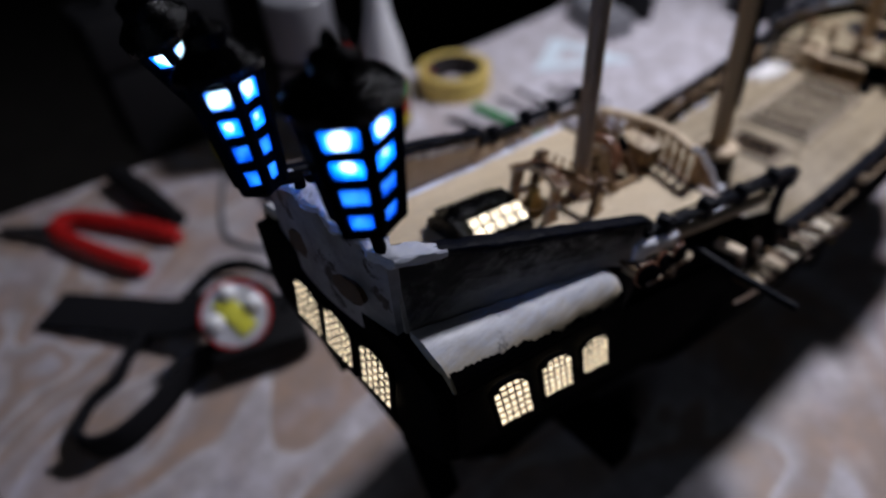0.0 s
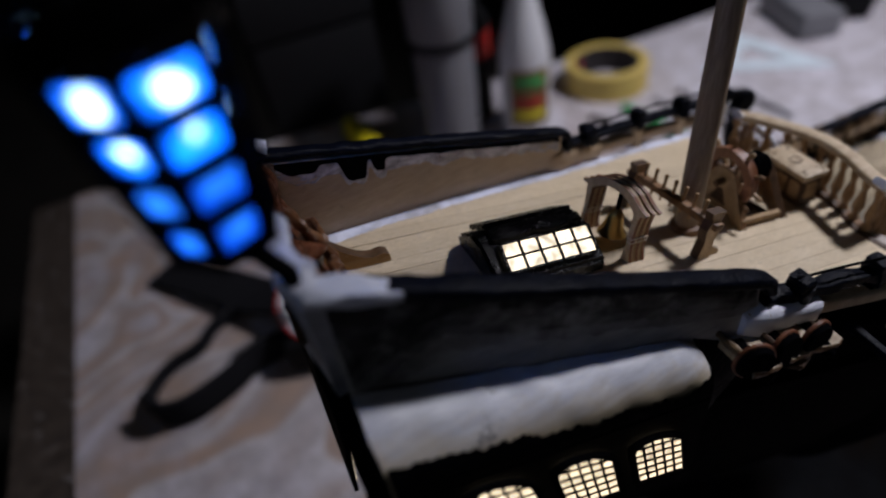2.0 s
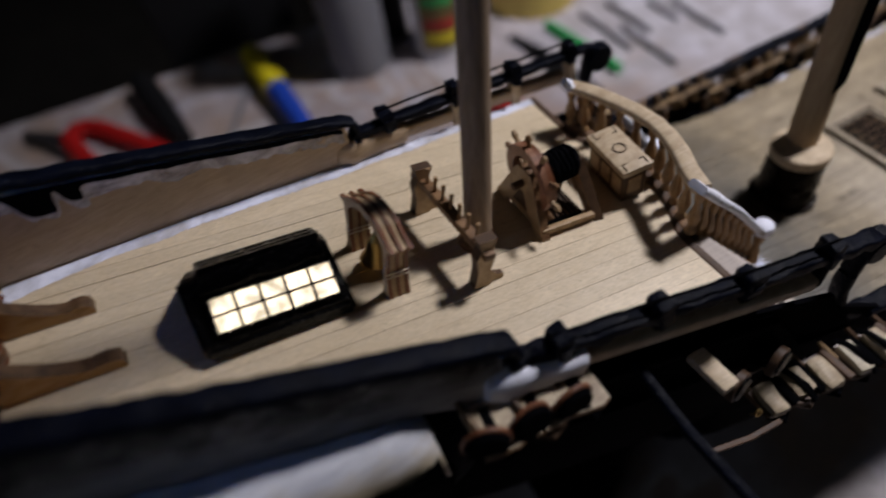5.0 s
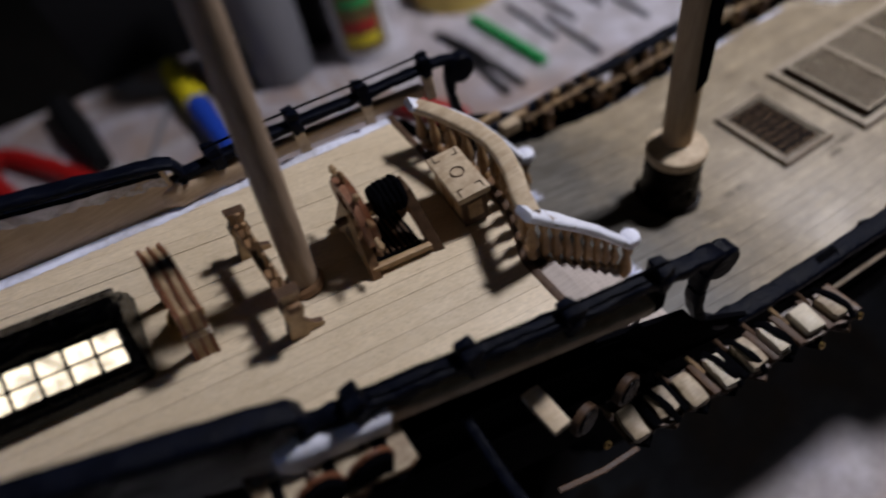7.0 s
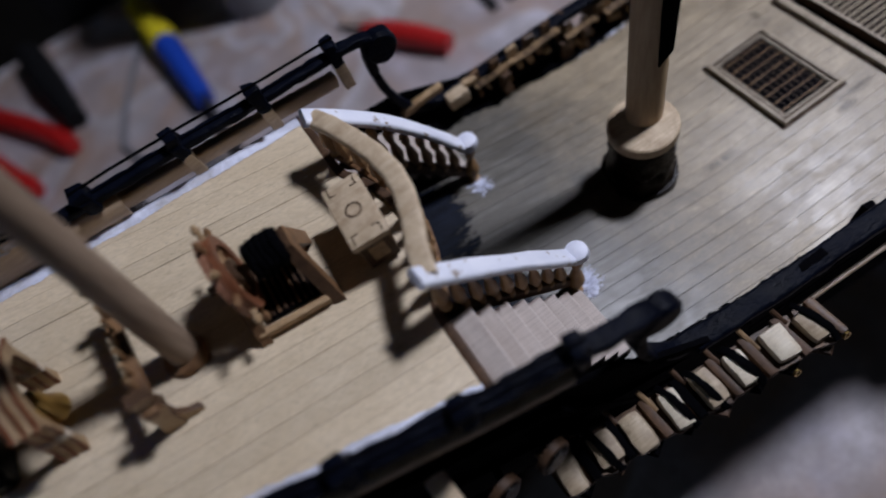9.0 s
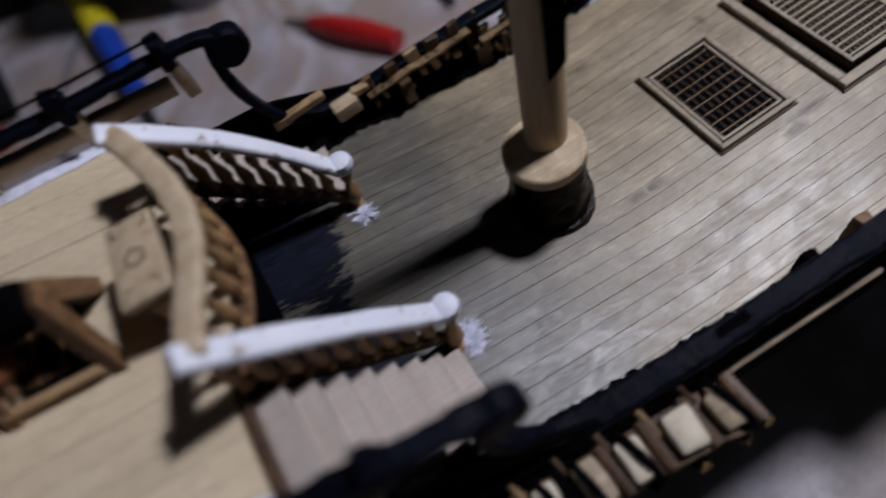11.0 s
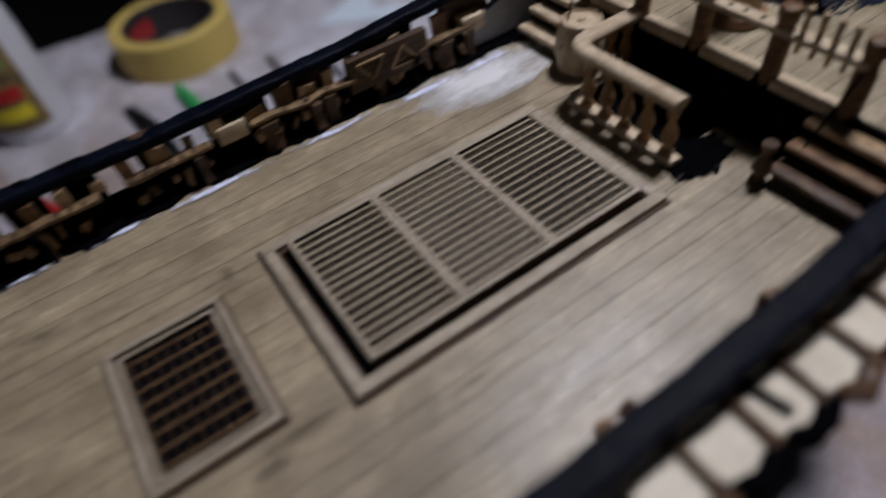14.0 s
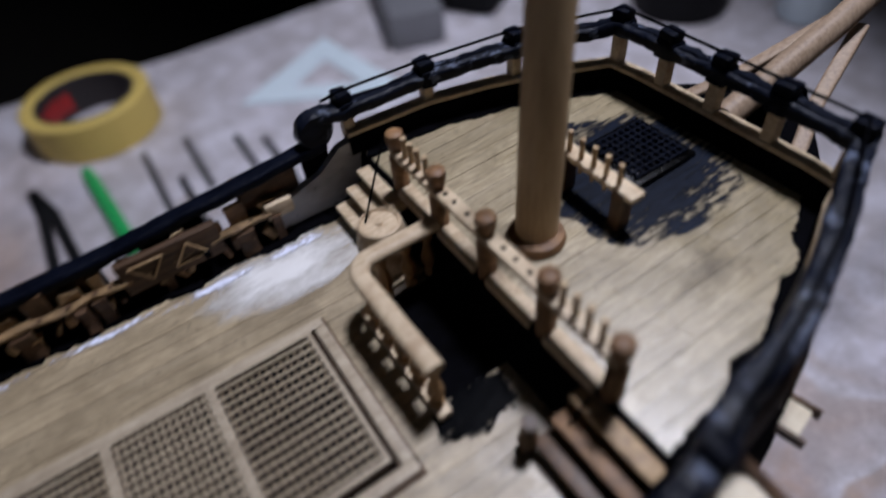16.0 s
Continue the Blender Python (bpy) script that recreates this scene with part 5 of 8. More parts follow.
def balustrade():
    bal = thing("balustrade", (-1.5, 0, 0.56), "curved wooden balustrade with white-painted stair handrails", "balustrade")
    curve = [(-1.55, 0.62, 0.87), (-1.50, 0.50, 0.88), (-1.45, 0.34, 0.885), (-1.41, 0.18, 0.89), (-1.395, 0.02, 0.895), (-1.41, -0.10, 0.895), (-1.45, -0.24, 0.90), (-1.51, -0.38, 0.90), (-1.55, -0.52, 0.90)]
    bm = bmesh.new()
    sweep(bm, curve, rrect(0.105, 0.05, 0.02))
    part("handrail", bm, PALE, bal, "bare curved wooden handrail")
    bm = bmesh.new()
    sweep(bm, [(x, y, zq(x) + 0.015) for x, y, z in curve], rrect(0.06, 0.03, 0.008))
    part("foot_rail", bm, BURNT, bal)
    for i in range(11):
        k = i / 10 * (len(curve) - 1)
        a, b = curve[int(k)], curve[min(int(k) + 1, len(curve) - 1)]
        f = k - int(k)
        x, y, z = (a[j] + (b[j] - a[j]) * f for j in range(3))
        bm = bmesh.new()
        baluster(bm, x, y, zq(x) + 0.02, z - 0.02)
        part("baluster", bm, AMBER, bal)
    for sgn, top, foot in ((-1, (-1.55, -0.52, 0.90), (-0.84, -0.49, 0.06)), (1, (-1.55, 0.62, 0.87), (-0.87, 0.55, 0.03))):
        top, foot = Vector(top), Vector(foot)
        bm = bmesh.new()
        sag = [top.lerp(foot, k) + Vector((0, 0, 0.10 * math.sin(math.pi * k) * (1 if sgn > 0 else 0.25))) for k in np.linspace(-0.06, 1, 11)]
        sweep(bm, sag, rrect(0.11, 0.05, 0.02))
        rough_up(bm, 0.006, 12)
        part("stair_handrail", bm, HANDWHITE, bal, "white-painted stair handrail with worn spots")
        bm = bmesh.new()
        lathe(bm, [(0.03, -0.06), (0.055, -0.04), (0.07, 0.0), (0.062, 0.035), (0.03, 0.05)], foot + Vector((0.03, 0, 0.01)), 14)
        part("newel_cap", bm, WHITE, bal, "white-painted newel knob")
        bm = bmesh.new()
        fx = foot.x + 0.03
        baluster(bm, fx, foot.y, zm(fx), foot.z - 0.04, 0.045, 10)
        for v in bm.verts:
            low = foot.z - v.co.z
            v.co.x, v.co.y = v.co.x - 0.15 * low, v.co.y - 0.10 * low
        part("newel", bm, AMBER, bal)
        for i in range(1, 9):
            k = i / 9.2
            p = top.lerp(foot, k)
            bm = bmesh.new()
            baluster(bm, p.x, p.y, p.z - 0.38 + 0.10 * k, p.z - 0.01, 0.034)
            part("baluster", bm, AMBER, bal)
        bm = bmesh.new()
        a, b = top + Vector((0.0, 0, -0.40)), foot + Vector((0.0, 0, -0.30))
        sweep(bm, [a, b], rrect(0.05, 0.07, 0.01))
        part("stair_string", bm, BROWN, bal)
        # white splash on the deck at the newel: a core and feathered brush strokes
        rnd = random.Random(21 + sgn)
        bm = bmesh.new()
        ox, oy = (foot.x, foot.y - 0.02) if sgn < 0 else (foot.x - 0.06, foot.y - 0.10)
        for i in range(230 if sgn < 0 else 150):
            t = rnd.gauss(-0.2, 0.8)
            r0 = abs(rnd.gauss(0.0, 0.06 if sgn < 0 else 0.04))
            r1 = r0 + rnd.uniform(0.02, 0.07)
            w = rnd.uniform(0.0015, 0.005)
            cx, cy = ox + 0.02 + rnd.gauss(0, 0.03), oy + rnd.gauss(0, 0.03)
            d, s = Vector((math.cos(t), math.sin(t), 0)), Vector((-math.sin(t), math.cos(t), 0))
            o = Vector((cx, cy, zm(cx) + 0.004 + 0.00002 * i))
            faces_from(bm, [o + d * r0 - s * w, o + d * r0 + s * w, o + d * (r0 * 0.4 + r1 * 0.6) + s * w * 0.8, o + d * r1, o + d * (r0 * 0.4 + r1 * 0.6) - s * w], [(0, 1, 2, 3, 4)])
        bm.faces.new([bm.verts.new((ox + (0.12 if sgn < 0 else 0.07) * math.cos(2 * math.pi * i / 24), oy + 0.13 * math.sin(2 * math.pi * i / 24), zm(ox + 0.12 * math.cos(2 * math.pi * i / 24)) + 0.0035)) for i in range(24)])
        part("paint_splash", bm, WHITESMEAR, bal, "feathered white paint splash on the deck", smooth=0)
        st = thing("ship_stairs", (-1.2, sgn * 0.75, -0.5), "narrow pale wooden stairs down to the waist deck", "stairs", "ship stairs")
        ya, yb = (-1.0, -0.57) if sgn < 0 else (0.62, 1.0)
        for i in range(8):
            x = -1.52 + 0.085 * i
            z = 0.50 - 0.103 * i if sgn < 0 else 0.29 - 0.080 * i
            bm = bmesh.new()
            soft_box(bm, (x, (ya + yb) / 2, z), (0.12, yb - ya, 0.035), 0.008)
            box(bm, (x + 0.045, (ya + yb) / 2, z - 0.065), (0.018, yb - ya, 0.10))
            part("tread", bm, STAIRWOOD, st, smooth=0)


balustrade()


def skylight():
    base = (-3.75, 0.07, zq(-3.75))
    sk = thing("skylight", base, "black-framed gabled skylight lit from below", "skylight")
    bm = bmesh.new()
    k = 0.2
    y0, y1, x0, x1 = -0.235, 0.29, -4.065, -3.385
    def at(x, y, dz):
        return (x, y, zq(x) + dz)
    pts = []
    for x in (x0, x1):
        pts.append([at(x, y0, 0), at(x, y0, 0.095), at(x, -0.03, 0.235), at(x, 0.085, 0.235), at(x, y1, 0.095), at(x, y1, 0)])
    rings = [[bm.verts.new(p) for p in r] for r in pts]
    for i in range(6):
        bm.faces.new((rings[0][i], rings[0][(i + 1) % 6], rings[1][(i + 1) % 6], rings[1][i]))
    bm.faces.new(rings[0])
    bm.faces.new(rings[1][::-1])
    bmesh.ops.bevel(bm, geom=bm.edges[:], offset=0.02, segments=2, affect="EDGES")
    rough_up(bm, 0.012, 13)
    part("body", bm, BLACKGLOSS, sk, "lumpy glossy black body")
    bm = bmesh.new()
    soft_box(bm, at((x0 + x1) / 2 + 0.02, 0.03, 0.237), (0.57, 0.12, 0.036), 0.012, slope=k)
    bmesh.ops.subdivide_edges(bm, edges=[e for e in bm.edges if (e.verts[0].co - e.verts[1].co).length > 0.2], cuts=8)
    rough_up(bm, 0.014, 10)
    rough_up(bm, 0.010, 26)
    part("ridge", bm, BLACKGLOSS, sk)
    # glass on the two slopes
    for sgn in (-1, 1):
        a, b = (Vector(at(-3.985, y0 + 0.045, 0.127)), Vector(at(-3.43, y0 + 0.045, 0.127))) if sgn < 0 else (Vector(at(-3.43, y1 - 0.045, 0.127)), Vector(at(-3.985, y1 - 0.045, 0.127)))
        up = Vector((0, 0.205 * -sgn, 0.14))
        m = basis(a, b - a, up)
        w, h = (b - a).length, 0.165
        for i in range(5):
            for j in range(2):
                bm = bmesh.new()
                box(bm, m @ Vector((w * (i + 0.5) / 5, h * (j + 0.5) / 2, 0.014)), (w / 5 - 0.008, h / 2 - 0.008, 0.008) if sgn < 0 else (w / 5 - 0.016, h / 2 - 0.03, 0.008), m.to_3x3().to_4x4())
                part("pane", bm, SKYGLOW, sk, "warm lit pane", smooth=0)
        for i in range(6):
            bm = bmesh.new()
            box(bm, m @ Vector((w * i / 5, h / 2, 0.020)), (0.016, h, 0.014) if sgn < 0 else (0.022, h, 0.026), m.to_3x3().to_4x4())
            part("glazing_bar", bm, BLACKGLOSS, sk, smooth=0)
        for j in range(3):
            bm = bmesh.new()
            box(bm, m @ Vector((w / 2, h * j / 2, 0.018)), (w, 0.013, 0.014) if sgn < 0 else (w, 0.026, 0.034), m.to_3x3().to_4x4())
            part("glazing_bar", bm, BLACKGLOSS, sk, smooth=0)


skylight()


def square_to_deck(bm, x, y, z, turn):
    """Stands a thing square to the sloping quarterdeck, turned a little."""
    bm.transform(Matrix.Translation((x, y, z)) @ Matrix(((1, -turn, 0.2, 0), (0, 1, 0, 0), (-0.2, 0, 1, 0), (0, 0, 0, 1))) @ Matrix.Translation((-x, -y, -z)))


def belfry():
    x, y0, z = -3.20, -0.01, zq(-3.20)
    bf = thing("belfry", (x, y0, z), "small laser-cut wooden belfry with a brass bell", "belfry")

    def layer(name, outline, dx, thick, mats):
        bm = bmesh.new()
        plate(bm, outline, thick, basis((x + dx, y0, z), (0, 1, 0), (0, 0, 1)))
        square_to_deck(bm, x, y0, z, 0.12)
        part(name, bm, mats, bf, smooth=0)
    half = [(0.0, 0.425), (0.07, 0.42), (0.13, 0.40), (0.18, 0.365), (0.215, 0.345), (0.25, 0.335), (0.24, 0.318), (0.205, 0.312), (0.17, 0.30), (0.145, 0.325), (0.10, 0.358), (0.05, 0.375)]
    for dx, thick, grow, mats in ((-0.046, 0.020, 1.0, (PALE, RUSSET)), (-0.022, 0.022, 0.95, (BURNT, LIGHTTAN)), (0.0, 0.016, 1.0, (TAN, RUSSET)), (0.022, 0.022, 0.95, (BURNT, LIGHTTAN)), (0.046, 0.020, 1.0, (TAN, RUSSET))):
        k = [(u * grow, v - 0.006 * (1 - grow) * 20) for u, v in half]
        layer("arch", k + [(0.0, k[-1][1] + 0.004)] + [(-u, v) for u, v in k[:0:-1]], dx, thick, mats)
        for sgn in (-1, 1):
            g = 0.0 if grow == 1.0 else 0.006
            leg = [(0.158 + g, 0.0), (0.225 - g, 0.0), (0.208 - g, 0.06), (0.198 - g, 0.16), (0.203 - g, 0.25), (0.212 - g, 0.31), (0.165 + g, 0.302), (0.168 + g, 0.2), (0.174 + g, 0.11)]
            layer("leg_layer", [(sgn * u, v) for u, v in leg], dx, thick, mats)
    for sgn in (-1, 1):
        for h in (0.125, 0.15):
            bm = bmesh.new()
            soft_box(bm, (x, y0 + sgn * 0.187, z + h), (0.118, 0.036, 0.006), 0.002)
            square_to_deck(bm, x, y0, z, 0.12)
            part("leg_band", bm, PINWOOD, bf, "pale thread round the leg", smooth=0)
    bm = bmesh.new()
    lathe(bm, [(0.085, 0.07), (0.078, 0.09), (0.055, 0.13), (0.045, 0.19), (0.03, 0.225), (0.01, 0.24)], (x, y0, z), 16)
    square_to_deck(bm, x, y0, z, 0.12)
    part("bell", bm, BRASS, bf, "aged brass bell")
    bm = bmesh.new()
    tube(bm, [(x, y0, z + 0.23), (x, y0, z + 0.37)], 0.012, 8)
    square_to_deck(bm, x, y0, z, 0.12)
    part("hanger", bm, BLACK, bf)


belfry()


def pin(bm, x, y, z, h=0.16, r=0.014):
    lathe(bm, [(r * 0.6, z - h * 0.45), (r * 0.6, z), (r * 0.75, z + 0.01), (r * 0.65, z + h * 0.3), (r * 0.85, z + h * 0.5), (r * 0.8, z + h * 0.58), (r * 0.4, z + h * 0.6)], (x, y, 0), 8)


def fife_rail():
    """Mizzen fife rail: two posts, a beam and belaying pins."""
    z = zq(-2.8)
    fr = thing("fife_rail", (-2.8, -0.02, z), "laser-cut wooden fife rail with belaying pins", "fife rail")
    for y in (-0.33, 0.29):
        bm = bmesh.new()
        plate(bm, [(-0.045, 0), (0.045, 0), (0.035, 0.12), (0.05, 0.2), (0.03, 0.26), (0.05, 0.32), (-0.05, 0.32), (-0.03, 0.26), (-0.05, 0.2), (-0.035, 0.12)], 0.06, basis((-2.8, y, z), (1, 0, 0), (0, 0, 1)))
        square_to_deck(bm, -2.8, -0.02, z, 0.06)
        part("post", bm, (LIGHTTAN, BROWN), fr, smooth=0)
        bm = bmesh.new()
        plate(bm, [(0, 0), (0.09, 0), (0.085, 0.03), (0.04, 0.045), (0, 0.09)], 0.03, basis((-2.76, y, z), (1, 0, 0), (0, 0, 1)))
        square_to_deck(bm, -2.8, -0.02, z, 0.06)
        part("knee", bm, (LIGHTTAN, BROWN), fr, smooth=0)
    bm = bmesh.new()
    soft_box(bm, (-2.8, -0.02, z + 0.235), (0.06, 0.74, 0.045), 0.01)
    square_to_deck(bm, -2.8, -0.02, z, 0.06)
    part("beam", bm, BURNT, fr)
    for i in range(7):
        bm = bmesh.new()
        pin(bm, -2.8, -0.26 + 0.08 * i, z + 0.25, 0.17)
        square_to_deck(bm, -2.8, -0.02, z, 0.06)
        part("belaying_pin", bm, AMBER, fr)


fife_rail()


def wheel():
    wx = thing("helm", (-2.12, 0.0, zq(-2.12)), "ship's helm on two wooden trestles with black drum", "ship helm")
    for x, lean in ((-2.31, 0.05), (-1.94, -0.03)):
        z = zq(x)
        bm = bmesh.new()
        m = basis((x, 0.02, z - 0.01), (0, 1, 0), (lean, 0, 0.34))
        if x < -2:
            plate(bm, [(-0.25, 0), (-0.17, 0), (-0.12, 0.06), (0.12, 0.06), (0.17, 0), (0.25, 0), (0.24, 0.03), (0.085, 0.31), (0.06, 0.34), (-0.06, 0.34), (-0.085, 0.31), (-0.24, 0.03)], 0.05, m)
            part("trestle", bm, (LIGHTTAN, BURNT), wx, smooth=0)
            bm = bmesh.new()
            plate(bm, [(-0.07, 0.10), (0.07, 0.10), (0.02, 0.20), (-0.02, 0.20)], 0.054, m)
            part("cut_out", bm, BROWN, wx, "dark cut-out in the trestle", smooth=0)
        else:
            plate(bm, [(-0.24, 0), (-0.15, 0), (0, 0.26), (0.15, 0), (0.24, 0), (0.06, 0.36), (-0.06, 0.36)], 0.06, m)
            part("trestle", bm, (BURNT, BROWN), wx, smooth=0)
    for y in (-0.19, 0.23):
        bm = bmesh.new()
        soft_box(bm, (-2.14, y, zq(-2.14) + 0.045), (0.34, 0.035, 0.04), 0.008, slope=0.2)
        part("stretcher", bm, TAN, wx, smooth=0)
    bm = bmesh.new()
    turn = Matrix.Rotation(radians(90), 4, "Y")
    lathe(bm, [(0.05, -0.09), (0.086, -0.085)] + [(0.09 + 0.009 * (k % 2), -0.075 + 0.015 * k) for k in range(11)] + [(0.086, 0.085), (0.05, 0.09)], (-2.06, 0.02, 0.94), 20, turn)
    rough_up(bm, 0.012, 20)
    part("drum", bm, BLACK, wx, "black rope drum")
    bm = bmesh.new()
    lathe(bm, [(0.022, -0.22), (0.022, 0.2)], (-2.14, 0.02, 0.94), 8, turn)
    part("axle", bm, BROWN, wx)
    c = Vector((-2.235, 0.02, 0.955))
    n = 30
    for r0, r1, th, off, mat in ((0.135, 0.20, 0.034, -0.022, WHEELROSE), (0.14, 0.192, 0.03, 0.014, RUSSET), (0.03, 0.065, 0.07, 0.0, BROWN)):
        bm = bmesh.new()
        rr = [[bm.verts.new(c + Vector((d + off, r * math.cos(2 * math.pi * i / n), r * math.sin(2 * math.pi * i / n)))) for i in range(n)] for r, d in ((r0, -th / 2), (r1, -th / 2), (r1, th / 2), (r0, th / 2))]
        for a, b in zip(rr, rr[1:] + rr[:1]):
            for i in range(n):
                bm.faces.new((a[i], a[(i + 1) % n], b[(i + 1) % n], b[i]))
        part("rim" if r1 > 0.1 else "hub", bm, mat, wx, smooth=30)
    for i in range(10):
        a = math.pi * 2 * i / 10 + 0.2
        d = Vector((0, math.cos(a), math.sin(a)))
        bm = bmesh.new()
        tube(bm, [c + d * 0.05, c + d * 0.14, c + d * 0.20, c + d * 0.213, c + d * 0.24, c + d * 0.265], 0.015, 6, [0.9, 0.8, 1.1, 0.8, 1.4, 0.6])
        part("spoke", bm, TAN if i % 2 else BURNT, wx)
    bm = bmesh.new()
    box(bm, (-2.13, 0.02, zq(-2.13) + 0.02), (0.26, 0.30, 0.015), slope=0.2)
    part("footboard", bm, BLACK, wx, smooth=0)
    for i in range(7):
        bm = bmesh.new()
        box(bm, (-2.22 + 0.032 * i, 0.02, zq(-2.22 + 0.032 * i) + 0.035), (0.012, 0.28, 0.016))
        part("foot_slat", bm, BURNT if i in (1, 4) else DARKSLAT, wx, smooth=0)


wheel()


def chest():
    x, y = -1.64, 0.025
    z = zq(x)
    ch = thing("deck_chest", (x, y, z), "small tan wooden chest with engraved lid lines", "chest")
    m = Matrix.Rotation(radians(-4), 4, "Z")
    bm = bmesh.new()
    box(bm, (x, y, z + 0.12), (0.155, 0.34, 0.20), m)
    part("body", bm, BROWN, ch, smooth=0)
    for dy in (-0.11, 0.0, 0.11):
        for dx in (-0.079, 0.079):
            bm = bmesh.new()
            soft_box(bm, Vector((x, y, z + 0.13)) + m @ Vector((dx, dy, 0)), (0.012, 0.085, 0.12), 0.004, m)
            part("side_panel", bm, TAN, ch, smooth=0)
    for sy in (-1, 1):
        bm = bmesh.new()
        soft_box(bm, Vector((x, y, z + 0.13)) + m @ Vector((0, sy * 0.172, 0)), (0.085, 0.012, 0.12), 0.004, m)
        part("end_panel", bm, TAN, ch, smooth=0)
    bm = bmesh.new()
    soft_box(bm, (x, y, z + 0.25), (0.20, 0.385, 0.045), 0.012, m)
    part("lid", bm, PALE, ch, "pale tan lid")
    bm = bmesh.new()
    n = 20
    for r0, r1 in ((0.035, 0.041),):
        rr = [[bm.verts.new((x + r * math.cos(2 * math.pi * i / n), y + r * math.sin(2 * math.pi * i / n), z + d)) for i in range(n)] for r, d in ((r0, 0.274), (r1, 0.274), (r1, 0.278), (r0, 0.278))]
        for a, b in zip(rr, rr[1:] + rr[:1]):
            for i in range(n):
                bm.faces.new((a[i], a[(i + 1) % n], b[(i + 1) % n], b[i]))
    for sy in (-1, 1):
        for sx in (-1, 1):
            for dx, dy, wx_, wy in ((0.07, 0.155, 0.004, 0.05), (0.055, 0.13, 0.034, 0.004)):
                box(bm, Vector((x, y, z + 0.276)) + m @ Vector((sx * dx, sy * dy, 0)), (wx_, wy, 0.004), m)
    part("engraving", bm, BROWN, ch, smooth=0)
    for dy in (-0.14, 0.0, 0.14):
        bm = bmesh.new()
        box(bm, (x, y + dy, z + 0.02), (0.14, 0.03, 0.04), m)
        part("foot", bm, BROWN, ch, smooth=0)


chest()


def slat_box(size):
    """A slat whose top is bare wood and whose cut sides are scorched."""
    bm = bmesh.new()
    box(bm, (0, 0, 0), size)
    for f in bm.faces:
        f.material_index = 0 if all(v.co.z > 0 for v in f.verts) else 1
    return bm


def thing_part(g, a, b, ya, yb, zt, fw, high):
    """The four-sided frame of a grating panel."""
    bm = bmesh.new()
    o, i = ((a, ya), (b, ya), (b, yb), (a, yb)), ((a + fw, ya + fw), (b - fw, ya + fw), (b - fw, yb - fw), (a + fw, yb - fw))
    rings = [[bm.verts.new((x, y, zt + d)) for x, y in q] for q, d in ((o, -high), (o, 0.0), (i, 0.0), (i, -high))]
    for p, q in zip(rings, rings[1:] + rings[:1]):
        for k in range(4):
            f = bm.faces.new((p[k], p[(k + 1) % 4], q[(k + 1) % 4], q[k]))
            # sides darkened: scorch, and the shade beside the frame put into the colour
            f.material_index = 0 if p is rings[1] else 1
    return part("panel_frame", bm, (GRATEWOOD, DARKSLAT), g, smooth=0)


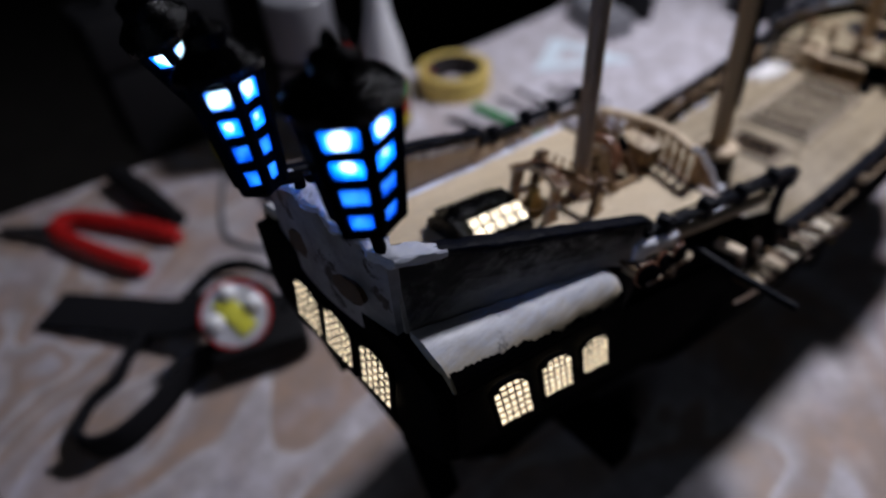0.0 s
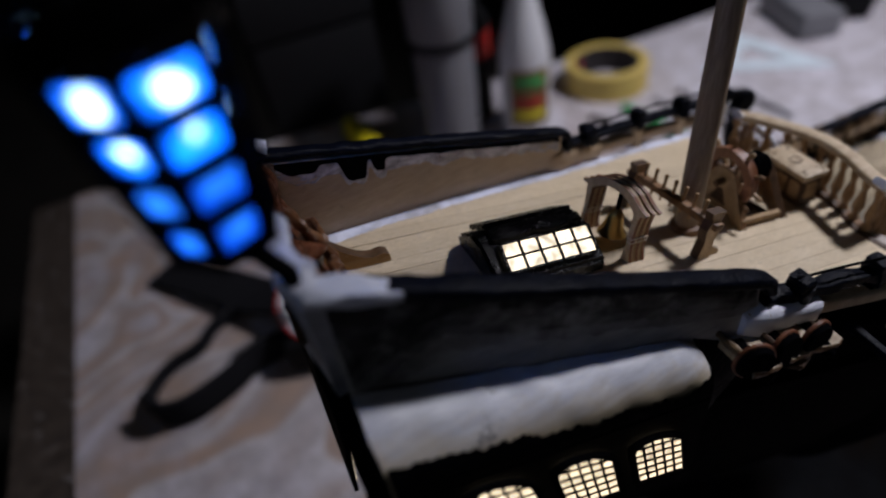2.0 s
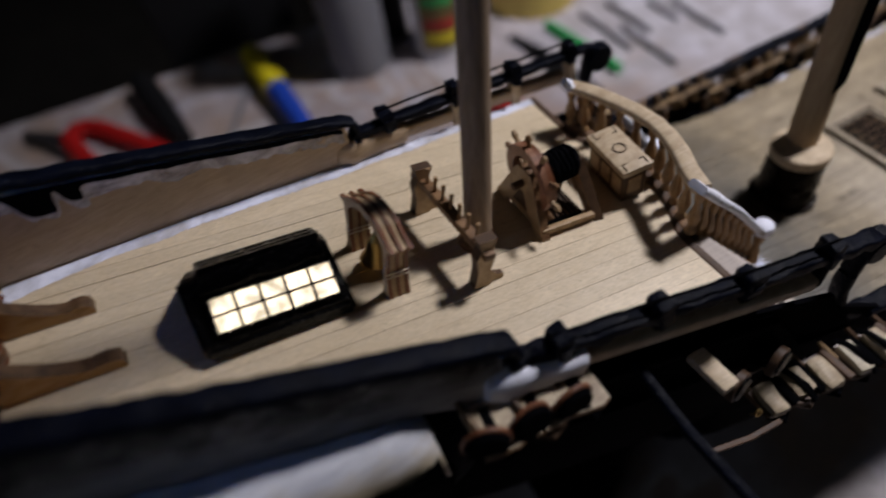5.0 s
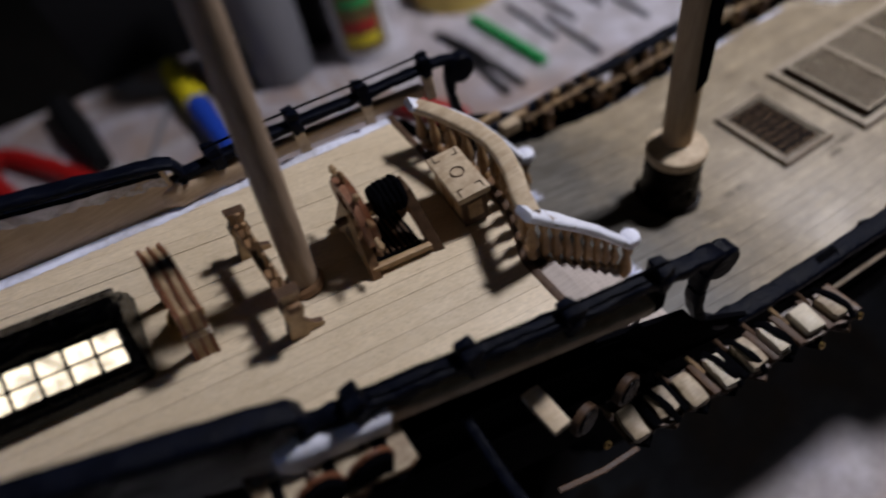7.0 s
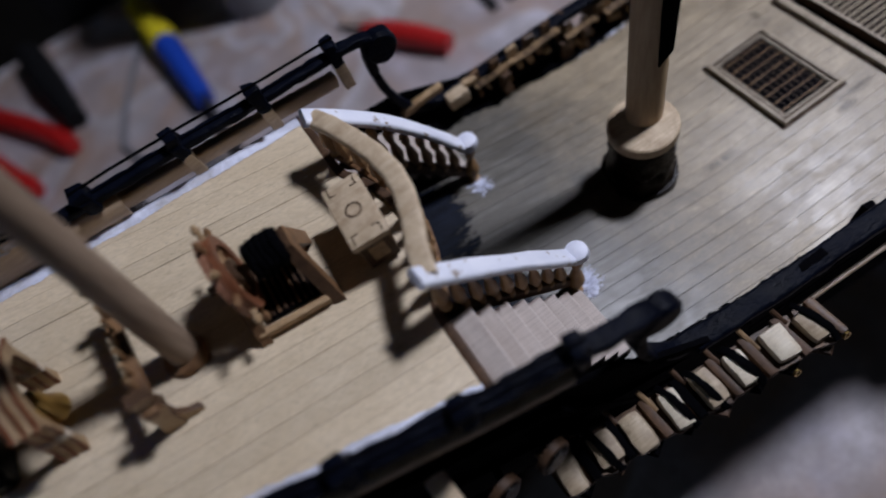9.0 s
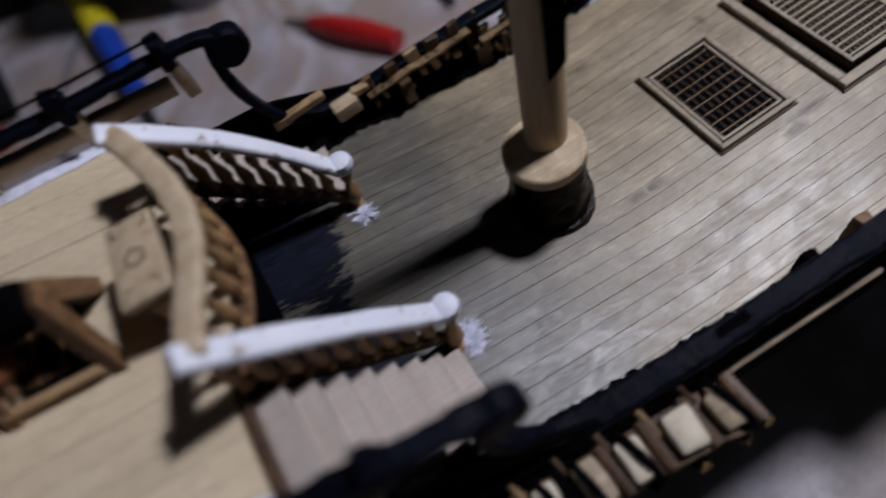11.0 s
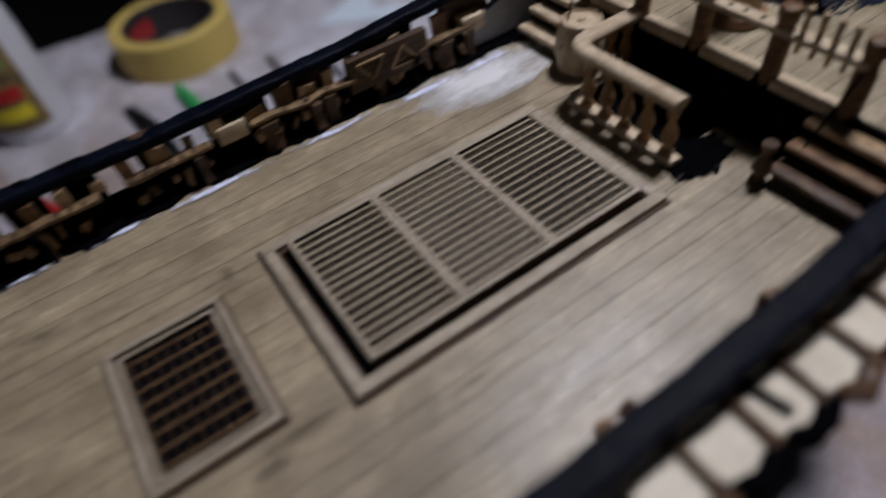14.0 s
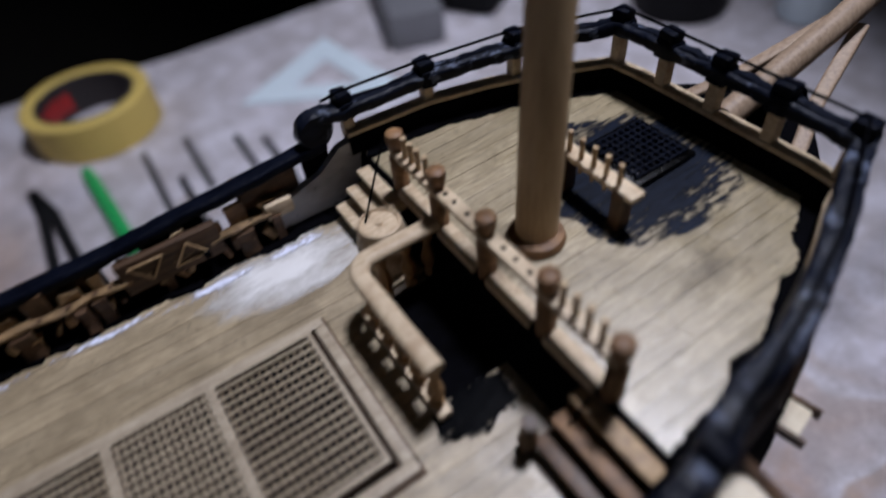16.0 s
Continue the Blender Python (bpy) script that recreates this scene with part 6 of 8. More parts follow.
def grating(name, x0, x1, y0, y1, panels, label, ncross, nlong, tilt=0.0, dark=False):
    z = zm((x0 + x1) / 2)
    wd = 0.056 if len(panels) > 1 else 0.030
    g = thing(name, ((x0 + x1) / 2, (y0 + y1) / 2, z), label, "grating", "deck gratings")
    for c, s in ((((x0 + x1) / 2, y0 + wd / 2, z + 0.018), (x1 - x0, wd, 0.05)), (((x0 + x1) / 2, y1 - wd / 2, z + 0.018), (x1 - x0, wd, 0.05)), ((x0 + wd / 2, (y0 + y1) / 2, z + 0.018), (wd, y1 - y0 - 2 * wd - 0.002, 0.05)), ((x1 - wd / 2, (y0 + y1) / 2, z + 0.018), (wd, y1 - y0 - 2 * wd - 0.002, 0.05))):
        bm = bmesh.new()
        soft_box(bm, c, s, 0.007)
        part("coaming", bm, GRATEWOOD, g)
        bm = bmesh.new()
        box(bm, (c[0], c[1], z + 0.006), (s[0] + 0.028, s[1] + 0.028, 0.012))
        part("burnt_edge", bm, BROWN if len(panels) > 1 else DARKSLAT, g, "scorched lower edge", smooth=0)
    # black sheet laid on the deck as the shade inside the grating holes
    bm = bmesh.new()
    box(bm, ((x0 + x1) / 2, (y0 + y1) / 2, z + 0.004), (x1 - x0 - 0.09, y1 - y0 - 0.09, 0.006))
    part("backing", bm, BLACK, g, smooth=0)
    for a, b in panels:
        ya, yb = y0 + 0.085, y1 - 0.075
        if len(panels) == 1:
            ya, yb = y0 + 0.046, y1 - 0.046
        zt = z + (0.075 if len(panels) > 1 else 0.03)
        fw = 0.021 if len(panels) > 1 else 0.014
        pf = thing_part(g, a, b, ya, yb, zt, fw, zt - z - 0.01)
        mid = abs(a - 2.287) < 0.01
        mat = AMBER if dark else GRATETOP
        rnd = random.Random(int(a * 100))
        bm = slat_box((b - a - 2 * fw, 0.0045 if dark else 0.0120 if mid else 0.0110, 0.008))
        first = None
        for i in range(nlong):
            y = ya + fw + (yb - ya - 2 * fw) * (i + 0.5) / nlong
            if first is None:
                bm.transform(Matrix.Translation(((a + b) / 2, y, zt - 0.014)))
                first = part("slat", bm, (mat, BLACK if dark else DARKSLAT), pf, smooth=0)
                y_first = y
            else:
                o = new("slat", first.data)
                o.parent = pf
                o.location = (0, U * (y - y_first + rnd.uniform(-0.001, 0.001)), U * rnd.uniform(-0.002, 0.001))
        bm = slat_box((0.0055 if dark else 0.0075 if mid else 0.0065, yb - ya - 2 * fw, 0.005))
        first = None
        for i in range(ncross):
            x = a + fw + (b - a - 2 * fw) * (i + 0.5) / ncross
            if first is None:
                bm.transform(Matrix.Translation((x, (ya + yb) / 2, zt - (0.022 if dark else 0.018 if mid else 0.024))))
                first = part("cross_slat", bm, (DARKSLAT if dark else GRATETOP if mid else GRATEBURNT, BLACK), pf, smooth=0)
                x_first = x
            else:
                o = new("cross_slat", first.data)
                o.parent = pf
                o.location = (U * (x - x_first), 0, 0)
    return g


grating("hatch_grating", 0.96, 1.465, -0.37, 0.335, [(1.006, 1.42)], "small dark hatch grating in a pale coaming", 8, 8, dark=True)
grating("main_hatch_grating", 1.715, 3.335, -0.475, 0.465, [(1.835, 2.285), (2.287, 2.745), (2.747, 3.25)], "long three-panel pale hatch grating", 13, 16)


def fore_rail():
    """Low balustrade round the fore hatch, with its barrel, steps and pin rail."""
    fb = thing("hatch_balustrade", (3.55, 0.05, -0.58), "low pale balustrade round the fore hatch", "balustrade")
    path = [(3.545, -0.30, -0.245), (3.54, 0.28, -0.245)] + [(3.54 + 0.09 * (1 - math.cos(a)), 0.28 + 0.11 * math.sin(a), -0.245) for a in np.linspace(0.3, math.pi / 2, 5)] + [(4.0, 0.39, -0.245)]
    bm = bmesh.new()
    sweep(bm, path, rrect(0.095, 0.06, 0.028))
    part("handrail", bm, PALE, fb)
    bm = bmesh.new()
    soft_box(bm, (3.545, 0.02, -0.555), (0.07, 0.72, 0.04), 0.01)
    part("foot_rail", bm, PALE, fb)
    for y in (-0.27, -0.13, 0.0, 0.13, 0.26):
        bm = bmesh.new()
        baluster(bm, 3.545, y, -0.54, -0.27, 0.038)
        part("baluster", bm, AMBER, fb)
    for x in (3.68, 3.82, 3.94):
        bm = bmesh.new()
        baluster(bm, x, 0.39, -0.56, -0.27, 0.038)
        part("baluster", bm, AMBER, fb)
    bm = bmesh.new()
    lathe(bm, [(0.06, -0.58), (0.115, -0.575), (0.135, -0.48), (0.14, -0.42), (0.13, -0.34), (0.112, -0.28), (0.10, -0.275), (0.095, -0.29), (0.02, -0.285), (0.02, -0.275), (0.005, -0.275)], (3.80, 0.60, 0), 20)
    solid("deck_barrel", bm, PALE, (3.8, 0.60, -0.58), "small turned pale wooden barrel beside the steps", "barrel")
    for sgn in (-1, 1):
        st = thing("forecastle_steps", (3.88, sgn * 0.86, -0.58), "short wooden steps up to the forecastle deck", "stairs", "forecastle steps")
        for i in range(3):
            bm = bmesh.new()
            soft_box(bm, (3.80 + 0.085 * i, sgn * 0.87, -0.50 + 0.085 * i), (0.11, 0.42, 0.03), 0.006)
            # near treads darken downwards: shade below the pin rail put into the wood
            part("tread", bm, PALE if sgn > 0 else (DARKPOST, BURNT, TAN)[i], st)
            bm = bmesh.new()
            box(bm, (3.845 + 0.085 * i, sgn * 0.87, -0.545 + 0.085 * i), (0.02, 0.42, 0.07))
            part("riser", bm, BLACK, st, smooth=0)
        bm = bmesh.new()
        baluster(bm, 3.74, sgn * 0.64, -0.58, -0.36, 0.042, 10)
        part("newel", bm, DARKPOST, st)
    pr = thing("pin_rail", (4.04, 0, -0.27), "pale wooden pin rail across the forecastle edge", "pin rail")
    for y in (0.77, 0.40, 0.02, -0.38, -0.76):
        bm = bmesh.new()
        lathe(bm, [(0.045, -0.45), (0.045, -0.09), (0.036, -0.075), (0.036, -0.03), (0.044, -0.01), (0.048, 0.02), (0.046, 0.055), (0.036, 0.062), (0.01, 0.063)], (4.04, y, 0), 10)
        part("post", bm, BURNT, pr, "scorched brown post")
    bm = bmesh.new()
    soft_box(bm, (4.04, 0.0, -0.055), (0.075, 1.54, 0.032), 0.006)
    part("rail", bm, PALE, pr)
    bm = bmesh.new()
    for y in (0.58, 0.21, -0.18, -0.57):
        soft_box(bm, (4.03, y, -0.285), (0.09, 0.30, 0.05), 0.008)
    part("edge_plate", bm, PALE, pr)
    for y in (0.68, 0.62, 0.56, 0.49, -0.46, -0.53, -0.60, -0.67):
        bm = bmesh.new()
        pin(bm, 4.04, y, -0.04, 0.2, 0.02)
        part("belaying_pin", bm, LIGHTTAN, pr)
    bm = bmesh.new()
    for y in (0.33, 0.26, 0.16, 0.09, -0.10, -0.18, -0.27):
        lathe(bm, [(0.013, -0.039), (0.013, -0.036), (0.002, -0.036)], (4.04, y, 0), 8)
    part("pin_holes", bm, BLACK, pr)
    # fife rail forward of the fore mast
    f2 = thing("fife_rail", (4.66, 0.02, -0.26), "pale fife rail with belaying pins over black-painted deck", "fife rail")
    for y in (-0.16, 0.20):
        bm = bmesh.new()
        soft_box(bm, (4.66, y, -0.14), (0.08, 0.07, 0.24), 0.015)
        part("post", bm, DARKPOST, f2)
    bm = bmesh.new()
    soft_box(bm, (4.67, 0.02, -0.03), (0.085, 0.52, 0.03), 0.006)
    part("rail", bm, PALE, f2)
    for y in (-0.13, -0.05, 0.03, 0.11, 0.19):
        bm = bmesh.new()
        pin(bm, 4.66, y, -0.015, 0.19, 0.017)
        part("belaying_pin", bm, LIGHTTAN, f2)
    bm = bmesh.new()
    out = []
    for i in range(48):
        a = 2 * math.pi * i / 48
        r = 1 + 0.22 * noise.noise(Vector((math.cos(a) * 2.5, math.sin(a) * 2.5, 1.0)))
        x, y = 4.98 + 0.50 * r * math.cos(a), 0.06 + 0.47 * r * math.sin(a)
        out.append(bm.verts.new((x, y, zf(x) + 0.005)))
    bm.faces.new(out)
    bmesh.ops.triangulate(bm, faces=bm.faces[:])
    part("paint_patch", bm, BLACKSMEAR, ship, "patch of black paint on the forecastle deck", smooth=0)
    hg = thing("fore_grating", (5.08, 0.13, zf(5.08)), "black-painted forecastle hatch grating", "grating", "deck gratings")
    bm = bmesh.new()
    soft_box(bm, (5.08, 0.13, zf(5.08) + 0.02), (0.42, 0.40, 0.04), 0.01)
    part("coaming", bm, BLACKGLOSS, hg)
    for i in range(9):
        bm = bmesh.new()
        box(bm, (5.08, -0.03 + 0.04 * i, zf(5.08) + 0.048), (0.36, 0.012, 0.014))
        part("slat", bm, RAILBLACK, hg, smooth=0)
        bm = bmesh.new()
        box(bm, (4.92 + 0.04 * i, 0.13, zf(5.08) + 0.050), (0.012, 0.34, 0.014))
        part("slat", bm, RAILBLACK, hg, smooth=0)


fore_rail()


def forecastle_rail():
    side = [(x, B(x)) for x in (3.95, 4.2, 4.46, 4.8, 5.1, 5.3, 5.45)]
    path = [(x, y) for x, y in side] + [(5.47, y) for y in (0.5, 0.25, 0, -0.25, -0.5)] + [(x, 0.06 * min(1.0, (x - 3.9) / 0.3, (5.5 - x) / 0.3) - y) for x, y in side[::-1]]
    bm = bmesh.new()
    sweep(bm, [(x, y, zf(x) + 0.06) for x, y in path], rrect(0.08, 0.13, 0.01))
    part("forecastle_bulwark", bm, BLACK, ship)
    bm = bmesh.new()
    sweep(bm, [(x, y, zf(x) + 0.135) for x, y in path], rrect(0.085, 0.03, 0.008))
    part("forecastle_ledge", bm, PALE, ship, "bare wooden ledge under the forecastle rail")
    bm = bmesh.new()
    h = lambda x: lerp(x, [3.9, 4.5, 5.5], [0.0, 0.03, 0.145])
    full = [(x, y, h(x)) for x, y in path]
    a = [(3.80, 1.21, 0.02)]
    b = [(3.80, -1.21, 0.02)]
    sweep(bm, a + full + b, rrect(0.105, 0.075, 0.02))
    rough_up(bm, 0.008, 9)
    bmesh.ops.subdivide_edges(bm, edges=[e for e in bm.edges if (e.verts[0].co - e.verts[1].co).length > 0.12], cuts=5)
    rough_up(bm, 0.007, 8)
    rough_up(bm, 0.011, 26)
    fr = part("forecastle_rail", bm, FORERAIL, ship, "black forecastle rail with scroll ends")
    for sgn in (-1, 1):
        bm = bmesh.new()
        lathe(bm, [(0.02, -0.055), (0.09, -0.05), (0.105, -0.03), (0.105, 0.03), (0.09, 0.05), (0.02, 0.055)], (3.785, sgn * 1.207, -0.045), 24, Matrix.Rotation(radians(90), 4, "X"))
        rough_up(bm, 0.007, 14)
        part("scroll_end", bm, FORERAIL, fr)
    posts = [(3.98, 1.21), (4.46, 1.145), (4.96, 0.985), (5.47, 0.68), (5.47, 0.35), (5.47, 0.03), (5.47, -0.30), (5.47, -0.66), (4.96, -0.91), (4.46, -1.075), (3.98, -1.19)]
    for x, y in posts:
        if y < -0.9 and 4.2 < x < 5.2:
            bm = bmesh.new()
            plate(bm, [(-0.27, 0.10), (0.27, 0.10), (0.27, 0.27), (-0.27, 0.24)], 0.04, basis((x, y, zf(x)), (0.9, 0.25 if x < 4.7 else 0.5, 0), (0, 0, 1)))
            bmesh.ops.subdivide_edges(bm, edges=bm.edges[:], cuts=4, use_grid_fill=True)
            rough_up(bm, 0.014, 12)
            part("side_board", bm, FORERAIL, fr)
            continue
        bm = bmesh.new()
        soft_box(bm, (x, y, zf(x) + 0.2), (0.065, 0.065, 0.24), 0.008)
        part("post", bm, PALE, fr, "bare wooden post")
        bm = bmesh.new()
        soft_box(bm, (x, y, h(x) + 0.0), (0.10, 0.12, 0.10), 0.02)
        soft_box(bm, (x, y, h(x) + 0.075), (0.09, 0.10, 0.05), 0.015)
        rough_up(bm, 0.008, 12)
        part("post_head", bm, RAILBLACK, fr)
    bm = bmesh.new()
    tube(bm, [(3.86, 1.21, 0.09)] + [(x, y, h(x) + 0.10) for x, y in posts], 0.008, 6)
    part("cord", bm, BLACK, fr)
    for p, q in (((3.995, 0.80, 0.04), (3.66, 0.60, -0.40)), ((4.06, -0.78, 0.05), (3.86, -0.72, -0.42))):
        bm = bmesh.new()
        tube(bm, [p, q], 0.006, 6)
        solid("rigging_thread", bm, BLACK, p, "taut black rigging thread", "thread", "rigging threads")
    bm = bmesh.new()
    plate(bm, [(3.40, -0.55), (3.95, -0.55), (4.02, -0.17), (3.88, -0.19), (3.74, -0.30), (3.56, -0.36), (3.42, -0.40)], 0.05, basis((0, 1.185, 0), (1, 0, 0), (0, 0, 1)))
    part("grey_side_board", bm, GREYLIGHT, ship, "grey-primed side board under the scroll")
    for x, y, rx, ry, mat, lab in ((3.69, -0.37, 0.22, 0.12, BLACKPUDDLE, "black paint puddle beside the hatch"), (4.75, -0.62, 0.30, 0.16, OILSHADE, "glossy varnish stain on the deck")):
        zz = zm if x < 4 else zf
        bm = bmesh.new()
        ring_ = [(2 * math.pi * i / 40, 1 + 0.55 * noise.noise(Vector((math.cos(i / 6.37) * 2.6, math.sin(i / 6.37) * 2.6, x)))) for i in range(40)]
        bm.faces.new([bm.verts.new((x + rx * r * math.cos(a), y + ry * r * math.sin(a), zz(x + rx * r * math.cos(a)) + 0.0045)) for a, r in ring_])
        bmesh.ops.triangulate(bm, faces=bm.faces[:])
        part("deck_stain", bm, mat, ship, lab, smooth=0)
    # engraved triangles on a dark panel inside the far bulwark
    for cx, up in ((2.74, -1), (2.95, 1)):
        bm = bmesh.new()
        tri = [(cx - 0.085, -0.36 - 0.055 * up), (cx + 0.085, -0.36 - 0.055 * up), (cx, -0.36 + 0.06 * up)]
        for p, q in zip(tri, tri[1:] + tri[:1]):
            sweep(bm, [(p[0], 1.112, p[1]), (q[0], 1.112, q[1])], rrect(0.012, 0.012, 0.002, 1), up=(0, 1, 0))
        part("engraved_triangle", bm, TAN, ship, "thin pale triangle outline", smooth=0)
    bm = bmesh.new()
    soft_box(bm, (2.86, 1.145, -0.37), (0.52, 0.05, 0.20), 0.008)
    part("dark_panel", bm, DARKSLAT, ship)
    # bowsprit
    bm = bmesh.new()
    tube(bm, [(5.52, -0.02, -0.12), (6.3, -0.02, 0.10), (10.5, 0, 1.6)], 0.075, 14, [1, 0.95, 0.5])
    part("bowsprit", bm, MASTWOOD, ship, "greyish wooden bowsprit")
    for sgn in (-1, 1):
        bm = bmesh.new()
        sweep(bm, [(5.5, sgn * 0.45, -0.35), (6.0, sgn * 0.22, -0.15), (6.5, sgn * 0.07, 0.05)], rrect(0.08, 0.06, 0.015))
        part("head_rail", bm, MASTWOOD, ship)


forecastle_rail()


def channels():
    """Boards along the outside of the near hull, with dark straps, deadeyes and broken outer battens."""
    rows = ((-3.22, -2.60, lambda x: 0.87 - 0.2 * (x + 3.2), lambda x: 0.93, 0.24, 3), (-1.62, 0.0, lambda x: lerp(x, [-1.62, -1.2, 0], [-0.17, -0.24, -0.25]), lambda x: lerp(x, [-1.62, 0], [1.19, 1.34]), 0.22, 8))
    for x0, x1, zf_, yf, deep, n in rows:
        ch = thing("channel_board", ((x0 + x1) / 2, -yf(x0), zf_(x0)), "bare wooden channel board with black straps outside the hull", "channel board", "channel boards")
        rnd = random.Random(n)
        p = (x1 - x0) / n
        count = int((x1 - x0) / 0.05)
        gap = 0.012 if n == 8 else 0.0015
        xs = [x0 + (x1 - x0) * i / count for i in range(count + 1)]
        for j in range(0, count, 4):
            # lengths of board, butted, each with an uneven outer edge
            seg = xs[j:j + 5]
            if len(seg) < 2:
                continue
            bm = bmesh.new()
            rings = []
            for k, x in enumerate(seg):
                x = x + (gap if k == 0 else -gap if k == len(seg) - 1 else 0)
                yi, yo = yf(x), yf(x) + deep * (0.98 + 0.10 * noise.noise(Vector((x * 7, n, 0))) - (0.06 if k in (0, len(seg) - 1) else 0))
                rings.append([bm.verts.new(q) for q in ((x, -yi, zf_(x) - 0.022), (x, -yi, zf_(x) + 0.022), (x, -yo, zf_(x) + 0.018), (x, -yo - 0.006, zf_(x)), (x, -yo, zf_(x) - 0.022))])
            for q, r in zip(rings, rings[1:]):
                for i in range(5):
                    f = bm.faces.new((q[i], q[(i + 1) % 5], r[(i + 1) % 5], r[i]))
                    f.material_index = 1 if i in (2, 3) else 0
            bm.faces.new(rings[0])
            bm.faces.new(rings[-1][::-1])
            part("board", bm, (CHANNELWOOD, BURNT) if n == 3 else (DARKPOST, BROWN), ch, smooth=20)
        for i in range(n):
            x = x0 + p * (i + 0.5)
            yo = yf(x) + deep
            a = x - p * 0.45
            if n == 8:
                # domed chocks along the board, with dark spacers and bent black straps
                bm = bmesh.new()
                soft_box(bm, (x + rnd.uniform(-0.02, 0.02), -yf(x) - deep * rnd.uniform(0.46, 0.60), zf_(x) + 0.04), (p * rnd.uniform(0.55, 0.72), deep * rnd.uniform(0.75, 1.0), 0.085), 0.036, Matrix.Rotation(rnd.uniform(-0.15, 0.15), 4, "Z"))
                bmesh.ops.subdivide_edges(bm, edges=[e for e in bm.edges if (e.verts[0].co - e.verts[1].co).length > 0.05], cuts=2, use_grid_fill=True)
                rough_up(bm, 0.010, 11)
                part("domed_chock", bm, rnd.choice((CHANNELWOOD, CHANNELPALE)), ch)
                bm = bmesh.new()
                soft_box(bm, (x + p * 0.46, -yf(x) - deep * 0.5, zf_(x) + 0.03), (p * 0.24, deep * 1.04, 0.04), 0.012)
                rough_up(bm, 0.014, 14)
                part("dark_spacer", bm, rnd.choice((DARKPOST, BROWN, BLACK)), ch)
                if i in (1, 3, 4, 5, 7):
                    e = x + rnd.uniform(-0.2, 0.25) * p
                    bm = bmesh.new()
                    sweep(bm, smooth_path([(e - 0.02, -yf(x) + 0.02, zf_(x) + 0.05), (e, -yf(x) - deep * 0.2, zf_(x) + 0.088), (e + rnd.uniform(0.0, 0.03), -yf(x) - deep * 0.75, zf_(x) + 0.088), (e + 0.03, -yf(x) - deep * 1.06, zf_(x) + 0.03)], 4), rrect(rnd.uniform(0.028, 0.045), 0.014, 0.004))
                    rough_up(bm, 0.008, 18)
                    part("strap", bm, BLACK, ch, "bent black strap")
            else:
                # black painted stripe across the board
                bm = bmesh.new()
                w, skewed = p * rnd.uniform(0.10, 0.15), rnd.uniform(-0.02, 0.02)
                stripe = [(-w, deep * 0.12), (w, deep * 0.08), (w * 1.1 + skewed, deep * 0.5), (w * 0.8 + skewed, deep * 0.95), (-w * 0.9 + skewed, deep * 0.97), (-w * 1.1, deep * 0.5)]
                plate(bm, stripe, 0.012, basis((x + rnd.uniform(-0.02, 0.02), -yf(x), zf_(x) + 0.022), (-1, 0.1, 0), (0.1, -1, 0)))
                part("painted_slot", bm, BLACK, ch, "black-painted stripe", smooth=0)
            # brown rod across the board
            bm = bmesh.new()
            long = rnd.uniform(0.35, 0.8) if n == 3 else rnd.uniform(0.15, 0.4)
            tube(bm, [(a, -yf(a) + 0.05, zf_(a) + 0.06), (a + 0.012, -yf(a) - deep * 0.3 * long, zf_(a) + 0.036), (a + 0.02, -yf(a) - deep * long, zf_(a) + 0.03)], 0.017, 8, [0.9, 1.0, 0.9])
            rough_up(bm, 0.008, 15)
            part("peg", bm, BROWN if i % 3 else TRIMWOOD, ch)
            if n == 3:
                c = Vector((a + 0.02, -yf(a) - deep * 0.80, zf_(a) + 0.05))
                tip = Matrix.Rotation(radians(80 + rnd.uniform(-16, 16)), 4, "X") @ Matrix.Rotation(rnd.uniform(-0.3, 0.3), 4, "Y")
                bm = bmesh.new()
                s = 1.3
                lathe(bm, [(0.02, -0.03), (0.066 * s, -0.028), (0.078 * s, 0.0), (0.066 * s, 0.028), (0.02, 0.03)], c, 16, tip)
                de = part("deadeye", bm, BLACK, ch, "black turned deadeye")
                bm = bmesh.new()
                ring(bm, c, [(0.074 * s, -0.024), (0.083 * s, -0.018), (0.083 * s, -0.002), (0.074 * s, 0.004)], 18, tip)
                part("deadeye_strop", bm, RUSSET, de, "brown wooden strop")
            bm = bmesh.new()
            tube(bm, [(x - p * 0.3, -yo + 0.04, zf_(x) - 0.05), (x, -yo - rnd.uniform(0.0, 0.03), zf_(x) - rnd.uniform(0.03, 0.07)), (x + p * 0.4, -yo + 0.02, zf_(x) - rnd.uniform(0.02, 0.06))], 0.02, 6, [0.8, 1.1, 0.6])
            rough_up(bm, 0.01, 17)
            part("batten_piece", bm, BROWN if i % 3 == 1 else BLACK, ch, smooth=0)
    # a pale chock standing higher on the side
    bm = bmesh.new()
    soft_box(bm, (-2.0, -1.20, 0.47), (0.10, 0.24, 0.06), 0.015, Matrix.Rotation(radians(4), 4, "Z"))
    part("pale_chock", bm, PALE, ship, "bare pale chock on the hull side")
    for x, y, z in ((-1.82, -1.27, 0.22), (-1.55, -1.27, 0.22)):
        tip = Matrix.Rotation(radians(84), 4, "X") @ Matrix.Rotation(0.25, 4, "Y")
        de = thing("deadeye", (x, y, z), "black deadeye in a brown strop on the hull side", "deadeye", "hull deadeyes")
        bm = bmesh.new()
        lathe(bm, [(0.02, -0.03), (0.07, -0.028), (0.082, 0.0), (0.07, 0.028), (0.02, 0.03)], (x, y, z), 18, tip)
        part("disc", bm, BLACKGLOSS, de)
        bm = bmesh.new()
        ring(bm, Vector((x, y, z)), [(0.074, -0.03), (0.092, -0.026), (0.092, 0.012), (0.074, 0.016)], 20, tip)
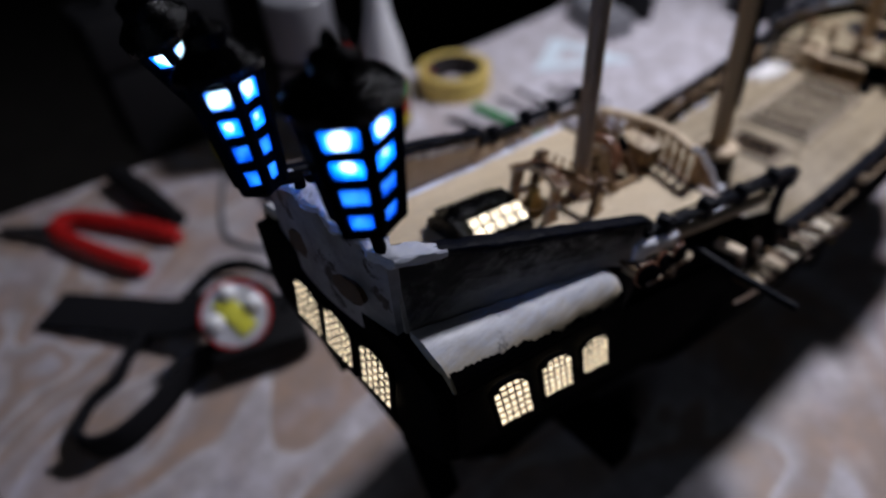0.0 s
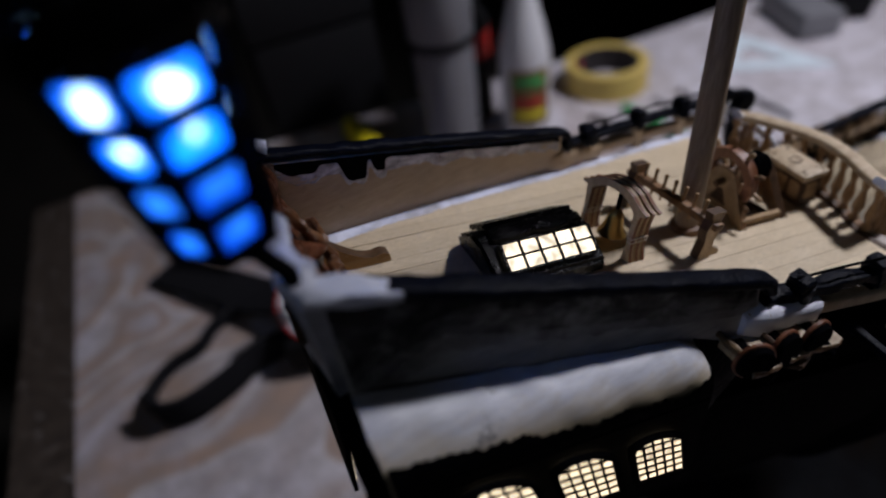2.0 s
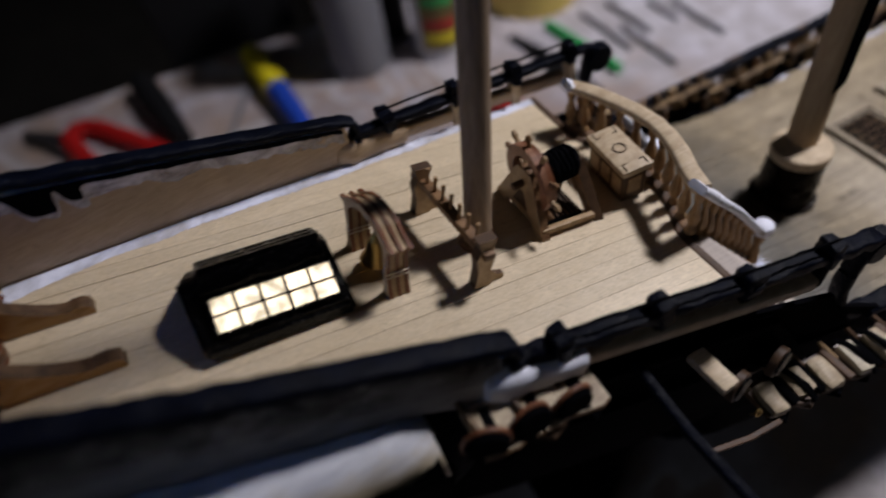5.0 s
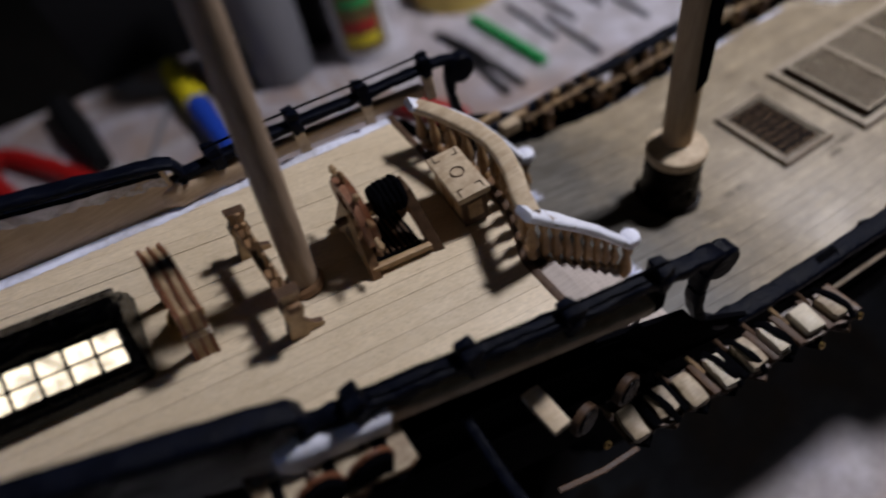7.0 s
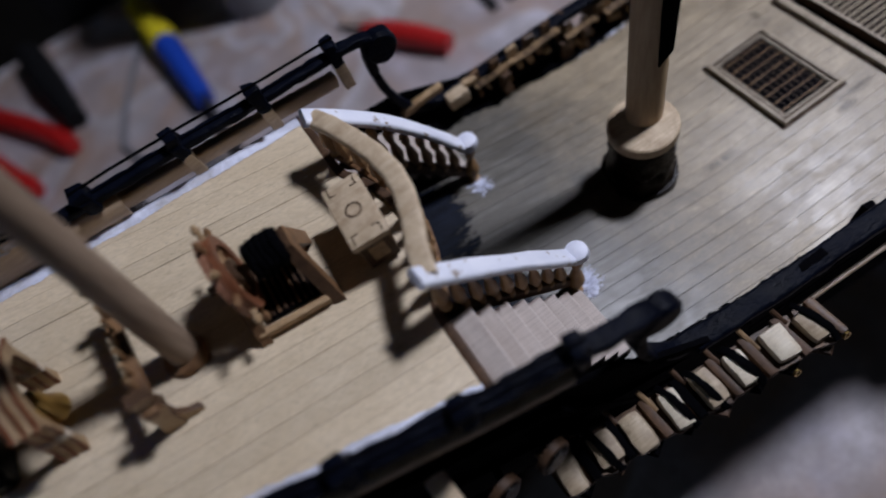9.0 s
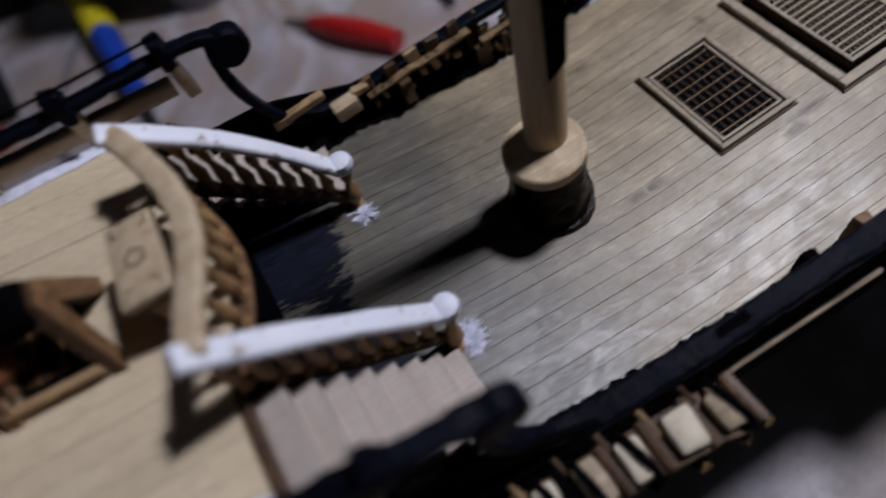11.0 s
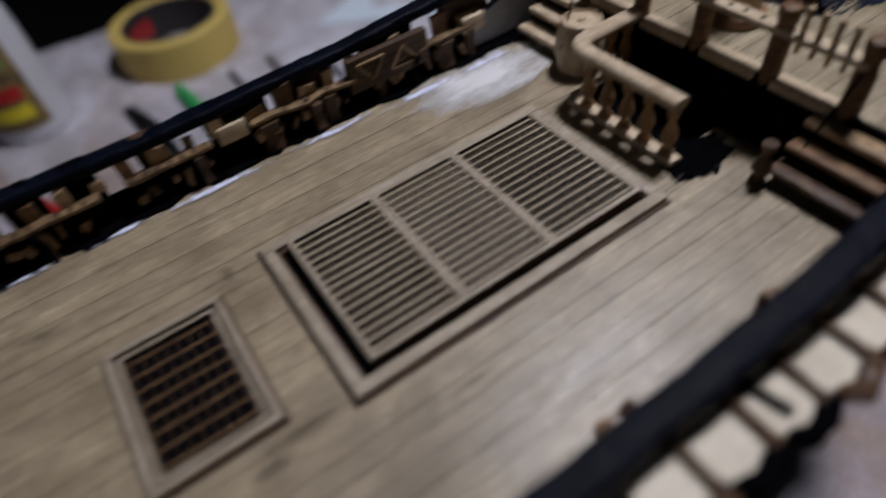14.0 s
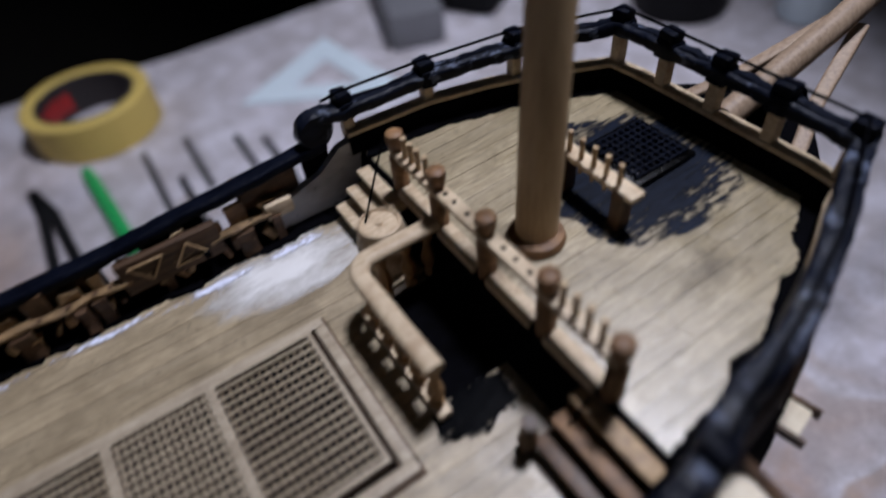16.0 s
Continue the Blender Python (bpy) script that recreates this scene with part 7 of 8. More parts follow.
        part("strop", bm, BROWN, de, "brown wooden strop")
        bm = bmesh.new()
        tube(bm, [(x, y + 0.02, z - 0.07), (x + 0.01, y + 0.09, z - 0.16), (x + 0.01, y + 0.16, z - 0.2)], 0.02, 8)
        part("shank", bm, BLACK, de)
    bm = bmesh.new()
    sweep(bm, [(-2.10, -1.42, 0.02), (-1.85, -1.46, -0.02), (-1.62, -1.46, -0.08)], rrect(0.03, 0.02, 0.004))
    part("loose_lath", bm, BROWN, ship, "thin loose wooden lath")
    for x, y, z in ((-1.78, -1.40, 0.10), (-0.30, -1.57, -0.28), (0.02, -1.57, -0.27)):
        bm = bmesh.new()
        ring(bm, Vector((x, y, z)), [(0.014, -0.006), (0.024, -0.006), (0.024, 0.006), (0.014, 0.006)], 12, Matrix.Rotation(radians(70), 4, "X"))
        tube(bm, [(x, y, z - 0.022), (x + 0.01, y + 0.03, z - 0.09)], 0.006, 6)
        part("eyelet", bm, BRASS, ship, "small brass eyelet")
    # thin brown strip between the boards, and a dark boom slung outside
    bm = bmesh.new()
    sweep(bm, [(x, -(B(x) + 0.13), -0.45) for x in np.linspace(0.05, 0.95, 6)], rrect(0.028, 0.03, 0.008))
    part("side_strip", bm, INNER, ship)
    bm = bmesh.new()
    sweep(bm, [(x, -(B(x) + 0.13), -0.46) for x in np.linspace(1.2, 2.2, 6)], rrect(0.028, 0.03, 0.008))
    part("side_strip", bm, INNER, ship)
    for x in (1.06, 1.14):
        bm = bmesh.new()
        soft_box(bm, (x, -(B(x) + 0.10), -0.36), (0.05, 0.06, 0.06), 0.015)
        part("side_block", bm, PALE, ship)
    for sgn in (-1, 1):
        bm = bmesh.new()
        sweep(bm, [(x, sgn * (B(x) + 0.05), zcap(x) - 0.10) for x in np.linspace(-0.4, 3.7, 16)], rrect(0.03, 0.05, 0.01))
        part("rail_batten", bm, BROWN, ship)
    bm = bmesh.new()
    sweep(bm, [(-2.34, -1.02, 0.60), (-2.34, -1.40, 0.56), (-2.29, -1.90, 0.50)], rrect(0.05, 0.05, 0.01))
    part("boom", bm, RAILBLACK, ship, "thin dark boom")


channels()


def bow_channel():
    """Fore channel: a dark board with rounded pale fields, brown pegs between them and a dark lashing along the rim."""
    zc = -0.39

    def yi(x):
        return lerp(x, [2.2, 3.7, 4.2], [1.26, 1.25, 1.17])
    ch = thing("channel_board", (3.2, -1.3, zc), "pale wooden channel board with dark pegs and lashing", "channel board", "channel boards")
    bm = bmesh.new()
    sweep(bm, [(x, -(yi(x) + 0.09), zc) for x in np.linspace(2.2, 4.17, 14)], rrect(0.30, 0.03, 0.01))
    part("board", bm, BROWN, ch, "dark brown board")
    rnd = random.Random(77)
    pitch = 0.232
    for i in range(9):
        x = 2.27 + pitch * (i + 0.0)
        w, d = pitch * rnd.uniform(0.70, 0.80), rnd.uniform(0.20, 0.225)
        bm = bmesh.new()
        plate(bm, rrect(w, d, 0.055, 5), 0.022, basis((x, -(yi(x) + 0.125), zc + 0.022), (1, -0.08 if x > 3.7 else 0.0, 0), (0, 1, 0)))
        rough_up(bm, 0.006, 12)
        part("pale_field", bm, (CHANNELPALE, BURNT), ch, smooth=0)
        bm = bmesh.new()
        xp = x + pitch * 0.5
        tube(bm, [(xp, -yi(xp) + 0.02, zc + 0.06), (xp, -yi(xp) - 0.10, zc + 0.04), (xp + rnd.uniform(-0.015, 0.015), -yi(xp) - 0.25, zc + 0.03)], 0.024, 8, [1.1, 0.9, 1.1])
        rough_up(bm, 0.008, 15)
        part("peg", bm, DARKPOST if i % 2 else BROWN, ch)
        bm = bmesh.new()
        a = x - pitch * 0.35
        tube(bm, smooth_path([(a, -yi(a) - 0.235, zc + 0.05), (a + 0.07, -yi(a) - 0.27, zc + 0.06), (a + 0.14, -yi(a) - 0.255, zc + 0.045), (a + pitch * 0.95, -yi(a) - 0.245, zc + 0.04)], 3), 0.034, 8, [0.7, 1.0, 1.15, 1.0, 0.75, 0.9, 1.1, 0.9, 0.7, 0.55])
        rough_up(bm, 0.014, 14)
        part("lashing", bm, BLACK if i % 3 else DARKPOST, ch, "dark twisted lashing")
    bm = bmesh.new()
    plate(bm, rrect(0.05, 0.16, 0.02), 0.006, basis((2.72, -1.37, zc + 0.036), (1, 0.2, 0), (0, 1, 0)))
    part("painted_slot", bm, BLACK, ch, "black-painted stripe", smooth=0)
    # a small block farther forward, and bare strakes under the rail
    blk = thing("side_block", (4.72, -1.10, -0.66), "small pale block with scorched edges on the bow side", "wooden block")
    bm = bmesh.new()
    soft_box(bm, (4.70, -1.09, -0.64), (0.15, 0.26, 0.05), 0.008, Matrix.Rotation(radians(12), 4, "Z"))
    part("block", bm, CHANNELPALE, blk)
    for dx in (-0.085, 0.085):
        bm = bmesh.new()
        soft_box(bm, Vector((4.70, -1.09, -0.63)) + Matrix.Rotation(radians(12), 4, "Z") @ Vector((dx, -0.01, 0)), (0.022, 0.30, 0.06), 0.008, Matrix.Rotation(radians(12), 4, "Z"))
        rough_up(bm, 0.006, 16)
        part("scorched_edge", bm, DARKPOST, blk)
    for dz, out, mat in ((0.16, 0.045, BROWN), (0.24, 0.055, DARKPOST), (0.32, 0.06, BROWN)):
        bm = bmesh.new()
        sweep(bm, [(x, -(B(x) - 0.05 * max(0.0, min(1.0, (x - 3.9) / 0.3)) + out), lerp(x, [2.0, 3.8, 5.2], [-0.14, -0.06, 0.06]) - dz) for x in np.linspace(2.0, 5.3, 22)], rrect(0.03, 0.07, 0.008))
        part("strake", bm, mat, ship, "bare brown strake under the rail", smooth=30)


bow_channel()


def lantern(foot, low, high, corner, r0, r1):
    """A tapered six-sided lantern on a bent iron foot."""
    foot, low, high = Vector(foot), Vector(low), Vector(high)
    ln = thing("stern_lantern", foot, "black-framed model stern lantern glowing blue", "lantern", "stern lanterns")
    z = (high - low).normalized()
    side = Vector((math.cos(radians(corner)), math.sin(radians(corner)), 0))
    side = (side - z * side.dot(z)).normalized()
    m = basis(low, side, z.cross(side))
    m3 = m.to_3x3().to_4x4()
    s0, s1 = 0.0, (high - low).length

    def P(a, r, h):
        return m @ Vector((r * math.cos(a), r * math.sin(a), h))
    bm = bmesh.new()
    tube(bm, [foot - Vector((0, 0, 0.05)), foot + Vector((0, 0, 0.05)), foot.lerp(low, 0.6) + Vector((0, 0, 0.01)), low - z * 0.06], 0.034, 8)
    part("foot", bm, BLACK, ln)
    bm = bmesh.new()
    lathe(bm, [(0.03, -0.085), (0.06, -0.06), (r0 + 0.01, -0.025), (r0 + 0.02, -0.01), (0.02, 0.0)], low, 6, m3)
    part("base_plate", bm, BLACK, ln)
    bm = bmesh.new()
    lathe(bm, [(r1 - 0.02, s1 - 0.01), (r1 + 0.03, s1 + 0.01), (r1 + 0.035, s1 + 0.04), (0.13, s1 + 0.10), (0.10, s1 + 0.13), (0.09, s1 + 0.18), (0.04, s1 + 0.21), (0.03, s1 + 0.25), (0.005, s1 + 0.27)], low, 18, m3)
    rough_up(bm, 0.018, 9)
    part("roof", bm, BLACKGLOSS, ln)
    for k in range(6):
        a0, a1 = math.pi / 3 * k, math.pi / 3 * (k + 1)
        for j in range(4):
            h0, h1 = s0 + (s1 - s0) * j / 4 + 0.016, s0 + (s1 - s0) * (j + 1) / 4 - 0.016
            ra, rb = (r0 + (r1 - r0) * (h - s0) / (s1 - s0) - 0.012 for h in (h0, h1))
            am = 0.09
            q = [P(a0 + am, ra, h0), P(a1 - am, ra, h0), P(a1 - am, rb, h1), P(a0 + am, rb, h1)]
            nrm = (q[1] - q[0]).cross(q[3] - q[0]).normalized() * 0.008
            bm = bmesh.new()
            faces_from(bm, q + [v - nrm for v in q], [(0, 1, 2, 3), (7, 6, 5, 4), (0, 4, 5, 1), (1, 5, 6, 2), (2, 6, 7, 3), (3, 7, 4, 0)])
            part("pane", bm, BLUEHOT if j >= 2 else BLUE, ln, "bright blue lit pane" if j >= 2 else "blue lit pane", smooth=0).visible_shadow = False
        bm = bmesh.new()
        tube(bm, [P(a0, r0, s0 - 0.01), P(a0, r1, s1 + 0.01)], 0.028, 6)
        part("corner_bar", bm, BLACK, ln)
    lamp("lantern_light", "POINT", m @ Vector((0, 0, s1 * 0.5)), m @ Vector((0, 0, 0)), 0.035, (0.03, 0.22, 1.0), radius=0.004)
    for j in range(5):
        h = s0 + (s1 - s0) * j / 4
        r = r0 + (r1 - r0) * j / 4
        bm = bmesh.new()
        ring(bm, m @ Vector((0, 0, h)), [(r - 0.02, -0.024), (r + 0.014, -0.024), (r + 0.014, 0.024), (r - 0.02, 0.024)], 6, m3)
        part("ring_bar", bm, BLACK, ln)


lantern((-5.02, -0.62, 2.02), (-5.127, -0.755, 2.405), (-5.148, -0.757, 2.965), 258, 0.145, 0.20)
lantern((-5.07, 0.02, 2.13), (-5.325, -0.15, 2.38), (-5.335, -0.09, 2.91), 264, 0.107, 0.160)
lantern((-5.02, 0.62, 2.02), (-5.15, 0.60, 2.38), (-5.35, 0.53, 2.92), 250, 0.09, 0.15)


# ---- things on the bench ----
YELLOW_TAPE = plain("masking_tape", (0.62, 0.46, 0.13), 0.6, spec=0.3)
CORE = plain("cardboard_core", (0.02, 0.016, 0.016), 0.7)
REDPLASTIC = plain("red_grip_plastic", (0.42, 0.012, 0.012), 0.4)
DARKMETAL = plain("dark_steel", (0.10, 0.10, 0.11), 0.4, 0.8)
BLACKPLASTIC = plain("black_plastic", (0.008, 0.008, 0.009), 0.6, spec=0.12)
WEBBING = plain("black_webbing", (0.010, 0.010, 0.012), 0.9, spec=0.1, scale=900)
WHITEPLASTIC = plain("white_plastic", (0.62, 0.62, 0.64), 0.35)
CLEARPLASTIC = plain("milky_plastic", (0.70, 0.80, 0.86), 0.3)
GREYPLASTIC = plain("grey_jar_plastic", (0.17, 0.17, 0.185), 0.45)
YELLOWPLASTIC = plain("yellow_plastic", (0.75, 0.62, 0.02), 0.4)
BLUEPLASTIC = plain("blue_plastic", (0.015, 0.06, 0.42), 0.4)
GREENPLASTIC = plain("green_plastic", (0.02, 0.36, 0.09), 0.4)
LABEL = paint("printed_bottle_label", (0.06, 0.05, 0.03), (0.34, 0.22, 0.06), 0.5, 60.0)
# near-white, so that the lens glints sit in the colour
LENS = plain("glint_white_plastic", (0.95, 0.96, 0.98), 0.12, 0.0, 0.8)
SILVERED = plain("silvered_plastic", (0.78, 0.78, 0.82), 0.3, 0.3)
LED = plain("yellow_led_plate", (0.75, 0.72, 0.08), 0.35)
Z0 = -3.0


def ring_profile(r0, r1, h, e=0.02):
    return [(r1 - e, 0), (r1, e), (r1, h - e), (r1 - e, h), (r0 + e, h), (r0, h - e), (r0, e), (r0 + e, 0)]


def tape_roll():
    tp = thing("masking_tape_roll", (2.60, 7.62, Z0), "roll of yellow masking tape lying on the bench", "tape roll")
    bm = bmesh.new()
    ring(bm, (2.60, 7.62, Z0), ring_profile(0.68, 0.87, 0.55))
    part("tape", bm, YELLOW_TAPE, tp)
    bm = bmesh.new()
    ring(bm, (2.60, 7.62, Z0), ring_profile(0.63, 0.675, 0.545, 0.008))
    core = part("core", bm, CORE, tp, "dark cardboard core")
    bm = bmesh.new()
    for k in range(5):
        a = radians(115 + 14 * k)
        box(bm, (2.60 + 0.622 * math.cos(a), 7.62 + 0.622 * math.sin(a), Z0 + 0.26), (0.012, 0.11, 0.26), Matrix.Rotation(a, 4, "Z"))
    part("core_print", bm, REDPLASTIC, core, "red printed bars", smooth=0)


tape_roll()


def glue_bottle():
    bt = thing("glue_bottle", (0.40, 7.25, Z0), "white plastic glue bottle with a printed label", "bottle")
    bm = bmesh.new()
    lathe(bm, [(0.44, 0.0), (0.48, 0.05), (0.49, 1.3), (0.47, 1.6), (0.36, 2.1), (0.26, 2.5), (0.20, 2.9), (0.19, 3.1), (0.10, 3.12)], (0.40, 7.25, Z0), 28)
    part("body", bm, WHITEPLASTIC, bt)
    bm = bmesh.new()
    lathe(bm, [(0.20, 3.05), (0.25, 3.07), (0.24, 3.5), (0.10, 3.7), (0.06, 4.1)], (0.40, 7.25, Z0), 20)
    part("cap", bm, WHITEPLASTIC, bt)
    bm = bmesh.new()
    n = 12
    for h0, h1 in ((0.22, 1.35),):
        a0 = [radians(205 + 95 * i / n) for i in range(n + 1)]
        for r in (0.496,):
            lo = [bm.verts.new((0.40 + r * math.cos(a), 7.25 + r * math.sin(a), Z0 + h0)) for a in a0]
            hi = [bm.verts.new((0.40 + r * math.cos(a), 7.25 + r * math.sin(a), Z0 + h1)) for a in a0]
            for i in range(n):
                bm.faces.new((lo[i], lo[i + 1], hi[i + 1], hi[i]))
    lab = part("label", bm, LABEL, bt, "dark printed label")
    for h0, h1, mat in ((1.05, 1.22, GREENPLASTIC), (0.62, 0.80, REDPLASTIC), (0.36, 0.55, YELLOWPLASTIC)):
        bm = bmesh.new()
        a0 = [radians(215 + 70 * i / n) for i in range(n + 1)]
        lo = [bm.verts.new((0.40 + 0.501 * math.cos(a), 7.25 + 0.501 * math.sin(a), Z0 + h0)) for a in a0]
        hi = [bm.verts.new((0.40 + 0.501 * math.cos(a), 7.25 + 0.501 * math.sin(a), Z0 + h1)) for a in a0]
        for i in range(n):
            bm.faces.new((lo[i], lo[i + 1], hi[i + 1], hi[i]))
        part("label_bar", bm, mat, lab)


glue_bottle()


def jars():
    jr = thing("grey_jar", (-1.05, 7.7, Z0), "tall grey plastic jar with a dark ring", "jar")
    bm = bmesh.new()
    lathe(bm, [(0.50, 0), (0.54, 0.05), (0.57, 2.0), (0.565, 2.05), (0.60, 2.1), (0.62, 3.2), (0.58, 3.25)], (-1.05, 7.7, Z0), 28)
    part("body", bm, GREYPLASTIC, jr)
    bm = bmesh.new()
    lathe(bm, [(0.61, 2.0), (0.63, 2.03), (0.63, 2.12), (0.61, 2.15)], (-1.05, 7.7, Z0), 28)
    part("rim", bm, BLACKPLASTIC, jr, "dark ring round the jar")
    jb = thing("paint_bottle", (-0.2, 8.3, Z0), "black bottle with a red band", "bottle")
    bm = bmesh.new()
    lathe(bm, [(0.36, 0), (0.38, 0.05), (0.38, 2.0), (0.2, 2.3), (0.18, 2.8)], (-0.2, 8.3, Z0), 24)
    part("body", bm, BLACKPLASTIC, jb)
    bm = bmesh.new()
    lathe(bm, [(0.37, 1.3), (0.386, 1.31), (0.386, 1.8), (0.37, 1.81)], (-0.2, 8.3, Z0), 24)
    part("band", bm, REDPLASTIC, jb, "red band")
    tc = thing("tool_case", (-2.9, 10.6, Z0), "dark plastic tool case behind the bench clutter", "tool case")
    bm = bmesh.new()
    soft_box(bm, (-2.9, 10.6, Z0 + 1.0), (2.6, 1.5, 2.0), 0.12)
    part("body", bm, BLACKPLASTIC, tc)
    bm = bmesh.new()
    soft_box(bm, (-2.9, 10.6, Z0 + 2.55), (2.7, 1.6, 1.0), 0.15)
    part("lid", bm, BLACKPLASTIC, tc)
    bm = bmesh.new()
    tube(bm, [(-3.5, 10.6, Z0 + 3.0), (-3.5, 10.6, Z0 + 3.4), (-2.3, 10.6, Z0 + 3.4), (-2.3, 10.6, Z0 + 3.0)], 0.1, 8)
    part("handle", bm, BLACKPLASTIC, tc)


jars()


def pliers():
    pl = thing("pliers", (-5.6, 7.6, Z0), "pliers with red plastic grips lying on the bench", "pliers")
    for pts in ([(-6.3, 8.95), (-5.9, 8.85), (-5.5, 8.3), (-5.0, 7.5), (-4.7, 6.9)], [(-6.35, 8.9), (-6.25, 8.4), (-6.05, 7.8), (-5.75, 7.1), (-5.45, 6.5)]):
        bm = bmesh.new()
        path = smooth_path([(x, y, Z0 + 0.15) for x, y in pts], 4)
        tube(bm, path, 0.17, 10, [0.75] + [1.0] * (len(path) - 2) + [0.7])
        part("grip", bm, REDPLASTIC, pl, "red plastic grip")
    bm = bmesh.new()
    lathe(bm, [(0.2, 0.02), (0.24, 0.04), (0.24, 0.2), (0.2, 0.22)], (-6.4, 8.8, Z0), 16)
    part("pivot", bm, DARKMETAL, pl)
    bm = bmesh.new()
    sweep(bm, [(-6.4, 8.8, Z0 + 0.13), (-6.8, 9.2, Z0 + 0.13), (-7.1, 9.6, Z0 + 0.13)], rrect(0.3, 0.2, 0.04), scale=[1, 0.8, 0.35])
    part("jaw", bm, DARKMETAL, pl)


pliers()


def tools():
    sd = thing("screwdriver", (-2.75, 7.6, Z0), "screwdriver with a yellow and blue handle", "screwdriver")
    d = [(-2.78, 9.1), (-2.70, 7.6), (-2.62, 6.05), (-2.5, 3.6)]
    bm = bmesh.new()
    tube(bm, [(d[0][0], d[0][1], Z0 + 0.24), (-2.77, 8.85, Z0 + 0.24), (d[1][0], d[1][1], Z0 + 0.23)], 0.24, 12, [0.8, 1.0, 1.0])
    part("handle_end", bm, YELLOWPLASTIC, sd, "yellow handle end")
    bm = bmesh.new()
    tube(bm, [(d[1][0], d[1][1], Z0 + 0.23), (-2.66, 6.9, Z0 + 0.21), (d[2][0], d[2][1], Z0 + 0.19)], 0.22, 12, [1.0, 0.9, 0.7])
    part("handle_neck", bm, BLUEPLASTIC, sd, "blue handle neck")
    bm = bmesh.new()
    tube(bm, [(d[2][0], d[2][1], Z0 + 0.19), (d[3][0], d[3][1], Z0 + 0.1)], 0.06, 8)
    part("shaft", bm, DARKMETAL, sd)
    rk = thing("hobby_knife", (0.25, 4.9, Z0), "hobby tool with a red handle", "hobby knife")
    bm = bmesh.new()
    tube(bm, [(-0.12, 5.48, Z0 + 0.12), (0.1, 5.1, Z0 + 0.16), (0.35, 4.7, Z0 + 0.16), (0.62, 4.25, Z0 + 0.14)], 0.17, 12, [0.55, 1.0, 1.05, 0.85])
    part("handle", bm, REDPLASTIC, rk, "red handle")
    bm = bmesh.new()
    tube(bm, [(-0.12, 5.48, Z0 + 0.12), (-0.40, 5.95, Z0 + 0.06)], 0.05, 8, [1, 0.4])
    part("blade", bm, DARKMETAL, rk)
    pn = thing("green_marker", (2.25, 5.6, Z0), "green plastic marker lying on the bench", "marker")
    bm = bmesh.new()
    tube(bm, [(2.2, 6.5, Z0 + 0.09), (2.22, 6.3, Z0 + 0.09), (2.36, 4.6, Z0 + 0.09)], 0.09, 10, [0.8, 1, 1])
    part("barrel", bm, GREENPLASTIC, pn)
    tw = thing("tweezers", (1.55, 5.6, Z0), "dark steel tweezers lying open", "tweezers")
    for x1 in (1.5, 1.8):
        bm = bmesh.new()
        sweep(bm, [(1.5, 6.6, Z0 + 0.05), (1.55 + (x1 - 1.5) * 0.4, 6.0, Z0 + 0.05), (x1, 4.4, Z0 + 0.04)], rrect(0.13, 0.05, 0.01))
        part("arm", bm, BLACKPLASTIC, tw)
    for x, y0, y1, mat in ((2.93, 5.0, 6.45, DARKMETAL), (3.5, 5.2, 6.4, DARKMETAL), (4.1, 5.2, 6.0, DARKMETAL), (3.2, 4.2, 5.6, BLACKPLASTIC), (4.4, 4.4, 5.7, DARKMETAL)):
        bm = bmesh.new()
        tube(bm, [(x, y1, Z0 + 0.04), (x - 0.02, y0, Z0 + 0.04)], 0.045, 8)
        solid("needle_file", bm, mat, (x, (y0 + y1) / 2, Z0), "thin dark steel needle file on the bench", "file", "needle files")
    # set square
    bm = bmesh.new()
    o = [(4.45, 6.75), (6.3, 7.75), (6.6, 5.3)]
    cx, cy = sum(p[0] for p in o) / 3, sum(p[1] for p in o) / 3
    i_ = [(cx + (x - cx) * 0.42, cy + (y - cy) * 0.42) for x, y in o]
    rr = [[bm.verts.new((x, y, z)) for x, y in q] for q, z in ((o, Z0 + 0.004), (o, Z0 + 0.04), (i_, Z0 + 0.04), (i_, Z0 + 0.004))]
    for a, b in zip(rr, rr[1:] + rr[:1]):
        for i in range(3):
            bm.faces.new((a[i], a[(i + 1) % 3], b[(i + 1) % 3], b[i]))
    solid("set_square", bm, CLEARPLASTIC, (cx, cy, Z0), "milky plastic drawing set square on the bench", "set square", smooth=0)
    bm = bmesh.new()
    soft_box(bm, (7.7, 7.3, Z0 + 0.3), (0.9, 2.0, 0.6), 0.1, Matrix.Rotation(radians(-20), 4, "Z"))
    solid("grey_case", bm, GREYPLASTIC, (7.7, 7.3, Z0), "grey plastic case on the bench", "case")
    bm = bmesh.new()
    soft_box(bm, (9.0, 7.2, Z0 + 0.5), (1.3, 1.3, 1.0), 0.2, Matrix.Rotation(radians(30), 4, "Z"))
    solid("black_case", bm, BLACKPLASTIC, (9.0, 7.2, Z0), "black plastic case on the bench", "case")
    bm = bmesh.new()
    lathe(bm, [(0.7, 0), (0.75, 0.1), (0.75, 1.3), (0.6, 1.4)], (11.3, 4.6, Z0), 20)
    solid("black_jar", bm, BLACKPLASTIC, (11.3, 4.6, Z0), "black round jar on the bench", "jar")
    bm = bmesh.new()
    lathe(bm, [(0.4, 0), (0.45, 0.06), (0.45, 0.9), (0.4, 0.95)], (12.4, 3.1, Z0), 20)
    solid("pale_pot", bm, CLEARPLASTIC, (12.4, 3.1, Z0), "pale plastic pot on the bench", "pot")
    bm = bmesh.new()
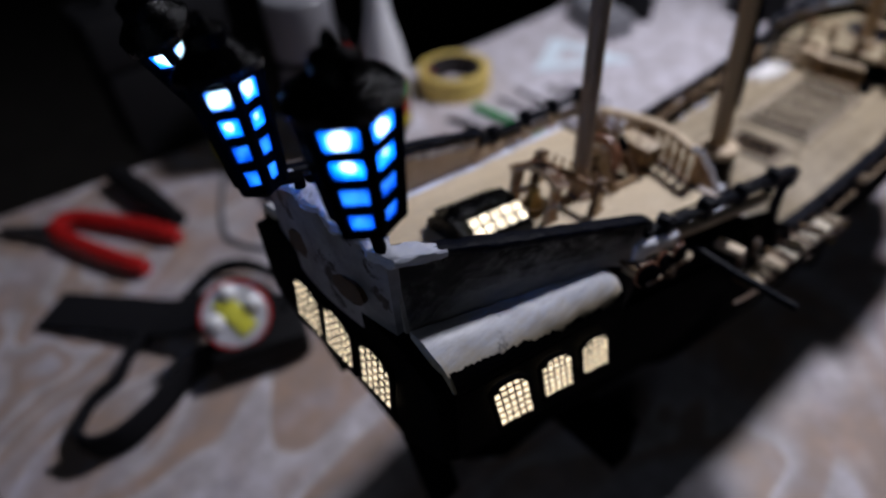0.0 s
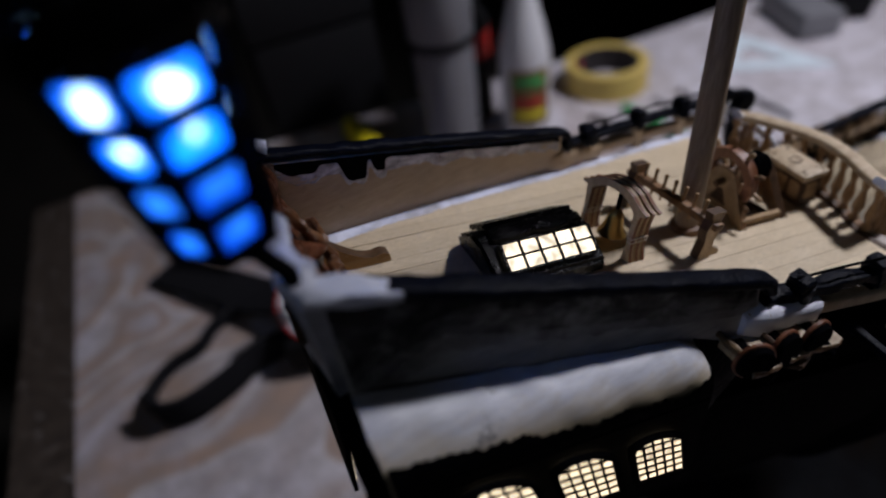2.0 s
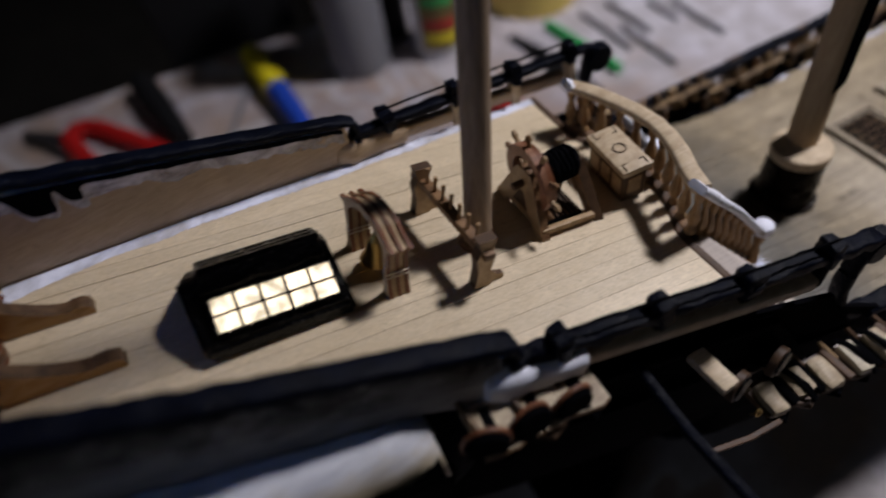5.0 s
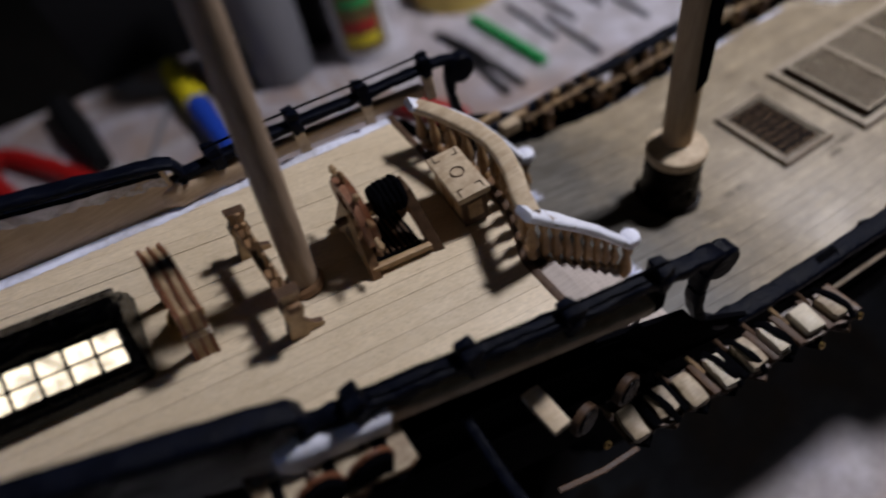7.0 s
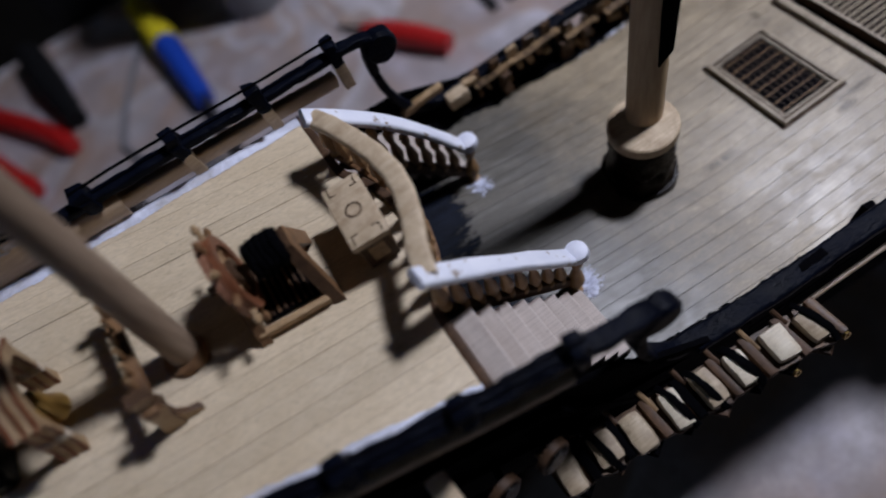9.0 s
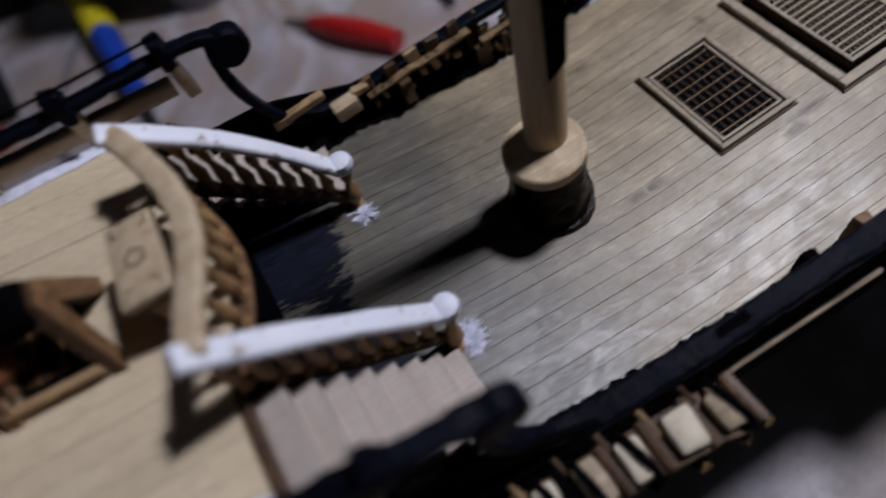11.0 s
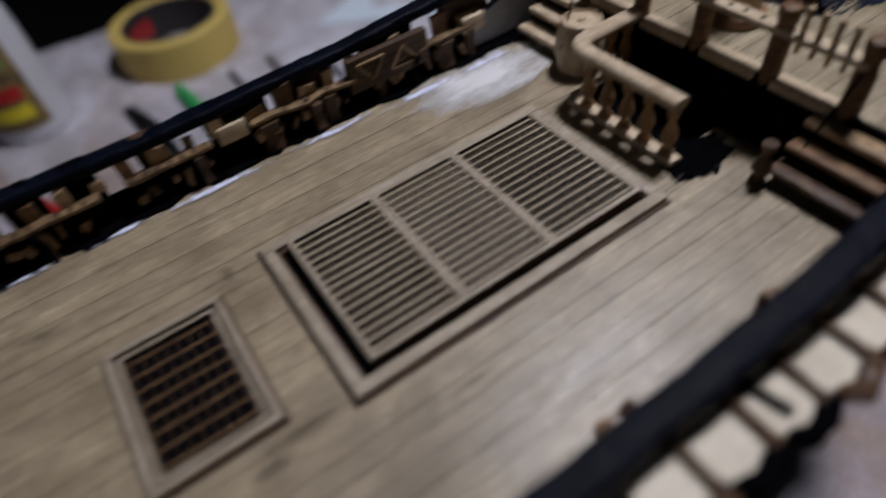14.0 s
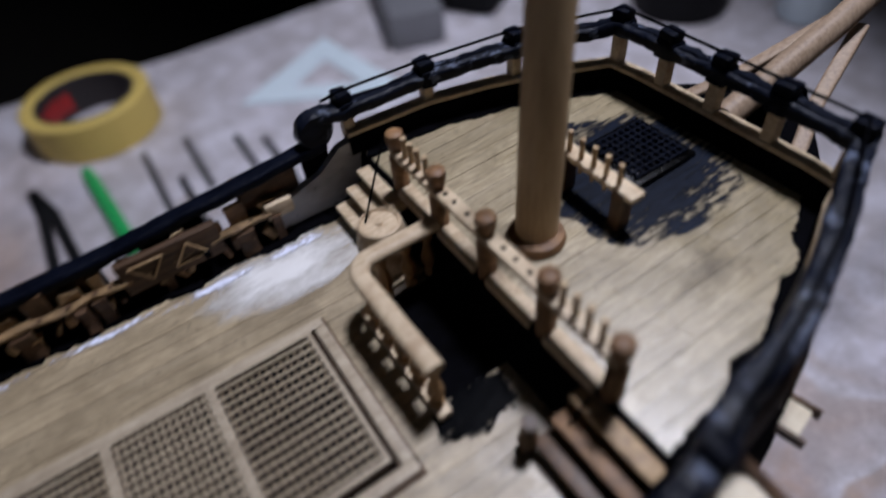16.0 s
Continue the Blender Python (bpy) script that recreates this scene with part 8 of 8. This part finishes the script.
    tube(bm, [(-4.85, 9.6, Z0 + 0.2), (-4.7, 8.6, Z0 + 0.2), (-4.5, 7.4, Z0 + 0.15)], 0.24, 10, [1, 1.1, 0.7])
    solid("dark_side_cutter", bm, BLACKPLASTIC, (-4.7, 8.5, Z0), "dark side cutter lying behind the pliers", "cutter")
    bm = bmesh.new()
    tube(bm, [(-2.9, 9.6, Z0 + 0.05), (-3.1, 8.4, Z0 + 0.05), (-3.8, 7.1, Z0 + 0.05), (-4.05, 6.4, Z0 + 0.05), (-3.9, 5.95, Z0 + 0.05), (-3.55, 5.4, Z0 + 0.05), (-2.6, 4.8, Z0 + 0.05), (-1.4, 4.4, Z0 + 0.05)], 0.045, 8)
    solid("thin_cable", bm, GREYPLASTIC, (-3.5, 6.5, Z0), "thin grey cable looped on the bench", "cable")


tools()


def headlamp():
    hl = thing("headlamp", (-5.2, 4.4, Z0), "head torch with red bezel and black elastic straps", "head torch")
    c = Vector((-4.95, 3.75, -2.15))
    ax = Vector((-0.35, -1.2, 1.2)).normalized()
    m = basis(c, Vector((0, 0, 1)).cross(ax), ax.cross(Vector((0, 0, 1)).cross(ax)))
    m3 = m.to_3x3().to_4x4()
    bm = bmesh.new()
    lathe(bm, [(0.34, -0.42), (0.42, -0.38), (0.46, -0.08), (0.43, 0.0)], c, 24, m3 @ Matrix.Diagonal((1.0, 1.0, 1, 1)))
    part("body", bm, BLACKPLASTIC, hl)
    bm = bmesh.new()
    ring(bm, c, [(0.475, -0.10), (0.49, 0.0), (0.475, 0.03), (0.445, 0.03), (0.44, -0.04)], 28, m3)
    part("bezel", bm, REDPLASTIC, hl, "glossy red bezel")
    bm = bmesh.new()
    lathe(bm, [(0.10, -0.10), (0.25, -0.06), (0.44, 0.02)], c, 28, m3)
    part("reflector", bm, SILVERED, hl, "shiny reflector")
    bm = bmesh.new()
    soft_box(bm, m @ Vector((0, 0, 0.02)), (0.27, 0.62, 0.08), 0.03, m3 @ Matrix.Rotation(radians(25), 4, "Z"))
    part("led_plate", bm, LED, hl, "yellow light plate")
    for u, v in ((-0.28, -0.02), (0.0, 0.33), (0.29, 0.08)):
        bm = bmesh.new()
        k = m @ Vector((u, v, 0.02))
        bmesh.ops.create_icosphere(bm, subdivisions=3, radius=0.13, matrix=Matrix.Translation(k))
        part("lens", bm, LENS, hl, "near-white lens with its bright glint in the colour")
    bm = bmesh.new()
    sweep(bm, smooth_path([(-4.6, 3.75, -2.7), (-5.3, 3.85, -2.72), (-5.85, 3.8, -2.72), (-6.3, 3.58, -2.73), (-6.8, 3.42, -2.73), (-7.15, 3.5, -2.74), (-7.32, 3.8, -2.76)]), rrect(0.09, 0.48, 0.03))
    part("head_strap", bm, WEBBING, hl, "black elastic head strap")
    bm = bmesh.new()
    sweep(bm, smooth_path([(-7.32, 3.75, -2.8), (-7.3, 4.1, -2.84), (-7.0, 4.42, -2.85), (-6.6, 4.55, -2.84), (-6.35, 4.82, -2.82), (-5.9, 5.02, -2.8), (-5.3, 4.85, -2.75)]), rrect(0.10, 0.22, 0.03))
    part("head_strap", bm, WEBBING, hl)
    bm = bmesh.new()
    sweep(bm, smooth_path([(-5.0, 4.4, -2.5), (-5.6, 5.0, -2.75), (-6.2, 5.8, -2.85), (-6.95, 6.75, -2.93)]), rrect(0.75, 0.10, 0.04))
    part("top_strap", bm, WEBBING, hl)
    bm = bmesh.new()
    sweep(bm, smooth_path([(-4.3, 3.6, -2.5), (-3.95, 4.4, -2.7), (-4.15, 5.2, -2.75), (-4.55, 5.55, -2.8), (-5.0, 5.4, -2.8), (-5.5, 5.1, -2.8)]), rrect(0.06, 0.26, 0.02))
    part("side_strap", bm, WEBBING, hl)
    bm = bmesh.new()
    soft_box(bm, (-4.75, 3.72, -2.72), (1.35, 1.0, 0.55), 0.16, Matrix.Rotation(radians(-20), 4, "Z"))
    part("mount", bm, BLACKPLASTIC, hl)


headlamp()
